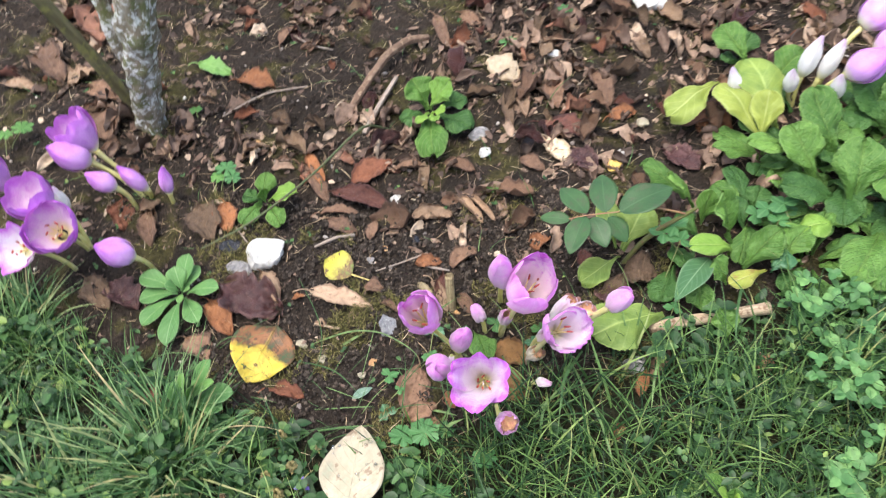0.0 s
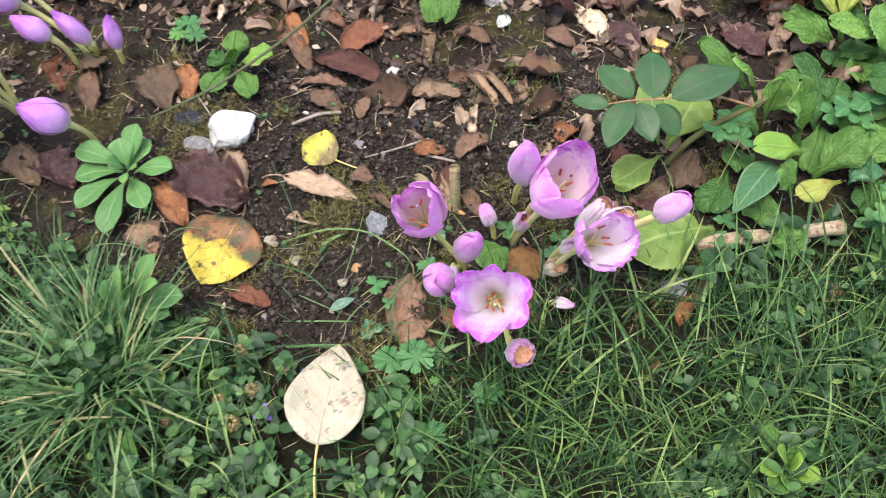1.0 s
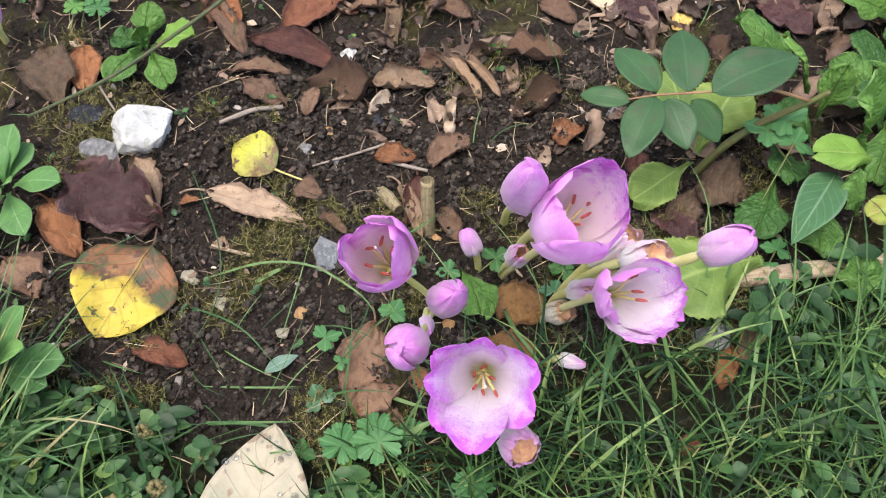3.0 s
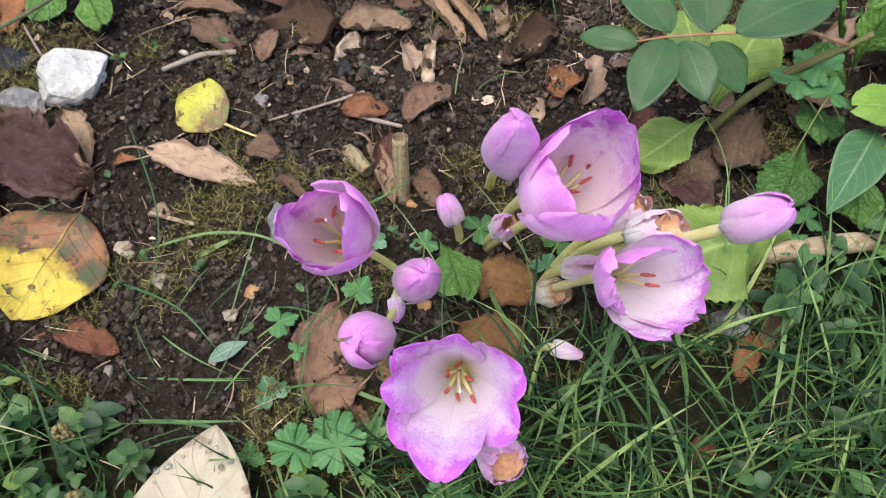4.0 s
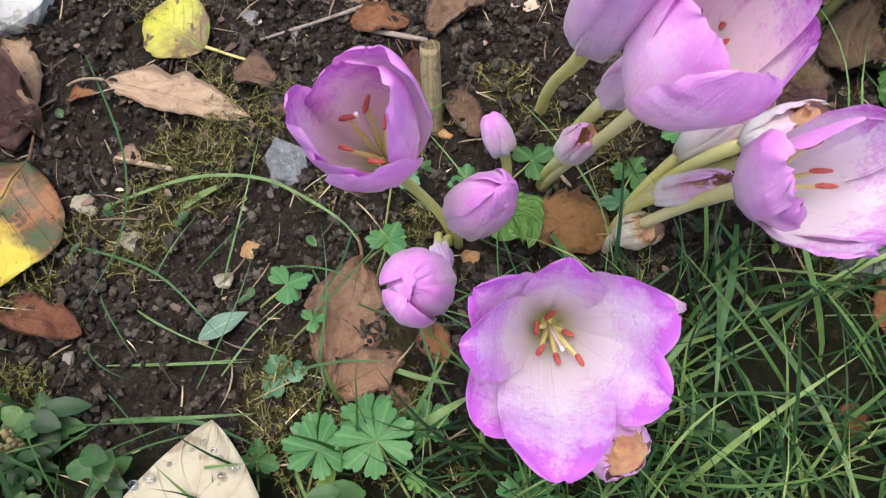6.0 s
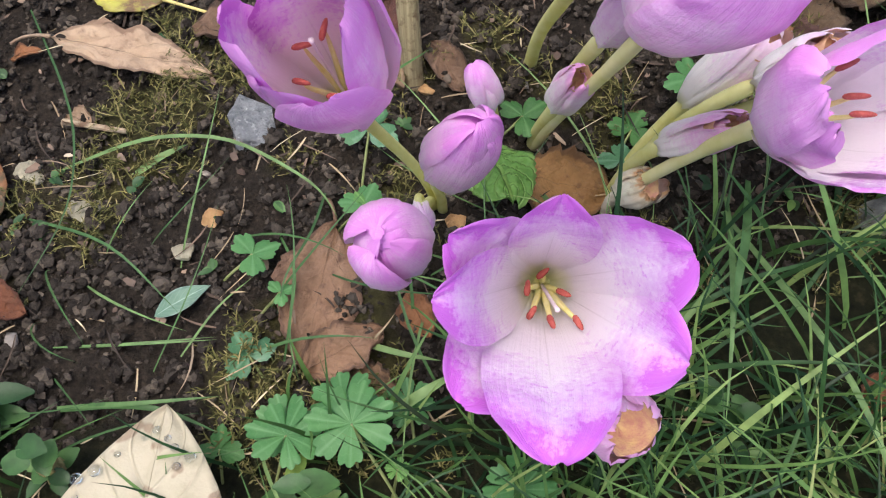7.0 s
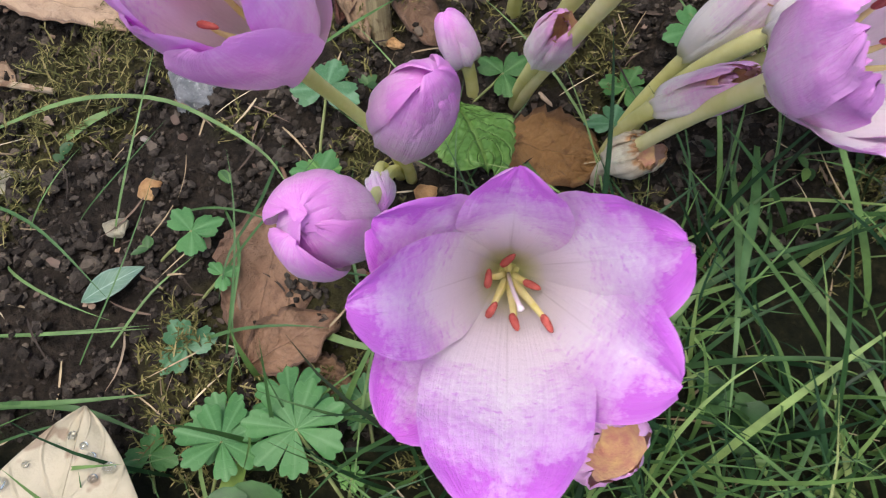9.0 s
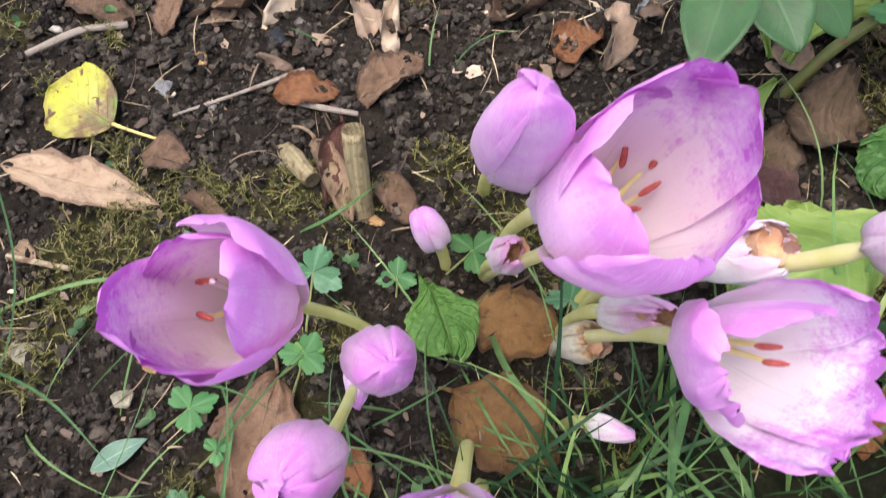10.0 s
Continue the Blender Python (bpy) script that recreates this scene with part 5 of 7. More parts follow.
# ---- stones ----
def stone(name, x, y, size, mat, label, seed, sunk=0.25, turn=0.0, chipped=False):
    """An angular stone: a hull with worn edges, part sunk into the soil."""
    rng = random.Random(seed)
    bm = bmesh.new()
    for _ in range(12 if chipped else 26):
        d = Vector((rng.gauss(0, 1), rng.gauss(0, 1), rng.gauss(0, 1))).normalized()
        d = d * rng.uniform(0.8, 1.0)
        bm.verts.new((d.x * size[0] / 2, d.y * size[1] / 2, d.z * size[2] / 2))
    bmesh.ops.convex_hull(bm, input=bm.verts)
    bmesh.ops.delete(bm, geom=[v for v in bm.verts if not v.link_faces], context="VERTS")
    bmesh.ops.subdivide_edges(bm, edges=bm.edges, cuts=3, use_grid_fill=True)
    bmesh.ops.smooth_vert(bm, verts=bm.verts, factor=0.06 if chipped else 0.28, use_axis_x=True, use_axis_y=True, use_axis_z=True)
    for v in bm.verts:
        v.co += v.co.normalized() * size[2] * (0.4 if chipped else 1.0) * (0.10 * noise.noise(v.co * (2.2 / size[2]) + Vector((seed, 0, 0))) + 0.05 * noise.noise(v.co * (6.5 / size[2]) + Vector((seed, 3, 0))))
    me = bpy.data.meshes.new(name)
    bm.to_mesh(me)
    bm.free()
    me.materials.append(MATS[mat])
    ob = new(name, me)
    ob.location = (x, y, gz(x, y) + size[2] * (0.5 - sunk))
    ob.rotation_euler = (0, 0, turn)
    return tagged(ob, label, "stone", "stones on the bed")


stone("stone", -0.276, 0.854, (0.070, 0.066, 0.034), "white_stone", "large white chalky stone on dark soil", 3, 0.22, 0.5)
stone("stone", -0.308, 0.830, (0.046, 0.030, 0.024), "flint", "grey and white banded flint", 5, 0.3, -0.4)
stone("stone", -0.330, 0.868, (0.040, 0.030, 0.022), "dark_flint", "black glossy flint on soil", 6, 0.3)
stone("stone", -0.086, 0.740, (0.030, 0.044, 0.020), "slate", "pale grey glassy flint chip", 7, 0.2, 0.3, True)
stone("stone", -0.098, 0.958, (0.022, 0.020, 0.016), "white_stone", "small white stone on soil", 8)
stone("stone", -0.160, 0.928, (0.014, 0.012, 0.010), "white_stone", "small pale pebble on soil", 9)
stone("stone", 0.020, 1.090, (0.036, 0.034, 0.022), "flint", "rough grey-white flint on soil", 10)
stone("stone", 0.030, 1.052, (0.022, 0.026, 0.018), "white_stone", "white broken stone on soil", 11)
stone("stone", 0.135, 1.275, (0.026, 0.022, 0.018), "white_stone", "white pebble among brown leaves", 12)
stone("stone", 0.300, 1.400, (0.066, 0.060, 0.036), "white_stone", "large white stone by the primroses", 13)
stone("stone", -0.105, 0.870, (0.010, 0.017, 0.007), "orange_chip", "small orange wedge-shaped chip", 14, 0.2, 0.5)
stone("stone", -0.062, 0.884, (0.014, 0.014, 0.010), "dark_flint", "small dark blue-grey pebble", 15)
stone("stone", -0.198, 0.712, (0.022, 0.015, 0.012), "chalk", "mossy yellowish stone on soil", 16, 0.25, -0.5)
stone("stone", -0.165, 0.690, (0.020, 0.018, 0.012), "chalk", "pale yellow-grey stone on soil", 17)
stone("stone", -0.112, 0.668, (0.014, 0.011, 0.010), "chalk", "cream stone chip on soil", 18)
stone("stone", -0.100, 0.686, (0.013, 0.012, 0.009), "orange_chip", "orange-brown crumbly chip on soil", 19)
stone("stone", -0.122, 0.848, (0.020, 0.012, 0.009), "flint", "grey-brown stone beside a twig", 20, 0.3, -0.5)
stone("stone", 0.155, 0.905, (0.020, 0.022, 0.014), "slate", "bluish-white glassy stone beside a rose leaf", 21, chipped=True)
stone("stone", 0.265, 0.800, (0.020, 0.020, 0.016), "flint", "grey flint in leaf shade", 22)
stone("stone", -0.330, 1.075, (0.013, 0.012, 0.010), "orange_chip", "small ochre stone on soil", 23)
stone("stone", -0.365, 1.020, (0.011, 0.009, 0.008), "white_stone", "tiny white pebble by green leaves", 24)
stone("stone", 0.270, 1.115, (0.022, 0.020, 0.016), "chalk", "buff stone on the litter", 25)
stone("stone", 0.075, 1.085, (0.014, 0.012, 0.010), "white_stone", "small white chip on litter", 26)
stone("stone", 0.235, 1.055, (0.012, 0.012, 0.010), "white_stone", "tiny white chip on litter", 27)
stone("stone", -0.535, 1.085, (0.012, 0.014, 0.012), "white_stone", "small white pebble at the trunk's foot", 28)
stone("stone", 0.230, 0.690, (0.040, 0.030, 0.022), "flint", "dull grey stone at the lawn edge", 29)
stone("stone", 0.003, 0.770, (0.010, 0.008, 0.007), "orange_chip", "small yellow seed-like pebble", 30)
stone("stone", 0.020, 0.690, (0.014, 0.013, 0.010), "orange_chip", "reddish-brown pebble near stems", 31)


# ---- fallen leaves ----
def dead_leaf(x, y, turn, length, width, mat, curl, label, shape="oval", lift=0.004, wave=0.16, stalk=0.0, torn=0.55, arch=None):
    """A fallen leaf whose foot is at x, y, heading turn degrees in plan."""
    k = serial()
    rng = random.Random(k)
    roll = curl * 0.75
    full = width * (1.0 if roll < 0.3 else min(2.6, roll / max(0.25, math.sin(min(roll, 1.5)))))
    n_u, n_v = (14, 28) if length > 0.03 else (8, 14)
    v, f, uv = blade(length, full, shape, n_u, n_v, rng.uniform(0.1, 0.45) if arch is None else arch, rng.uniform(-0.1, 0.25), wave, 0.025 if shape == "acute" else 0.0, roll, k, 0.0006, torn)
    me = smooth_mesh("fallen_leaf", v, f, uv, (mat,))
    ob = new("fallen_leaf", me)
    a = radians(turn)
    x1, y1 = x + math.cos(a) * length, y + math.sin(a) * length
    z0, z1 = soil_z(x, y), soil_z(x1, y1)
    zm = soil_z((x + x1) / 2, (y + y1) / 2)
    ob.matrix_world = aim((x, y, max(z0, zm - 0.004) + lift), (x1, y1, max(z1, zm - 0.004) + lift), rng.uniform(-0.25, 0.25))
    tagged(ob, label, "fallen leaf", "fallen leaves")
    rib = [Vector(v[j * (n_u + 1) + n_u // 2]) + Vector((0, 0, 0.0002)) for j in range(n_v)]
    thick = max(0.0003, width * 0.007)
    vv, ff, uu = tube_data(rib, [thick * (1.1 - j / n_v) for j in range(n_v)], 6)
    attach("midrib", smooth_mesh("midrib", vv, ff, uu, (mat,)), ob)
    if not stalk and length > 0.045:
        stalk = length * 0.22
    if stalk:
        vv, ff, uu = tube_data(bezier((0, 0, 0.001), (0.001, -stalk * 0.3, 0.003), (0.004, -stalk * 0.7, 0.003), (0.008, -stalk, -0.002), 6), [0.0013, 0.001, 0.0009, 0.0009, 0.0009, 0.0009, 0.0011], 6)
        attach("stalk", smooth_mesh("stalk", vv, ff, uu, ("yellow_stalk" if stalk > 0.03 else "brown" if mat == "half_yellow" else mat,)), ob)
    return ob


dead_leaf(-0.234, 0.736, -106, 0.090, 0.086, "half_yellow", 0.2, "large fallen leaf, yellow tip and brown base with dark spots", lift=0.008, wave=0.08, torn=0.08)
dead_leaf(-0.145, 0.821, 150, 0.048, 0.046, "spotted_yellow", 0.5, "small yellow rounded leaf with brown spots and stalk", lift=0.006, wave=0.08, stalk=0.036, torn=0.12)
tan_leaf = dead_leaf(-0.1005, 0.484, 88, 0.100, 0.076, "parchment", 0.3, "large pale parchment-coloured leaf with water drops", "acute", lift=0.034, wave=0.06, stalk=0.05, torn=0.04, arch=0.10)


def water_drops():
    """Drops that lie on the pale leaf."""
    rng = random.Random(5)
    me = tan_leaf.data
    pool = [v for v in me.vertices if 0.03 < v.co.y < 0.09 and abs(v.co.x) < 0.03 and v.normal.z > 0.5]
    for v in rng.sample(pool, 16):
        r = rng.uniform(0.0010, 0.0028)
        bm = bmesh.new()
        bmesh.ops.create_icosphere(bm, subdivisions=2, radius=r)
        bmesh.ops.scale(bm, vec=(1.1, 1.0, 0.55), verts=bm.verts)
        m = bpy.data.meshes.new("water_drop")
        bm.to_mesh(m)
        bm.free()
        m.materials.append(MATS["water"])
        m.polygons.foreach_set("use_smooth", [True] * len(m.polygons))
        ob = new("water_drop", m)
        ob.location = tan_leaf.matrix_world @ (v.co + Vector((0, 0, r * 0.35)))
        tagged(ob, "clear rain drop on a pale fallen leaf", "water drop", "rain drops")


water_drops()


def selfheal(x, y, z, size, flowering):
    """A faded selfheal flower head on a short stalk."""
    rng = random.Random(serial())
    e = empty_at("selfheal", x, y, gz(x, y), "faded tan selfheal seed head" + (" with violet petals" if flowering else " among small leaves"), "selfheal", "selfheal heads")
    v, f, uv = tube_data(bezier((0, 0, -0.003), (0, 0, z * 0.4), (0.001, 0, z * 0.7), (0.002, 0.001, z), 5), [0.0009] * 6, 6)
    attach("stalk", smooth_mesh("stalk", v, f, uv, ("petiole",)), e)
    vs, fs = [], []
    for i in range(26):
        a, t = i * 2.4, i / 25
        r = size * (0.55 - 0.25 * t)
        cv, cf = crumb_like(rng, 0.002 + r * math.cos(a), 0.001 + r * math.sin(a), z + size * 0.9 * t, size * 0.26)
        fs += [tuple(len(vs) + q for q in face) for face in cf]
        vs += cv
    attach("seed_head", smooth_mesh("seed_head", vs, fs, None, ("seed_head",)), e)
    if flowering:
        for i in range(3):
            v, f, uv = blade(0.006, 0.005, "oval", 4, 6, 0.5, 0.4, 0.1, seed=i)
            ob = attach("petal", smooth_mesh("petal", v, f, uv, ("violet_petal",)), e, "violet petal")
            ob.matrix_basis = Matrix.Translation((0.002, 0.001, z + size * 0.3)) @ Matrix.Rotation(i * 2.1, 4, "Z") @ Matrix.Rotation(0.3, 4, "X") @ Matrix.Translation((0, size * 0.5, 0))


def crumb_like(rng, x, y, z, r):
    """A six-cornered scale of a seed head."""
    k = [r * rng.uniform(0.7, 1.3) for _ in range(6)]
    v = [(x + k[0], y, z), (x - k[1], y, z), (x, y + k[2], z), (x, y - k[3], z), (x, y, z + k[4]), (x, y, z - k[5])]
    return v, [(0, 2, 4), (2, 1, 4), (1, 3, 4), (3, 0, 4), (2, 0, 5), (1, 2, 5), (3, 1, 5), (0, 3, 5)]


selfheal(-0.198, 0.572, 0.022, 0.010, False)
selfheal(-0.176, 0.532, 0.024, 0.011, False)
selfheal(-0.160, 0.510, 0.022, 0.010, True)
selfheal(-0.206, 0.520, 0.020, 0.011, False)
selfheal(-0.190, 0.500, 0.018, 0.012, False)
selfheal(-0.150, 0.560, 0.016, 0.008, False)

dead_leaf(0.031, 1.268, -52, 0.074, 0.044, "cream", 0.6, "pale tan fallen leaf fragment lying flat on the soil")
dead_leaf(0.124, 1.079, -58, 0.059, 0.037, "cream", 0.3, "cream-white torn piece of fallen leaf")
dead_leaf(-0.168, 0.987, 36, 0.072, 0.038, "russet", 0.7, "russet-brown fallen leaf curled over another leaf")
dead_leaf(-0.198, 0.976, -22, 0.107, 0.031, "russetdark", 1.2, "dark red-brown folded fallen leaf")
dead_leaf(-0.072, 0.923, 2, 0.061, 0.022, "tan", 2.6, "light brown rolled-up fallen leaf")
dead_leaf(-0.013, 0.964, -48, 0.068, 0.012, "tan", 2.8, "narrow tan rolled dead leaf")
dead_leaf(0.012, 0.963, -50, 0.060, 0.009, "tan", 2.8, "thin tan rolled dead leaf")
dead_leaf(-0.208, 0.932, -3, 0.059, 0.017, "brown", 1.4, "brown shrivelled fallen leaf")
dead_leaf(-0.194, 0.921, -30, 0.054, 0.025, "brown", 0.9, "dull brown fallen leaf on dark soil")
dead_leaf(-0.127, 0.881, 77, 0.032, 0.018, "brown", 1.0, "small dull brown fallen leaf on garden soil")
dead_leaf(-0.099, 0.891, 55, 0.020, 0.015, "tan", 0.8, "small tan fallen leaf on soil")
dead_leaf(-0.202, 0.793, -13, 0.093, 0.026, "sallow", 1.0, "long tan wrinkled fallen leaf", torn=0.5)
dead_leaf(-0.326, 0.800, -26, 0.103, 0.063, "purple", 1.3, "large dark purple-brown leathery fallen leaf", wave=0.34, torn=0.7)
dead_leaf(-0.275, 0.825, -56, 0.061, 0.028, "tan", 0.8, "tan fallen leaf lying over a purple leaf")
dead_leaf(-0.338, 0.775, -52, 0.068, 0.032, "orange", 1.8, "orange-brown curled fallen leaf")
dead_leaf(-0.039, 0.682, -98, 0.074, 0.041, "copper", 0.5, "broad copper-brown fallen leaf under pink flowers")
dead_leaf(-0.048, 0.608, 30, 0.041, 0.025, "copper", 1.3, "copper-brown leaf flap with rolled edge")
dead_leaf(0.052, 0.723, -13, 0.051, 0.039, "ochre", 0.8, "ochre-brown lobed fallen leaf beside flower stems")
dead_leaf(0.046, 0.678, -35, 0.062, 0.042, "ochre", 0.9, "ochre-brown fallen leaf half hidden by grass")
dead_leaf(0.224, 0.830, -4, 0.045, 0.043, "umber", 1.9, "crumpled dark brown fallen leaf on garden soil")
dead_leaf(0.186, 0.804, -42, 0.050, 0.026, "purple", 1.2, "purple-brown fallen leaf in shade of a plant")
dead_leaf(-0.059, 0.843, 5, 0.038, 0.021, "orange", 1.3, "orange-brown cupped fallen leaf")
dead_leaf(-0.011, 0.841, 36, 0.045, 0.027, "brown", 1.5, "brown split fallen leaf")
dead_leaf(-0.019, 0.827, -94, 0.052, 0.018, "russetdark", 1.2, "dark red fallen leaf leaning on a cut stem")
dead_leaf(-0.033, 0.815, -64, 0.055, 0.015, "tan", 2.0, "tan dry leaf sheath beside a cut stem")
dead_leaf(-0.125, 0.798, 5, 0.026, 0.024, "brown", 1.3, "brown pointed fallen leaf")
dead_leaf(-0.103, 0.780, -33, 0.037, 0.010, "brown", 2.2, "narrow brown dead leaf")
dead_leaf(0.005, 0.796, -56, 0.034, 0.018, "brown", 1.9, "brown rolled dead leaf near small flower bud")
dead_leaf(-0.229, 0.643, -10, 0.048, 0.021, "russet", 1.5, "red-brown folded fallen leaf")
dead_leaf(-0.224, 0.782, 5, 0.021, 0.008, "orange", 1.0, "small orange-brown leaf scrap on dark soil")
dead_leaf(0.101, 0.874, 34, 0.032, 0.027, "orange", 1.6, "crumbly orange-brown leaf scrap on dark soil")
dead_leaf(0.171, 0.868, -79, 0.043, 0.021, "russetdark", 1.0, "red-brown leaf below rose leaves")
dead_leaf(-0.519, 0.958, -73, 0.062, 0.039, "russet", 0.9, "russet-brown oval fallen leaf")
dead_leaf(-0.395, 0.947, -61, 0.079, 0.051, "umber", 1.2, "dark brown crumpled fallen leaf")
dead_leaf(-0.354, 0.946, -74, 0.055, 0.035, "orange", 1.0, "orange-brown fallen leaf on garden soil")
dead_leaf(-0.470, 0.934, -70, 0.073, 0.029, "brown", 1.6, "brown folded fallen leaf")
dead_leaf(-0.394, 1.220, -20, 0.076, 0.042, "orange", 1.0, "bright russet fallen leaf")
dead_leaf(-0.601, 1.147, -71, 0.078, 0.057, "brown", 0.9, "brown heart-shaped fallen leaf by the trunk")
dead_leaf(-0.710, 1.424, -67, 0.126, 0.073, "salmon", 0.8, "salmon-brown fallen leaf behind the trunk")
dead_leaf(-0.773, 1.306, -53, 0.113, 0.050, "brown", 1.1, "brown fallen leaf on garden soil")
dead_leaf(-0.692, 1.210, 45, 0.060, 0.050, "tan", 1.2, "light brown fallen leaf on garden soil")
dead_leaf(-0.806, 1.211, -9, 0.061, 0.022, "tan", 1.4, "tan fallen leaf on soil")
dead_leaf(-0.656, 1.209, -26, 0.080, 0.040, "brown", 1.1, "brown fallen leaf beneath the leaning stem")
dead_leaf(0.074, 1.215, -79, 0.090, 0.023, "tan", 1.6, "tan narrow fallen leaf")
dead_leaf(0.059, 1.186, -83, 0.092, 0.019, "umber", 1.6, "dark brown rolled-up leaf on garden soil")
dead_leaf(0.134, 1.228, -84, 0.084, 0.036, "brown", 1.0, "brown fallen leaf on garden soil")
dead_leaf(0.218, 1.127, 14, 0.046, 0.027, "orange", 1.0, "orange fallen leaf on the litter")
dead_leaf(0.300, 1.059, -48, 0.066, 0.044, "purple", 0.9, "purple-brown lobed fallen leaf")
dead_leaf(0.351, 1.114, -31, 0.058, 0.050, "orange", 0.9, "orange-brown leaf under primrose leaves")
dead_leaf(0.113, 1.116, -20, 0.089, 0.043, "russetdark", 0.9, "dark red-brown flat fallen leaf")
dead_leaf(0.158, 1.059, -45, 0.058, 0.035, "purple", 0.9, "dark maroon fallen leaf")
dead_leaf(-0.032, 1.029, -20, 0.053, 0.019, "brown", 1.9, "brown rolled fallen leaf")
dead_leaf(-0.105, 1.016, 3, 0.051, 0.015, "brown", 1.9, "brown narrow fallen leaf")
dead_leaf(0.215, 1.016, 47, 0.028, 0.019, "gold", 0.5, "small bright yellow fallen leaf")
dead_leaf(0.345, 1.341, -13, 0.035, 0.031, "umber", 0.9, "dark brown fallen leaf on garden soil")
dead_leaf(-0.026, 1.389, -45, 0.054, 0.029, "brown", 1.0, "brown fallen leaf on garden soil")
dead_leaf(-0.070, 1.377, -72, 0.089, 0.023, "brown", 1.6, "brown rolled fallen leaf")
dead_leaf(-0.338, 1.312, 64, 0.050, 0.023, "brown", 1.5, "brown curled fallen leaf")
dead_leaf(-0.284, 1.289, 53, 0.051, 0.020, "brown", 1.2, "brown fallen leaf on garden soil")
dead_leaf(0.195, 1.224, -70, 0.083, 0.032, "brown", 1.2, "brown fallen leaf on garden soil")
dead_leaf(0.188, 1.153, 57, 0.038, 0.018, "tan", 1.0, "light brown leaf piece on garden soil")
dead_leaf(0.083, 1.039, -31, 0.044, 0.022, "brown", 1.2, "dull brown leaf piece on garden soil")
dead_leaf(-0.254, 1.027, -53, 0.092, 0.025, "brown", 1.7, "brown rolled-up leaf on garden soil")
dead_leaf(-0.245, 1.051, -62, 0.079, 0.020, "orange", 1.7, "orange-brown rolled-up leaf on garden soil")
dead_leaf(0.226, 0.824, -122, 0.052, 0.028, "umber", 1.2, "dark brown leaf in shade")
dead_leaf(-0.529, 0.811, -46, 0.071, 0.038, "umber", 0.8, "brown leaf among grass")
dead_leaf(-0.493, 0.802, -36, 0.071, 0.047, "purple", 0.8, "maroon fallen leaf under a green rosette")
dead_leaf(-0.355, 0.714, -40, 0.051, 0.036, "brown", 0.8, "brown leaf under grass")
dead_leaf(-0.421, 0.661, -42, 0.069, 0.035, "salmon", 0.8, "salmon-brown leaf beneath a grass tuft")
dead_leaf(0.375, 0.698, -7, 0.026, 0.024, "salmon", 1.0, "pinkish-brown leaf caught in the grass")
dead_leaf(-0.028, 0.611, -37, 0.031, 0.019, "brown", 1.3, "brown leaf under a green lobed leaf")
dead_leaf(-0.003, 0.648, -62, 0.026, 0.016, "orange", 1.1, "orange-brown leaf below flowers")
dead_leaf(0.244, 0.683, -105, 0.038, 0.018, "orange", 1.3, "orange-brown leaf among the grass")
dead_leaf(0.212, 0.610, -118, 0.026, 0.016, "russet", 1.3, "russet leaf deep in the grass")
dead_leaf(-0.262, 0.500, 40, 0.036, 0.022, "tan", 2.0, "tan curled leaf scrap deep in the lawn")
dead_leaf(0.274, 0.715, -118, 0.050, 0.020, "copper", 1.6, "copper-brown dry leaf under a stick")
dead_leaf(-0.470, 1.255, -22, 0.071, 0.031, "palelight", 0.6, "pale green fallen leaf with browned tip")
dead_leaf(-0.186, 0.746, -26, 0.018, 0.013, "tan", 1.4, "pale dry leaf curl on moss")
dead_leaf(0.330, 1.379, -42, 0.035, 0.023, "umber", 1.2, "dark brown curled leaf on soil")

# ---- low plants, leaf by leaf ----
p = plant("primrose_plant", "young primrose rosette with crinkled bright green leaves on bare soil", "primrose", -0.059, 1.133)
leaf(p, (-0.063, 1.138, 0.01), (-0.087, 1.167, 0.05), 0.056, "prim", "green", .25)
leaf(p, (-0.057, 1.138, 0.01), (-0.028, 1.158, 0.055), 0.054, "prim", "greenlight", .25)
leaf(p, (-0.058, 1.122, 0.01), (-0.045, 1.022, 0.03), 0.052, "prim", "green", .3)
leaf(p, (-0.047, 1.125, 0.01), (0.007, 1.087, 0.02), 0.051, "prim", "greendark", .3)
leaf(p, (-0.065, 1.126, 0.01), (-0.102, 1.103, 0.02), 0.041, "prim", "greendark", .3)
leaf(p, (-0.048, 1.138, 0.01), (-0.002, 1.153, 0.02), 0.040, "prim", "greendark", .3)
leaf(p, (-0.053, 1.111, 0.03), (-0.031, 1.100, 0.05), 0.021, "prim", "lime", .1)
leaf(p, (-0.057, 1.111, 0.03), (-0.070, 1.069, 0.05), 0.019, "prim", "lime", .1)
leaf(p, (-0.055, 1.109, 0.03), (-0.043, 1.076, 0.05), 0.017, "prim", "lime", .1)
p = plant("primrose_plant", "small primrose rosette with light green rounded leaves beside a white stone", "primrose", -0.292, 0.946)
leaf(p, (-0.294, 0.950, 0.01), (-0.293, 0.988, 0.03), 0.035, "prim", "green", .2)
leaf(p, (-0.287, 0.950, 0.01), (-0.238, 0.944, 0.04), 0.037, "prim", "lime", .2)
leaf(p, (-0.286, 0.943, 0.01), (-0.256, 0.897, 0.02), 0.030, "prim", "green", .3)
leaf(p, (-0.295, 0.943, 0.01), (-0.313, 0.899, 0.02), 0.034, "prim", "green", .3)
leaf(p, (-0.296, 0.950, 0.01), (-0.324, 0.953, 0.02), 0.031, "prim", "greendark", .3)
leaf(p, (-0.287, 0.939, 0.02), (-0.286, 0.938, 0.05), 0.020, "prim", "greenlight", .1)
p = plant("primrose_plant", "lush clump of crinkled green primrose leaves at the lawn edge", "primrose", 0.359, 0.888)
leaf(p, (0.313, 0.943, 0.03), (0.250, 0.960, 0.08), 0.051, "prim", "green", .2)
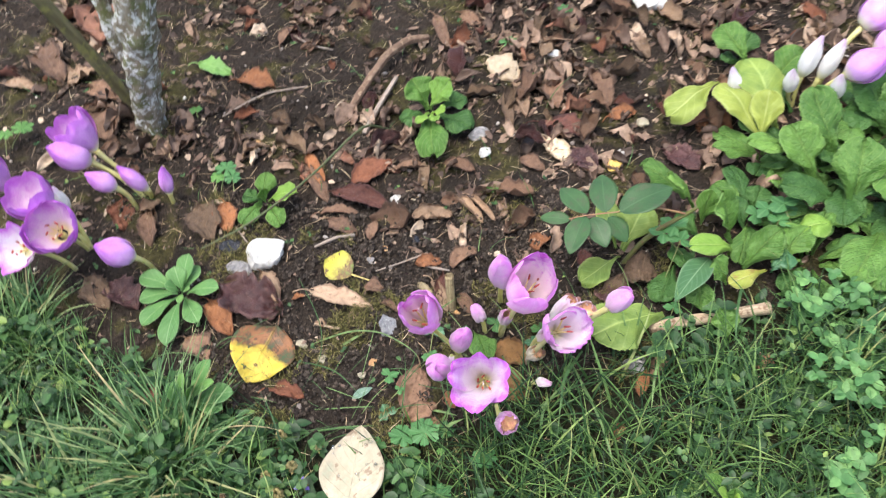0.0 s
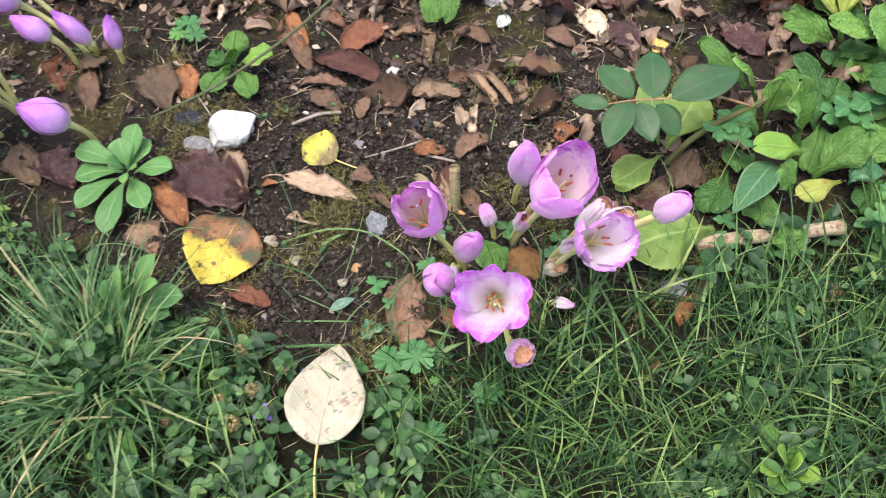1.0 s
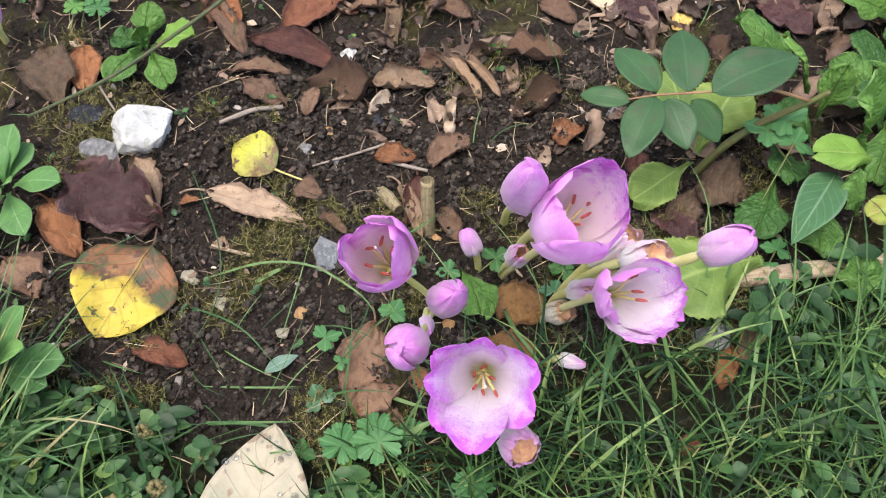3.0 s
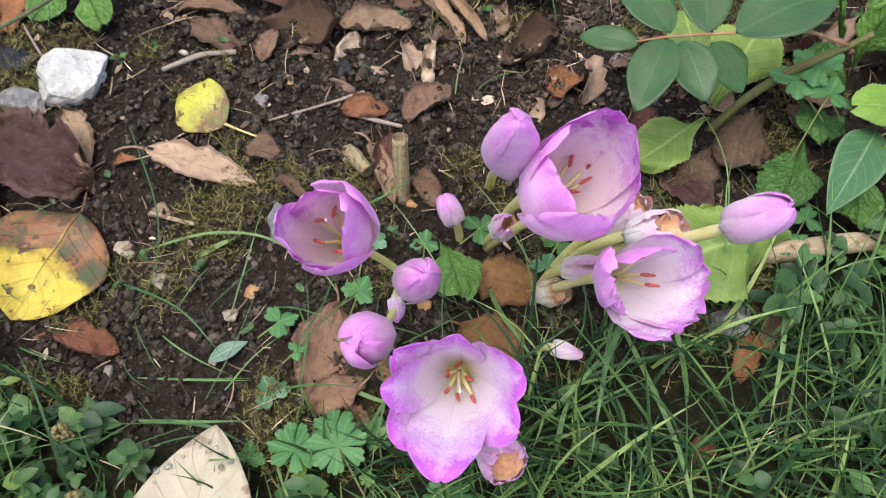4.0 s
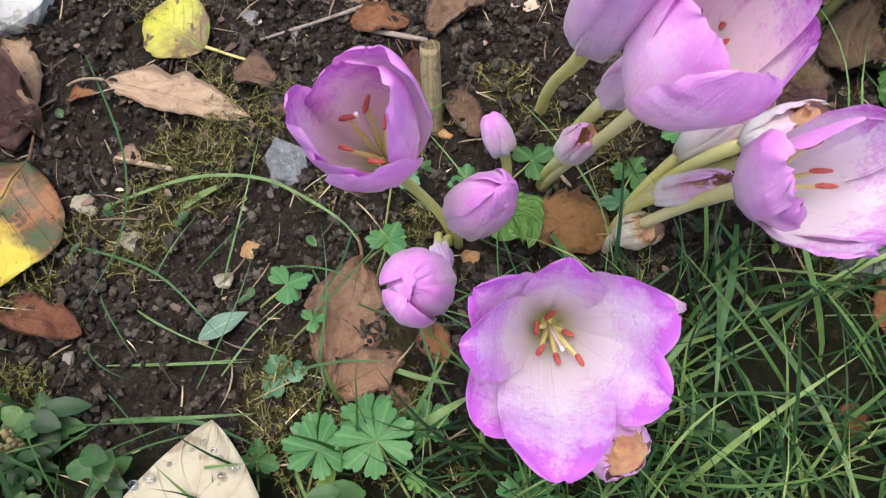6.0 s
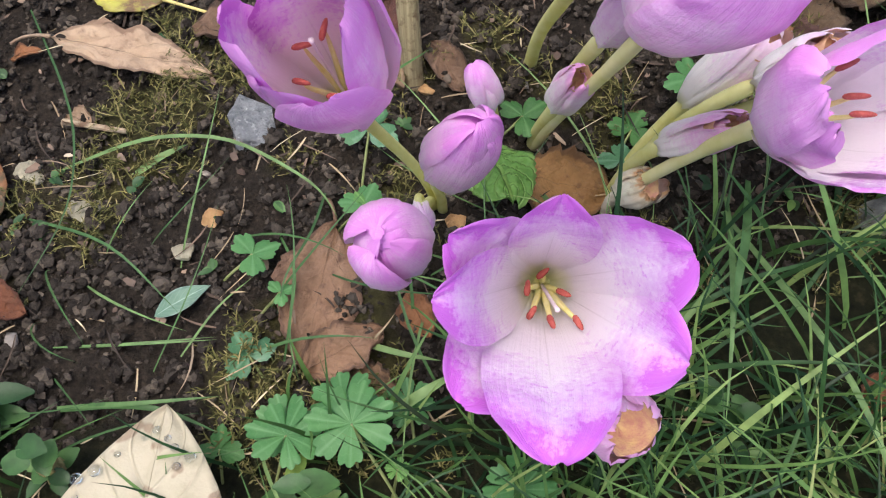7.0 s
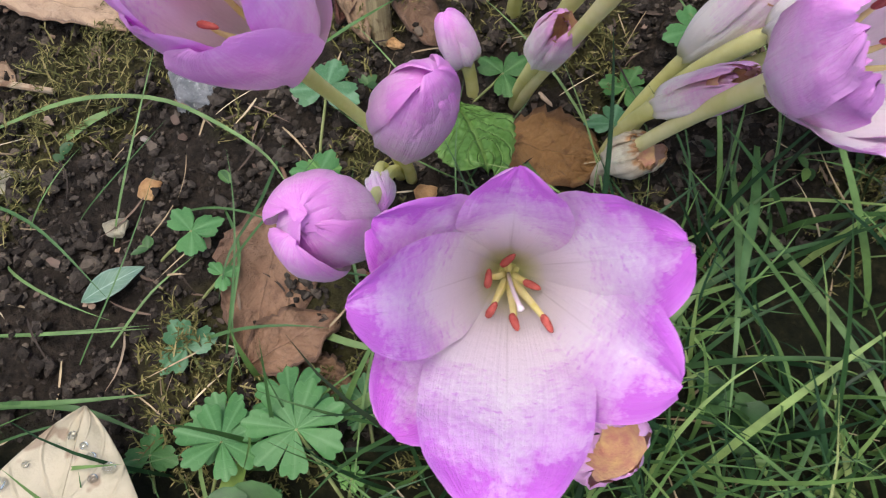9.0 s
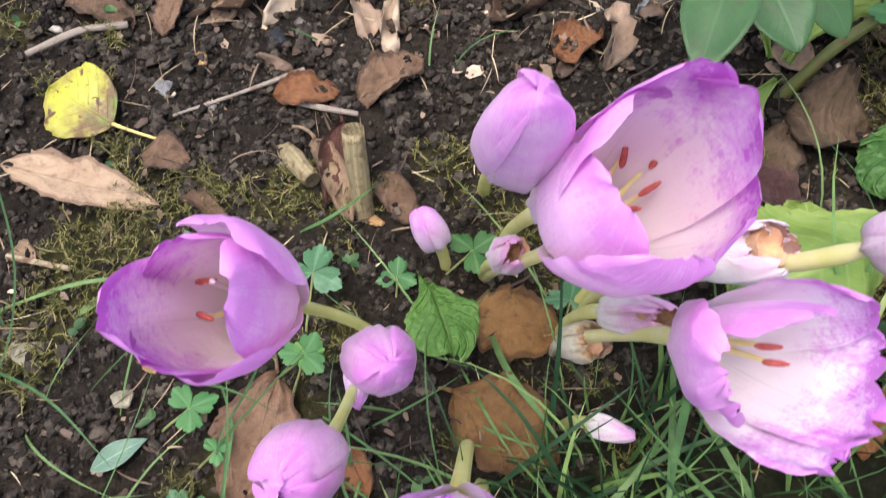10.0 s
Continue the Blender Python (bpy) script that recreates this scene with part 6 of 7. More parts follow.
leaf(p, (0.323, 0.923, 0.03), (0.278, 0.922, 0.1), 0.031, "prim", "greenlight", .2)
leaf(p, (0.332, 0.903, 0.02), (0.338, 0.913, 0.08), 0.029, "prim", "greenlight", .2)
leaf(p, (0.363, 0.874, 0.02), (0.340, 0.887, 0.11), 0.047, "prim", "greenlight", .2)
leaf(p, (0.360, 0.848, 0.02), (0.303, 0.829, 0.07), 0.033, "prim", "lime", .5)
leaf(p, (0.293, 0.841, 0.01), (0.266, 0.776, 0.02), 0.045, "prim", "greendark", .2)
leaf(p, (0.322, 0.820, 0.01), (0.314, 0.758, 0.03), 0.037, "prim", "green", .2)
leaf(p, (0.353, 0.805, 0.02), (0.335, 0.816, 0.06), 0.039, "prim", "green", .3)
leaf(p, (0.292, 0.880, 0.01), (0.302, 0.827, 0.03), 0.035, "prim", "greendark", .2)
leaf(p, (0.332, 0.831, 0.04), (0.275, 0.742, 0.07), 0.035, "lance", "greygreen", .15)
leaf(p, (0.379, 0.829, 0.02), (0.420, 0.857, 0.07), 0.050, "prim", "green", .3)
leaf(p, (0.404, 0.821, 0.03), (0.353, 0.792, 0.04), 0.027, "prim", "yellowing", .1)
leaf(p, (0.410, 0.818, 0.03), (0.427, 0.830, 0.06), 0.037, "prim", "bluegreen", .2)
leaf(p, (0.390, 0.899, 0.01), (0.375, 0.935, 0.04), 0.035, "prim", "greendark", .3)
leaf(p, (0.330, 0.883, 0.01), (0.299, 0.913, 0.03), 0.034, "prim", "greendark", .3)
p = plant("primrose_plant", "dense primrose clump with broad puckered green leaves", "primrose", 0.523, 0.984)
leaf(p, (0.520, 1.005, 0.03), (0.485, 1.075, 0.11), 0.068, "prim", "green", .3)
leaf(p, (0.490, 0.968, 0.03), (0.453, 1.022, 0.09), 0.061, "prim", "green", .3)
leaf(p, (0.487, 1.011, 0.03), (0.398, 1.009, 0.07), 0.040, "prim", "greenlight", .3)
leaf(p, (0.530, 0.926, 0.02), (0.541, 0.987, 0.1), 0.071, "prim", "green", .35)
leaf(p, (0.517, 0.936, 0.02), (0.431, 0.931, 0.07), 0.058, "prim", "greendark", .3)
leaf(p, (0.546, 1.004, 0.02), (0.502, 1.017, 0.05), 0.052, "prim", "greendark", .3)
leaf(p, (0.513, 0.972, 0.02), (0.564, 0.938, 0.06), 0.059, "prim", "greendark", .3)
leaf(p, (0.548, 0.930, 0.01), (0.494, 0.886, 0.04), 0.054, "prim", "green", .3)
leaf(p, (0.536, 0.981, 0.01), (0.509, 0.886, 0.04), 0.054, "prim", "greendark", .3)
leaf(p, (0.566, 0.893, 0.02), (0.498, 0.789, 0.05), 0.059, "prim", "green", .25)
leaf(p, (0.419, 0.835, 0.02), (0.463, 0.878, 0.05), 0.048, "prim", "green", .3)
leaf(p, (0.437, 0.874, 0.03), (0.491, 0.883, 0.05), 0.041, "prim", "lime", .3)
leaf(p, (0.496, 0.929, 0.01), (0.434, 0.911, 0.02), 0.050, "prim", "greendark", .3)
leaf(p, (0.592, 1.004, 0.02), (0.575, 0.881, 0.07), 0.066, "prim", "green", .3)
leaf(p, (0.586, 0.855, 0.02), (0.536, 0.773, 0.05), 0.060, "prim", "green", .3)
p = plant("primrose_plant", "primrose clump with dark green leaves below lilac flowers", "primrose", 0.603, 1.106)
leaf(p, (0.613, 1.069, 0.02), (0.572, 1.127, 0.09), 0.068, "prim", "greendark", .3)
leaf(p, (0.609, 1.081, 0.02), (0.547, 1.087, 0.06), 0.060, "prim", "greendark", .3)
leaf(p, (0.630, 1.069, 0.02), (0.627, 1.124, 0.09), 0.074, "prim", "green", .3)
leaf(p, (0.616, 1.058, 0.02), (0.637, 1.044, 0.09), 0.072, "prim", "green", .3)
leaf(p, (0.602, 1.047, 0.02), (0.621, 0.979, 0.07), 0.070, "prim", "greendark", .3)
leaf(p, (0.593, 1.081, 0.02), (0.522, 1.041, 0.05), 0.053, "prim", "green", .3)
p = plant("primrose_plant", "primrose with large yellowing leaves on brown litter", "primrose", 0.442, 1.090)
leaf(p, (0.381, 1.154, 0.05), (0.302, 1.085, 0.045), 0.058, "prim", "yellow", .25)
leaf(p, (0.430, 1.059, 0.02), (0.374, 1.126, 0.07), 0.059, "prim", "yellow", .3)
leaf(p, (0.434, 1.059, 0.02), (0.441, 1.102, 0.08), 0.048, "prim", "yellow", .3)
leaf(p, (0.458, 1.076, 0.02), (0.428, 1.192, 0.06), 0.078, "prim", "yellowgreen", .3)
leaf(p, (0.437, 1.213, 0.03), (0.397, 1.276, 0.06), 0.054, "prim", "green", .3)
leaf(p, (0.426, 1.226, 0.03), (0.442, 1.258, 0.06), 0.039, "prim", "greendark", .2)
leaf(p, (0.464, 1.179, 0.02), (0.519, 1.219, 0.05), 0.068, "prim", "green", .3)
leaf(p, (0.429, 1.231, 0.02), (0.398, 1.240, 0.03), 0.035, "prim", "greendark", .2)
leaf(p, (0.492, 1.127, 0.01), (0.452, 1.168, 0.03), 0.056, "prim", "greendark", .2)
p = plant("yellowing_leaf_plant", "broad yellow-green toothed leaves spread under a rose shoot", "plant", 0.222, 0.859)
leaf(p, (0.220, 0.850, 0.015), (0.166, 0.803, 0.02), 0.042, "prim", "yellowgreen", .2)
leaf(p, (0.223, 0.857, 0.02), (0.256, 0.916, 0.04), 0.057, "prim", "yellowgreen", .2)
leaf(p, (0.215, 0.861, 0.02), (0.202, 0.939, 0.03), 0.033, "prim", "yellowgreen", .2)
leaf(p, (0.268, 0.752, 0.030), (0.176, 0.708, 0.042), 0.078, "prim", "yellowgreen", .15)
leaf(p, (0.216, 0.744, 0.015), (0.222, 0.772, 0.02), 0.028, "prim", "yellowgreen", .15)
p = plant("violet_leaf_plant", "single round green leaf lying over a dry stick", "weed", 0.346, 0.722)
leaf(p, (0.346, 0.722, 0.012), (0.341, 0.757, 0.040), 0.038, "prim", "green", .2)
p = plant("rosette_plant", "rosette of smooth spoon-shaped pale green leaves on soil", "rosette", -0.381, 0.785)
leaf(p, (-0.377, 0.790, 0.01), (-0.366, 0.823, 0.05), 0.026, "spoon", "pale", .25)
leaf(p, (-0.376, 0.785, 0.015), (-0.386, 0.809, 0.04), 0.029, "spoon", "pale", .25)
leaf(p, (-0.371, 0.785, 0.01), (-0.319, 0.780, 0.03), 0.028, "spoon", "pale", .25)
leaf(p, (-0.373, 0.778, 0.01), (-0.339, 0.732, 0.02), 0.028, "spoon", "pale", .25)
leaf(p, (-0.377, 0.775, 0.01), (-0.375, 0.696, 0.02), 0.028, "spoon", "pale", .25)
leaf(p, (-0.382, 0.778, 0.01), (-0.416, 0.726, 0.02), 0.031, "spoon", "pale", .25)
leaf(p, (-0.384, 0.784, 0.01), (-0.431, 0.766, 0.02), 0.033, "spoon", "pale", .25)
leaf(p, (-0.386, 0.789, 0.01), (-0.436, 0.798, 0.03), 0.031, "spoon", "pale", .25)
leaf(p, (-0.376, 0.788, 0.01), (-0.355, 0.817, 0.03), 0.026, "spoon", "pale", .25)
leaf(p, (-0.378, 0.781, 0.02), (-0.391, 0.776, 0.04), 0.024, "spoon", "pale", .25)
leaf(p, (-0.373, 0.777, 0.02), (-0.362, 0.750, 0.04), 0.011, "spoon", "palelight", .2)
leaf(p, (-0.373, 0.777, 0.02), (-0.355, 0.772, 0.04), 0.011, "spoon", "palelight", .2)
p = plant("daisy_plant", "light green spoon-shaped leaves growing through a grass tuft", "rosette", -0.324, 0.618)
leaf(p, (-0.318, 0.611, 0.02), (-0.282, 0.642, 0.08), 0.023, "spoon", "pale", .2)
leaf(p, (-0.313, 0.607, 0.03), (-0.267, 0.607, 0.09), 0.019, "spoon", "palelight", .2)
leaf(p, (-0.315, 0.607, 0.03), (-0.307, 0.617, 0.09), 0.018, "spoon", "palelight", .2)
leaf(p, (-0.314, 0.607, 0.03), (-0.284, 0.602, 0.1), 0.015, "spoon", "palelight", .2)
leaf(p, (-0.314, 0.610, 0.02), (-0.256, 0.615, 0.05), 0.028, "spoon", "pale", .3)
leaf(p, (-0.314, 0.610, 0.02), (-0.268, 0.597, 0.04), 0.023, "spoon", "pale", .3)
leaf(p, (-0.322, 0.611, 0.02), (-0.337, 0.618, 0.06), 0.023, "spoon", "pale", .3)
p = plant("clover_like_plant", "small round-leaved green weed in damp lawn", "rosette", 0.322, 0.511)
leaf(p, (0.323, 0.512, 0.01), (0.294, 0.535, 0.04), 0.025, "spoon", "green", .2)
leaf(p, (0.320, 0.509, 0.02), (0.301, 0.511, 0.06), 0.016, "spoon", "lime", .2)
leaf(p, (0.323, 0.510, 0.01), (0.291, 0.496, 0.04), 0.017, "spoon", "lime", .2)
leaf(p, (0.322, 0.508, 0.02), (0.321, 0.518, 0.05), 0.019, "spoon", "green", .2)
leaf(p, (0.322, 0.507, 0.02), (0.325, 0.506, 0.05), 0.018, "spoon", "lime", .2)
leaf(p, (0.325, 0.507, 0.01), (0.316, 0.481, 0.04), 0.022, "spoon", "green", .2)
leaf(p, (0.323, 0.505, 0.01), (0.299, 0.479, 0.04), 0.022, "spoon", "green", .2)
leaf(p, (0.328, 0.506, 0.01), (0.345, 0.496, 0.03), 0.022, "spoon", "lime", .2)
p = plant("dock_leaf_plant", "single lance-shaped green leaf among grass", "weed", -0.275, 0.470)
leaf(p, (-0.273, 0.456, 0.0), (-0.273, 0.481, 0.05), 0.016, "lance", "green", .3)
p = plant("slug_leaf", "small pale blue-green leaf lying on crumbly soil", "fallen_leaf", -0.109, 0.638)
leaf(p, (-0.120, 0.633, 0.006), (-0.095, 0.648, 0.009), 0.012, "lance", "bluepale", .1)
lobed_leaf(-0.021, 0.577, 0.035, 0.037, "ger", "green")
lobed_leaf(-0.048, 0.573, 0.03, 0.032, "ger", "green")
lobed_leaf(0.001, 0.591, 0.015, 0.023, "ger", "green")
lobed_leaf(-0.001, 0.506, 0.025, 0.034, "ger", "green")
lobed_leaf(-0.027, 0.590, 0.02, 0.032, "ger", "green")
lobed_leaf(-0.051, 0.580, 0.02, 0.028, "ger", "green")
lobed_leaf(0.048, 0.555, 0.02, 0.032, "ger", "green")
lobed_leaf(-0.027, 0.539, 0.015, 0.028, "ger", "greendark")
lobed_leaf(-0.024, 0.687, 0.02, 0.026, "butter", "green")
lobed_leaf(-0.075, 0.661, 0.015, 0.026, "butter", "green")
lobed_leaf(-0.060, 0.642, 0.015, 0.015, "butter", "green")
lobed_leaf(-0.073, 0.614, 0.008, 0.029, "butter", "bluegreen")
lobed_leaf(0.055, 0.755, 0.015, 0.031, "butter", "greendark")
lobed_leaf(0.106, 0.729, 0.015, 0.028, "butter", "bluegreen")
lobed_leaf(-0.024, 0.730, 0.02, 0.035, "butter", "bluegreen")
lobed_leaf(-0.023, 0.687, 0.02, 0.017, "butter", "greenlight")
lobed_leaf(0.142, 0.768, 0.02, 0.031, "butter", "green")
lobed_leaf(0.114, 0.751, 0.008, 0.030, "butter", "greendark")
p = plant("young_primrose", "small crinkled light green primrose leaf between flower stems", "primrose", 0.028, 0.738)
leaf(p, (0.028, 0.738, 0.012), (0.047, 0.687, 0.040), 0.036, "prim", "green", .3)
lobed_leaf(-0.361, 1.003, 0.02, 0.036, "ger", "green")
lobed_leaf(-0.347, 0.985, 0.02, 0.026, "ger", "green")
lobed_leaf(-0.371, 0.986, 0.02, 0.023, "ger", "greenlight")
lobed_leaf(-0.713, 1.081, 0.03, 0.035, "ger", "greenlight")
lobed_leaf(-0.736, 1.066, 0.03, 0.029, "ger", "greenlight")
lobed_leaf(0.061, 1.303, 0.01, 0.030, "ger", "green")
lobed_leaf(0.288, 0.868, 0.06, 0.041, "butter", "green")
lobed_leaf(0.274, 0.860, 0.055, 0.039, "butter", "green")
lobed_leaf(0.295, 0.849, 0.055, 0.038, "butter", "green")
lobed_leaf(0.413, 0.905, 0.05, 0.039, "butter", "green")
lobed_leaf(0.436, 0.914, 0.05, 0.042, "butter", "green")
lobed_leaf(0.428, 0.890, 0.045, 0.039, "butter", "green")
lobed_leaf(0.269, 0.747, 0.02, 0.027, "butter", "green")
lobed_leaf(0.283, 0.766, 0.02, 0.028, "butter", "green")
lobed_leaf(0.285, 0.743, 0.02, 0.027, "butter", "green")
lobed_leaf(0.045, 0.975, 0.01, 0.020, "ger", "greenlight")
lobed_leaf(0.016, 0.737, 0.01, 0.023, "butter", "green")
lobed_leaf(-0.003, 0.563, 0.015, 0.011, "ger", "greenlight")
lobed_leaf(-0.034, 0.554, 0.01, 0.015, "ger", "green")
lobed_leaf(-0.080, 0.571, 0.01, 0.023, "butter", "greendark")
lobed_leaf(-0.448, 1.142, 0.01, 0.025, "ger", "greenlight")
lobed_leaf(0.406, 0.912, 0.03, 0.041, "butter", "green")
lobed_leaf(0.156, 1.373, 0.02, 0.031, "ger", "green")
lobed_leaf(0.440, 0.918, 0.03, 0.041, "butter", "green")


# ---- loose cover of the ground ----
class Heap:
    """Gathers many small pieces into one mesh."""

    def __init__(self):
        self.v, self.f = [], []

    def add(self, verts, faces):
        o = len(self.v)
        self.v += verts
        self.f += [tuple(o + a for a in f) for f in faces]

    def build(self, name, mat, label, category, flat=False):
        me = smooth_mesh(name, self.v, self.f, None, (mat,), flat=flat)
        return tagged(new(name, me), label, category, kind="stuff")


def strip(rng, x, y, z, heading, length, width, start, end, segments=6, fold=0.35, swing=0.5):
    """A grass blade: start and end are its angles from the vertical."""
    verts, faces = [], []
    p = Vector((x, y, z))
    step = length / segments
    for i in range(segments + 1):
        t = i / segments
        a = start + (end - start) * t ** 0.8
        h = heading + swing * t
        d = Vector((math.cos(h) * math.sin(a), math.sin(h) * math.sin(a), math.cos(a)))
        side = Vector((-math.sin(h), math.cos(h), 0))
        w = width / 2 * (min(1.0, 0.55 + 2.2 * t) * (1 - t ** 2.6) + 0.02)
        up = side.cross(d)
        verts += [tuple(p - side * w), tuple(p + up * w * fold), tuple(p + side * w)]
        if i:
            b = (i - 1) * 3
            faces += [(b, b + 1, b + 4, b + 3), (b + 1, b + 2, b + 5, b + 4)]
        p = p + d * step
    return verts, faces


def little_leaf(rng, base, heading, pitch, length, width, bend=0.25):
    """A small weed leaf: a folded oval."""
    verts, faces = [], []
    f = Vector((math.cos(heading) * math.cos(pitch), math.sin(heading) * math.cos(pitch), math.sin(pitch)))
    s = Vector((-math.sin(heading), math.cos(heading), 0))
    u = s.cross(f) * -1
    for j in range(5):
        t = j / 4
        w = width / 2 * max(0.08, math.sin(math.pi * (0.04 + 0.94 * t ** 0.9)) ** 0.7)
        c = Vector(base) + f * length * t - Vector((0, 0, 1)) * bend * length * t * t
        for q in (-1, 0, 1):
            verts.append(tuple(c + s * w * q + u * w * (0.35 * abs(q) - 0.1)))
        if j:
            b = (j - 1) * 3
            faces += [(b + i, b + i + 1, b + i + 4, b + i + 3) for i in range(2)]
    return verts, faces


def scrap(rng, x, y, z, size):
    """A torn bit of leaf or bark: an uneven, bent little plate."""
    n = rng.randint(5, 7)
    a0, long = rng.uniform(0, 6.283), rng.uniform(1.0, 2.6)
    ca, sa = math.cos(a0), math.sin(a0)
    tx, ty, bend = rng.uniform(-0.35, 0.35), rng.uniform(-0.35, 0.35), rng.uniform(-0.5, 0.7)
    verts = [(x, y, z)]
    for i in range(n):
        t = 6.283 * (i + rng.uniform(-0.25, 0.25)) / n
        r = size * 0.5 * rng.uniform(0.6, 1.1)
        px, py = r * math.cos(t) * long, r * math.sin(t)
        verts.append((x + px * ca - py * sa, y + px * sa + py * ca, z + px * tx + py * ty + bend * py * py / size + rng.uniform(-0.08, 0.08) * size))
    faces = [(0, 1 + i, 1 + (i + 1) % n) for i in range(n)]
    low = len(verts)
    verts += [(p[0], p[1], p[2] - 0.0006) for p in verts]
    faces += [(low, low + 1 + (i + 1) % n, low + 1 + i) for i in range(n)]
    return verts, faces


def lawn_grass():
    rng = random.Random(11)
    h = Heap()
    made = 0
    while made < 15500:
        x, y = rng.uniform(-1.05, 0.95), rng.uniform(0.30, 1.0)
        d = edge(x) - y
        if d < -0.02 or rng.random() > min(1.0, 0.35 + d / 0.06):
            continue
        if math.hypot((x - 0.21) / 0.085, (y - 0.64) / 0.035) < 1 and rng.random() < 0.75 or 0.0 < x < 0.34 and 0.40 < y and rng.random() < 0.08 or -0.30 < x < 0.02 and rng.random() < 0.55 or x < -0.30 and rng.random() < 0.55 or math.hypot((x + 0.10) / 0.062, (y - 0.53) / 0.085) < 1 and rng.random() < 0.9:
            continue
        if 0.22 < x < 0.43 and y > 0.700 + (x - 0.25) * 0.2 and rng.random() < 0.85:
            continue
        made += 1
        long = rng.random() < 0.12
        L = rng.uniform(0.08, 0.14) if long else rng.uniform(0.025, 0.085)
        v, f = strip(rng, x, y, gz(x, y) - 0.002, rng.uniform(0, 6.283), L, rng.uniform(0.0009, 0.0027), rng.uniform(0.05, 0.6), rng.uniform(0.5, 1.75), 6, 0.35, rng.uniform(-1.2, 1.2))
        h.add(v, f)
    for _ in range(330):
        x, y = rng.uniform(0.05, 0.75), rng.uniform(0.36, 0.72)
        if edge(x) < y:
            continue
        v, f = strip(rng, x, y, gz(x, y) - 0.002, rng.uniform(-0.9, 2.8), rng.uniform(0.04, 0.12), rng.uniform(0.0020, 0.0040), rng.uniform(0.2, 0.8), rng.uniform(0.9, 1.6), 7, 0.35, rng.uniform(-0.5, 0.5))
        h.add(v, f)
    h.build("lawn_grass", "grass", "damp uncut green lawn grass with fine long blades", "grass")


def grass_tuft():
    rng = random.Random(12)
    h = Heap()
    for cx, cy, n, spread, lo, hi in ((-0.332, 0.540, 210, 0.042, 0.07, 0.18), (-0.60, 0.70, 170, 0.06, 0.06, 0.15), (-0.44, 0.48, 110, 0.06, 0.06, 0.14)):
        for _ in range(n):
            a = rng.uniform(0, 6.283)
            r = spread * math.sqrt(rng.random())
            x, y = cx + r * math.cos(a), cy + r * math.sin(a)
            lean = rng.uniform(0.1, 0.8)
            v, f = strip(rng, x, y, gz(x, y) - 0.002, a + rng.uniform(-1.4, 1.4), rng.uniform(lo, hi), rng.uniform(0.0014, 0.0040), lean, lean + rng.uniform(0.4, 1.1), 7, 0.4, rng.uniform(-0.4, 0.4))
            h.add(v, f)
    h.build("grass_tuft", "tuft_grass", "thick tufts of long arching grass blades", "grass")


def ribbon(h, width, *points):
    """One long blade that follows the given line."""
    line = [Vector(p) + Vector((0, 0, gz(p[0], p[1]))) for p in points]
    fine = []
    for i in range(len(line) - 1):
        fine += [line[i].lerp(line[i + 1], s / 5) for s in range(5)]
    fine.append(line[-1])
    for _ in range(4):
        fine = [fine[0]] + [(fine[i - 1] + fine[i] * 2 + fine[i + 1]) / 4 for i in range(1, len(fine) - 1)] + [fine[-1]]
    verts, faces = [], []
    for i, p in enumerate(fine):
        t = i / (len(fine) - 1)
        d = (fine[min(i + 1, len(fine) - 1)] - fine[max(i - 1, 0)]).normalized()
        side = d.cross(Vector((0, 0, 1))).normalized()
        w = width / 2 * (min(1.0, 0.6 + 2 * t) * (1 - t ** 3) + 0.03)
        verts += [tuple(p - side * w), tuple(p - Vector((0, 0, w * 0.4))), tuple(p + side * w)]
        if i:
            k = (i - 1) * 3
            faces += [(k, k + 1, k + 4, k + 3), (k + 1, k + 2, k + 5, k + 4)]
    h.add(verts, faces)


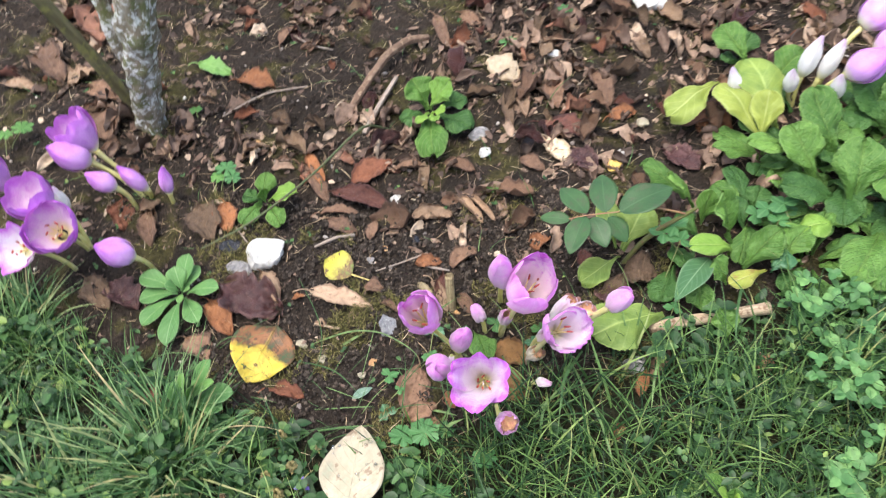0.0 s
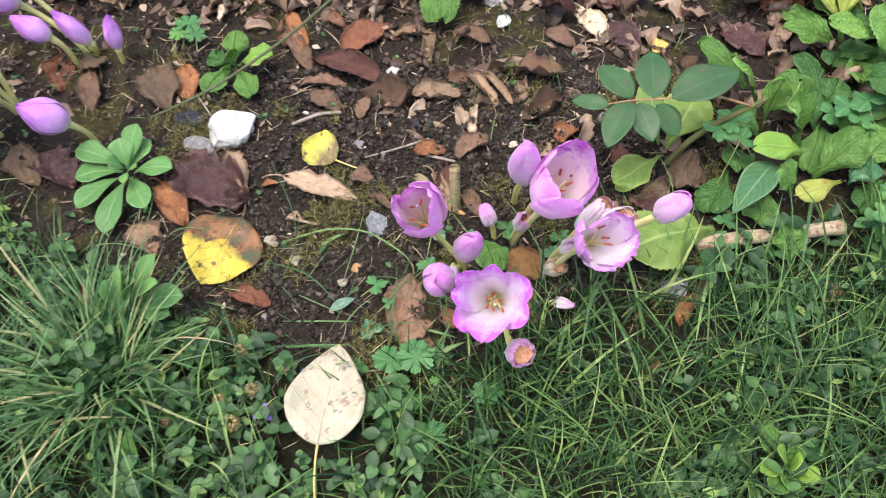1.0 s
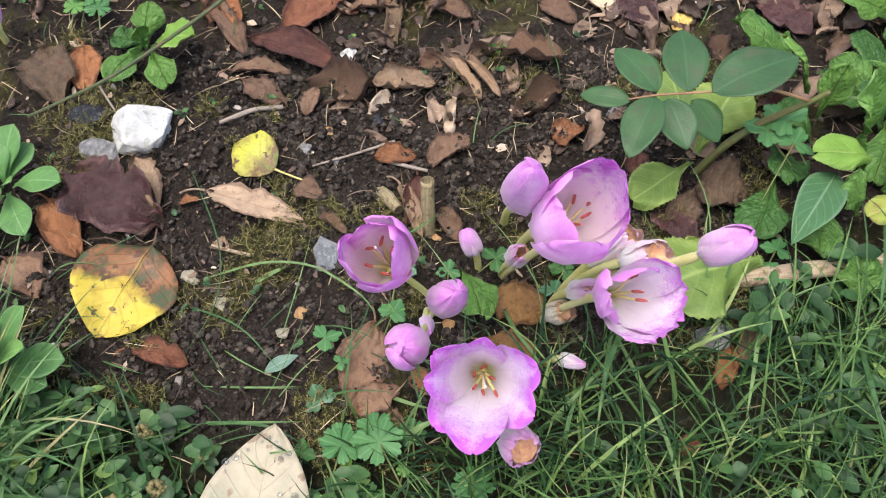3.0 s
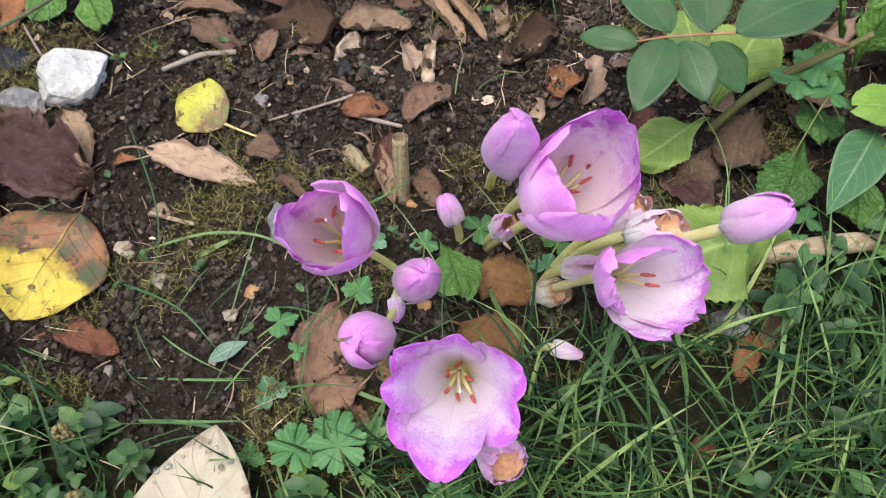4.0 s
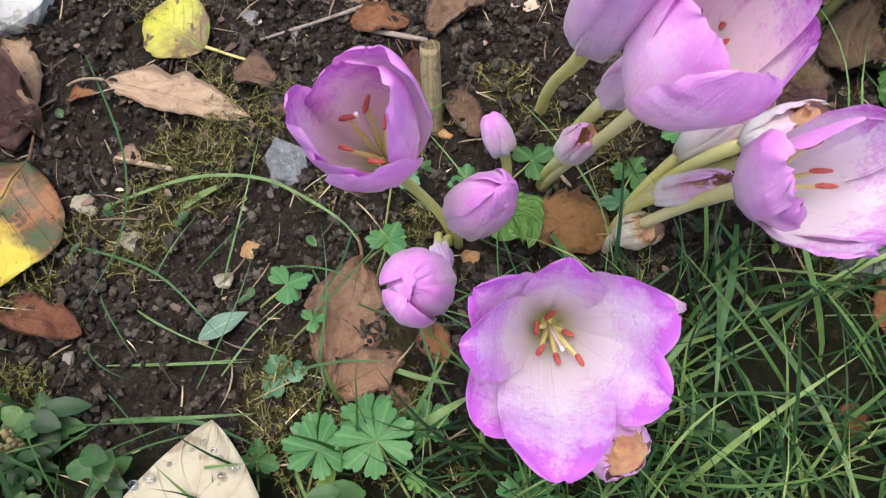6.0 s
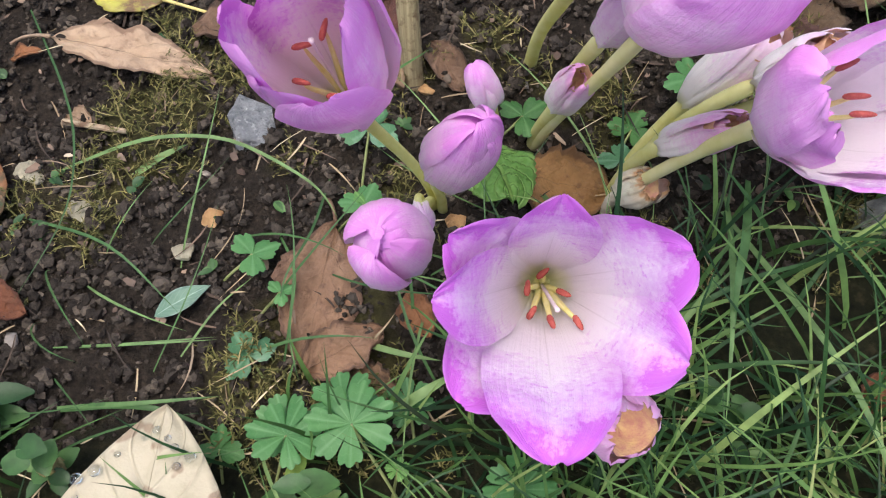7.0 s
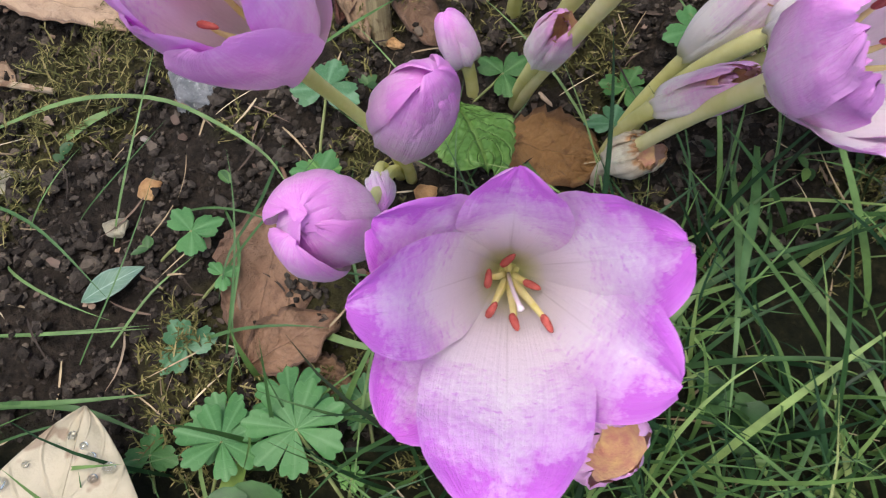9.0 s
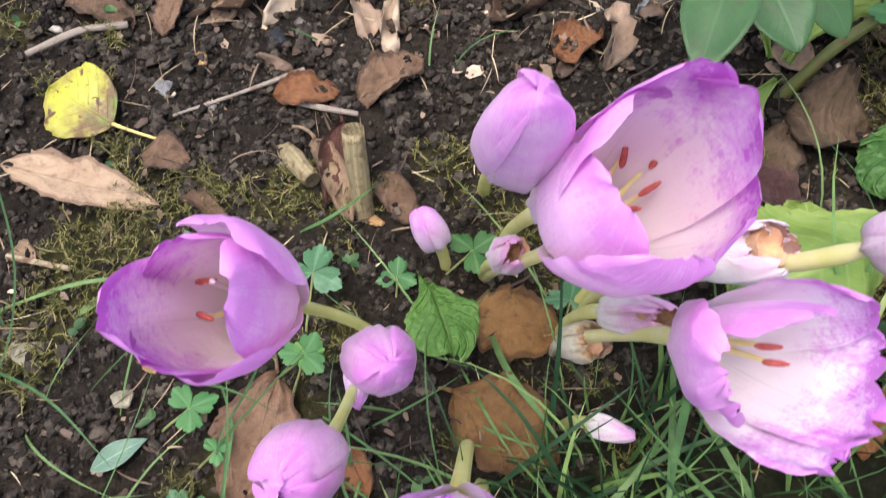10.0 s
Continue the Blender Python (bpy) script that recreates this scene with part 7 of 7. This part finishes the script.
def bed_grass():
    """Thin single blades that run out over the soil."""
    rng = random.Random(13)
    h = Heap()
    for n in range(88):
        x = rng.uniform(-0.40, 0.0) if n < 40 else rng.uniform(0.0, 0.30)
        y = edge(x) + rng.uniform(-0.03, 0.10)
        v, f = strip(rng, x, y, gz(x, y) - 0.001, rng.uniform(-1.2, 1.2) if n < 40 else rng.uniform(0, 6.283), rng.uniform(0.04, 0.11), rng.uniform(0.0007, 0.0017), rng.uniform(0.4, 1.0), rng.uniform(1.4, 1.75), 8, 0.3, rng.uniform(-0.9, 0.9))
        h.add(v, f)
    for _ in range(60):
        x, y = rng.uniform(-0.75, 0.6), rng.uniform(0.85, 1.45)
        v, f = strip(rng, x, y, gz(x, y), rng.uniform(0, 6.283), rng.uniform(0.02, 0.07), rng.uniform(0.0008, 0.0018), rng.uniform(0.3, 1.0), rng.uniform(1.2, 1.7), 6, 0.3, rng.uniform(-0.9, 0.9))
        h.add(v, f)
    ribbon(h, 0.0022, (-0.187, 0.711, 0.003), (-0.135, 0.723, 0.020), (-0.092, 0.723, 0.020), (-0.047, 0.697, 0.020), (-0.037, 0.683, 0.012))
    ribbon(h, 0.0045, (-0.145, 0.710, 0.002), (-0.128, 0.716, 0.012), (-0.117, 0.726, 0.007))
    ribbon(h, 0.003, (-0.159, 0.589, 0.003), (-0.126, 0.588, 0.020), (-0.103, 0.586, 0.020), (-0.079, 0.577, 0.012))
    ribbon(h, 0.0012, (-0.167, 0.619, 0.002), (-0.124, 0.618, 0.012), (-0.089, 0.623, 0.007))
    ribbon(h, 0.0012, (-0.225, 0.824, 0.003), (-0.172, 0.736, 0.020), (-0.163, 0.682, 0.020), (-0.186, 0.637, 0.012))
    ribbon(h, 0.0012, (0.137, 0.803, 0.004), (0.145, 0.757, 0.030), (0.153, 0.742, 0.030), (0.161, 0.732, 0.018))
    ribbon(h, 0.002, (-0.036, 0.759, 0.004), (-0.015, 0.757, 0.030), (0.006, 0.785, 0.018))
    ribbon(h, 0.0016, (0.050, 0.692, 0.003), (0.064, 0.660, 0.020), (0.081, 0.634, 0.012))
    ribbon(h, 0.0034, (0.063, 0.718, 0.004), (0.072, 0.682, 0.030), (0.087, 0.662, 0.030), (0.100, 0.645, 0.018))
    ribbon(h, 0.0014, (-0.068, 0.680, 0.002), (-0.053, 0.654, 0.015), (-0.055, 0.622, 0.015), (-0.049, 0.602, 0.009))
    ribbon(h, 0.0014, (-0.044, 0.709, 0.003), (-0.047, 0.670, 0.020), (-0.058, 0.649, 0.020), (-0.061, 0.632, 0.012))
    ribbon(h, 0.0012, (-0.106, 0.615, 0.002), (-0.090, 0.637, 0.010), (-0.075, 0.654, 0.006))
    ribbon(h, 0.0022, (-0.159, 0.590, 0.004), (-0.113, 0.587, 0.025), (-0.082, 0.593, 0.015))
    ribbon(h, 0.0012, (-0.160, 0.619, 0.002), (-0.116, 0.617, 0.015), (-0.088, 0.621, 0.009))
    ribbon(h, 0.0016, (-0.195, 0.686, 0.003), (-0.142, 0.666, 0.020), (-0.106, 0.632, 0.012))
    ribbon(h, 0.004, (0.167, 0.712, 0.007), (0.146, 0.659, 0.050), (0.138, 0.636, 0.050), (0.140, 0.620, 0.030))
    ribbon(h, 0.0028, (0.156, 0.707, 0.006), (0.143, 0.662, 0.040), (0.137, 0.620, 0.040), (0.133, 0.581, 0.024))
    ribbon(h, 0.0036, (0.272, 0.726, 0.007), (0.247, 0.655, 0.050), (0.242, 0.614, 0.030))
    ribbon(h, 0.0036, (0.387, 0.841, 0.009), (0.351, 0.741, 0.060), (0.349, 0.703, 0.036))
    ribbon(h, 0.004, (0.331, 0.933, 0.009), (0.344, 0.895, 0.060), (0.375, 0.918, 0.036))
    ribbon(h, 0.0044, (0.343, 0.729, 0.007), (0.328, 0.642, 0.050), (0.346, 0.582, 0.030))
    ribbon(h, 0.0034, (0.153, 0.696, 0.006), (0.185, 0.593, 0.040), (0.200, 0.525, 0.024))
    ribbon(h, 0.003, (0.321, 0.682, 0.004), (0.316, 0.595, 0.030), (0.347, 0.534, 0.018))
    ribbon(h, 0.003, (0.095, 0.603, 0.004), (0.126, 0.632, 0.030), (0.156, 0.673, 0.018))
    ribbon(h, 0.0034, (0.114, 0.590, 0.004), (0.115, 0.609, 0.030), (0.124, 0.633, 0.018))
    ribbon(h, 0.003, (0.106, 0.610, 0.004), (0.129, 0.637, 0.030), (0.155, 0.671, 0.018))
    ribbon(h, 0.0028, (0.101, 0.620, 0.004), (0.144, 0.646, 0.030), (0.202, 0.663, 0.018))
    ribbon(h, 0.005, (-0.012, 0.586, 0.004), (0.007, 0.592, 0.030), (0.023, 0.606, 0.018))
    ribbon(h, 0.003, (-0.024, 0.623, 0.003), (-0.003, 0.612, 0.020), (0.014, 0.612, 0.012))
    h.build("thin_grass", "thin_grass", "sparse thin grass blades over bare soil", "grass")


def weeds():
    rng = random.Random(14)
    h = Heap()
    made = 0
    while made < 2300:
        x, y = rng.uniform(-1.0, 0.95), rng.uniform(0.25, 0.95)
        d = edge(x) - y
        if d < 0.0 or math.hypot((x - 0.21) / 0.10, (y - 0.64) / 0.05) < 1 or abs(x + 0.10) < 0.042 and 0.475 < y < 0.585 or math.hypot((x + 0.03) / 0.055, (y - 0.60) / 0.045) < 1 or rng.random() > (0.8 if x > 0.36 else 0.5 if x > 0.24 else 1.0 if x < 0.0 else 0.15):
            continue
        made += 1
        top = rng.uniform(0.012, 0.055)
        a = rng.uniform(0, 6.283)
        size = rng.uniform(0.007, 0.018)
        for lev in range(rng.randint(2, 4)):
            zz = gz(x, y) + top * (0.4 + 0.6 * lev / 3)
            for side in (0, math.pi):
                v, f = little_leaf(rng, (x + rng.uniform(-0.006, 0.006), y + rng.uniform(-0.006, 0.006), zz), a + side + lev * 1.57 + rng.uniform(-0.4, 0.4), rng.uniform(-0.1, 0.6), size * rng.uniform(0.7, 1.4), size * rng.uniform(0.5, 0.95))
                h.add(v, f)
    h.build("lawn_weeds", "weed", "mixed small oval green weed leaves in the lawn", "weeds")
    h = Heap()
    for _ in range(520):
        x, y = rng.uniform(0.42, 0.98), rng.uniform(0.28, 0.80)
        if edge(x) < y:
            continue
        top, a, size = rng.uniform(0.03, 0.07), rng.uniform(0, 6.283), rng.uniform(0.010, 0.020)
        for i in range(rng.randint(3, 5)):
            v, f = little_leaf(rng, (x, y, gz(x, y) + top), a + i * 1.9, rng.uniform(0.0, 0.5), size, size * rng.uniform(0.6, 0.9))
            h.add(v, f)
    h.build("clover_patch", "clover", "light green clover-like leaves thick in the lawn", "weeds")
    h = Heap()
    for _ in range(130):
        x, y = rng.uniform(-0.8, 0.45), rng.uniform(0.62, 1.45)
        if edge(x) > y:
            continue
        for i in range(rng.randint(2, 4)):
            v, f = little_leaf(rng, (x, y, gz(x, y) + 0.006), rng.uniform(0, 6.283), rng.uniform(0.1, 0.5), rng.uniform(0.004, 0.009), rng.uniform(0.003, 0.006))
            h.add(v, f)
    h.build("seedlings", "weed", "tiny green seedlings scattered on the soil", "seedlings")


def crumb_shape(rng, x, y, z, r):
    """A rough soil crumb of 20 faces, each one dented in its own way."""
    t = 1.618
    pts = ((-1, t, 0), (1, t, 0), (-1, -t, 0), (1, -t, 0), (0, -1, t), (0, 1, t), (0, -1, -t), (0, 1, -t), (t, 0, -1), (t, 0, 1), (-t, 0, -1), (-t, 0, 1))
    s = r / 1.9
    sx, sy, sz = s * rng.uniform(0.7, 1.3), s * rng.uniform(0.7, 1.3), s * rng.uniform(0.55, 1.0)
    a = rng.uniform(0, 6.283)
    ca, sa = math.cos(a), math.sin(a)
    verts = []
    for p in pts:
        k = rng.uniform(0.5, 1.35)
        px, py = p[0] * sx * k, p[1] * sy * k
        verts.append((x + px * ca - py * sa, y + px * sa + py * ca, z + p[2] * sz * k))
    faces = ((0, 11, 5), (0, 5, 1), (0, 1, 7), (0, 7, 10), (0, 10, 11), (1, 5, 9), (5, 11, 4), (11, 10, 2), (10, 7, 6), (7, 1, 8),
             (3, 9, 4), (3, 4, 2), (3, 2, 6), (3, 6, 8), (3, 8, 9), (4, 9, 5), (2, 4, 11), (6, 2, 10), (8, 6, 7), (9, 8, 1))
    return verts, faces


# Where broad leaves lie flat and press the soil down.
FLAT_LEAVES = ((-0.044, 0.645, 0.042), (0.077, 0.717, 0.030), (0.071, 0.660, 0.034), (-0.157, 0.785, 0.050), (-0.246, 0.692, 0.052), (-0.280, 0.780, 0.052), (-0.030, 0.618, 0.022))


def crumbs():
    rng = random.Random(15)
    h = Heap()
    for n in range(30000):
        near = n < 17500
        x, y = (rng.uniform(-0.36, 0.30), rng.uniform(0.57, 0.97)) if near else (rng.uniform(-0.95, 0.70), rng.uniform(0.60, 1.55))
        if edge(x) - 0.02 > y or rng.random() < 0.25 * mossy(x, y):
            continue
        lump = rng.random() < 0.24 + 0.3 * bump_noise(x * 14, y * 14, 21.0)
        if not lump:
            r = rng.uniform(0.0005, 0.0013)
            h.add(*crumb_shape(rng, x, y, soil_z(x, y) + r * 0.3, r))
            continue
        size = rng.uniform(0.0018, 0.0062) if near else rng.uniform(0.003, 0.007)
        for _ in range(4 if near else 3):
            a, e, r = rng.uniform(0, 6.283), rng.uniform(0.0, 1.5), size * rng.uniform(0.2, 0.55)
            cx, cy = x + size * 0.6 * math.cos(a) * math.cos(e), y + size * 0.6 * math.sin(a) * math.cos(e)
            h.add(*crumb_shape(rng, cx, cy, soil_z(x, y) + size * 0.6 * math.sin(e), r))
    for n in range(1500):
        near = n < 1150
        x, y = (rng.uniform(-0.36, 0.30), rng.uniform(0.58, 0.97)) if near else (rng.uniform(-0.95, 0.70), rng.uniform(0.62, 1.5))
        if edge(x) > y or rng.random() < 0.5 * mossy(x, y) or any(math.hypot(x - a, y - b) < r for a, b, r in FLAT_LEAVES):
            continue
        size = rng.uniform(0.004, 0.0085)
        for _ in range(12):
            a, e, r = rng.uniform(0, 6.283), rng.uniform(-0.2, 1.5), size * rng.uniform(0.22, 0.5)
            h.add(*crumb_shape(rng, x + size * 0.62 * math.cos(a) * math.cos(e), y + size * 0.62 * math.sin(a) * math.cos(e), soil_z(x, y) + size * 0.5 * math.sin(e), r))
    h.build("soil_crumbs", "crumb", "dark crumbly soil lumps and grains", "soil", flat=True)
    h = Heap()
    for _ in range(300):
        x, y = rng.uniform(-0.95, 0.7), rng.uniform(0.6, 1.5)
        if edge(x) > y:
            continue
        r = rng.uniform(0.0012, 0.0045)
        v, f = crumb_shape(rng, x, y, soil_z(x, y) + r * 0.3, r)
        h.add(v, f)
    h.build("grit", "pebble", "scattered pale grit and tiny pebbles", "grit")


def drift(x, y):
    """How thickly the dead leaves lie: 0 on bare soil, 1 in a drift."""
    return min(1.0, max(0.0, 0.36 + 1.4 * bump_noise(x * 5.0 + 2.0, y * 5.0, 31.0) + 0.9 * bump_noise(x * 13.0, y * 13.0, 33.0) + 0.35 * (x > 0.05) - 0.25 * (x < -0.2)))


def litter():
    rng = random.Random(16)
    h = Heap()
    for n in range(3300):
        far = n < 2600
        x = rng.uniform(-0.95, 0.72)
        y = rng.uniform(0.86, 1.58) if far else rng.uniform(0.6, 0.95)
        if edge(x) > y or far and rng.random() > 0.4 + drift(x, y):
            continue
        size = 0.002 + 0.010 * rng.random() ** 2 if far else rng.uniform(0.002, 0.005)
        v, f = scrap(rng, x, y, soil_z(x, y) + rng.uniform(0.001, 0.004), size)
        h.add(v, f)
    forms = [blade(1.0, rng.uniform(0.35, 1.0), rng.choice(("oval", "lance")), 6, 8, rng.uniform(-0.5, 0.9), rng.uniform(-0.1, 0.4), 0.4, 0.0, rng.choice((0.7, 1.3, 1.9, 2.6, 3.0)), 500 + i, 0.012, 0.6)[:2] for i in range(24)]
    for n in range(3300):
        x, y = rng.uniform(-0.95, 0.72), rng.uniform(0.86, 1.58)
        if edge(x) > y or math.hypot(x + 0.058, y - 1.142) < 0.05 or rng.random() < (0.6 if y < 1.0 else 0.0) or rng.random() > drift(x, y):
            continue
        v, f = forms[n % 24]
        s = 0.007 + 0.046 * rng.random() ** 1.8
        m = Matrix.Translation((x, y, soil_z(x, y) + 0.002)) @ Euler((rng.uniform(-0.35, 0.35), rng.uniform(-0.5, 0.5), rng.uniform(0, 6.283))).to_matrix().to_4x4() @ Matrix.Scale(s, 4)
        h.add([tuple(m @ Vector(p)) for p in v], f)
    h.build("leaf_litter", "litter", "brown broken leaf bits covering the bed", "leaf litter")
    h = Heap()
    for n in range(4300):
        x, y = rng.uniform(-0.95, 0.70), rng.uniform(0.62, 1.58) if n < 2400 else rng.uniform(0.92, 1.58)
        if edge(x) > y:
            continue
        v, f = strip(rng, x, y, soil_z(x, y) + rng.uniform(0.001, 0.006), rng.uniform(0, 6.283), rng.uniform(0.005, 0.030), rng.uniform(0.0006, 0.0017), rng.uniform(1.3, 1.6), rng.uniform(1.5, 1.75), 4, 0.6, rng.uniform(-0.9, 0.9))
        h.add(v, f)
    h.build("twig_debris", "debris", "fine brown twig and leaf-stalk debris on soil", "debris")
    h = Heap()
    for n in range(3300):
        x, y = rng.uniform(-0.9, 0.65), rng.uniform(0.45, 1.5) if n < 1900 else rng.uniform(0.9, 1.55)
        if rng.random() > (0.75 if edge(x) < y else 0.9):
            continue
        v, f = strip(rng, x, y, soil_z(x, y) + rng.uniform(0.001, 0.006), rng.uniform(0, 6.283), rng.uniform(0.006, 0.034), rng.uniform(0.0004, 0.0011), rng.uniform(1.35, 1.6), rng.uniform(1.5, 1.7), 5, 0.5, rng.uniform(-0.5, 0.5))
        h.add(v, f)
    h.build("dry_straw", "straw", "thin dry straw-coloured stalks lying about", "straw")


def moss():
    rng = random.Random(17)
    h = Heap()
    made = 0
    for _ in range(120000):
        if made >= 6000:
            break
        x, y = (rng.uniform(-0.38, 0.30), rng.uniform(0.56, 0.98)) if rng.random() < 0.65 else (rng.uniform(-0.9, 0.6), rng.uniform(0.5, 1.45))
        if edge(x) - 0.05 > y or rng.random() > mossy(x, y) or math.hypot(x + 0.032, y - 0.645) < 0.042:
            continue
        made += 1
        head, lean = rng.uniform(0, 6.283), rng.uniform(0.4, 1.3)
        L = rng.uniform(0.005, 0.013)
        v, f = strip(rng, x, y, soil_z(x, y) - 0.001 + 0.009 * mossy(x, y) * rng.random() ** 1.5, head, L, rng.uniform(0.0005, 0.0010), lean, lean + rng.uniform(0.2, 0.9), 4, 0.5, rng.uniform(-1.0, 1.0))
        h.add(v, f)
        for i in range(rng.randint(5, 9)):
            q = v[3 * rng.randint(1, 4) + 1]
            bv, bf = strip(rng, q[0], q[1], q[2], head + rng.choice((-1, 1)) * rng.uniform(0.5, 1.2), rng.uniform(0.0015, 0.0040), rng.uniform(0.0004, 0.0009), rng.uniform(0.5, 1.2), rng.uniform(1.0, 1.8), 2, 0.5, 0.4)
            h.add(bv, bf)
    for _ in range(420):
        t, a = rng.random() ** 1.5, rng.uniform(0, 6.283)
        if bump_noise(t * 6.0, math.cos(a) * 1.5, math.sin(a) * 1.5) < 0.0:
            continue
        x, y, z = -0.512 + 0.06 * t + 0.023 * math.cos(a), 1.120 - 0.02 * t + 0.023 * math.sin(a), 0.19 * t
        h.add(*strip(rng, x, y, z, a + rng.uniform(-0.6, 0.6), rng.uniform(0.004, 0.010), rng.uniform(0.0008, 0.0016), rng.uniform(0.3, 1.2), rng.uniform(1.2, 2.2), 4, 0.5, rng.uniform(-1.0, 1.0)))
    h.build("moss", "moss", "patches of stringy olive-yellow moss", "moss")


def primrose_filler():
    """Lower primrose rosettes that fill the clump."""
    rng = random.Random(19)
    for x, y in ((0.40, 0.92), (0.50, 1.02), (0.60, 0.94), (0.47, 0.85), (0.66, 1.04), (0.70, 0.90), (0.56, 0.88), (0.62, 1.14), (0.44, 1.03), (0.74, 1.00)):
        p = plant("primrose_plant", "dense primrose rosette with crinkled green leaves in a clump", "primrose", x, y)
        for i in range(9):
            a = i * 2.4 + rng.uniform(-0.3, 0.3)
            r = rng.uniform(0.045, 0.085)
            z = rng.uniform(0.005, 0.045)
            leaf(p, (x + 0.012 * math.cos(a), y + 0.012 * math.sin(a), 0.008), (x + r * math.cos(a), y + r * math.sin(a), z), rng.uniform(0.030, 0.042), "prim", rng.choice(("green", "greendark", "greendark", "green")), 0.35)


primrose_filler()
lawn_grass()
grass_tuft()
bed_grass()
weeds()
crumbs()
litter()
moss()


def scattered_leaves():
    """Further fallen leaves over the back of the bed, alike shapes in many turns."""
    rng = random.Random(18)
    kinds = ("brown", "copper", "umber", "tan", "russet", "brown", "copper", "purple", "umber", "salmon", "tan", "russetdark")
    words = {"copper": "copper-brown", "brown": "dull brown", "umber": "dark brown", "tan": "light tan", "russet": "russet", "orange": "orange-brown", "purple": "purple-brown", "salmon": "pinkish-brown", "russetdark": "dark red-brown"}
    shapes = []
    for i in range(16):
        roll = rng.choice((0.8, 1.4, 2.0, 2.6, 3.4, 4.2))
        v, f, uv = blade(1.0, rng.uniform(0.5, 1.05), "oval" if i % 3 else "lance", 10, 16, rng.uniform(-0.5, 0.9), rng.uniform(-0.1, 0.3), 0.35, 0.0, roll * 0.6, 300 + i, 0.012, 0.6)
        shapes.append((v, f, uv, "curled" if roll > 1 else "flat"))
    meshes = {}
    made = 0
    while made < 240:
        x, y = rng.uniform(-0.95, 0.72), rng.uniform(0.90, 1.58)
        if rng.random() > 0.12 + drift(x, y):
            continue
        if rng.random() < (0.75 if y < 1.0 else 0.35 if y < 1.12 else 0.0):
            continue
        if math.hypot(x + 0.515, y - 1.126) < 0.05 or math.hypot(x + 0.058, y - 1.142) < 0.06 or math.hypot(x + 0.294, y - 0.958) < 0.05:
            continue
        i, mat = rng.randrange(16), rng.choice(kinds)
        key = (i, mat)
        if key not in meshes:
            v, f, uv, _ = shapes[i]
            meshes[key] = smooth_mesh("fallen_leaf", v, f, uv, (mat,))
        ob = new("fallen_leaf", meshes[key])
        s = rng.uniform(0.022, 0.065)
        z = soil_z(x, y)
        m = Matrix.Translation((x, y, z + 0.004)) @ Euler((rng.uniform(-0.3, 0.3), rng.uniform(-0.4, 0.4), rng.uniform(0, 6.283))).to_matrix().to_4x4() @ Matrix.Diagonal((s, s, s, 1))
        ob.matrix_world = m
        tagged(ob, words[mat] + " " + shapes[i][3] + " fallen leaf on garden soil", "fallen leaf", "fallen leaves")
        made += 1


scattered_leaves()
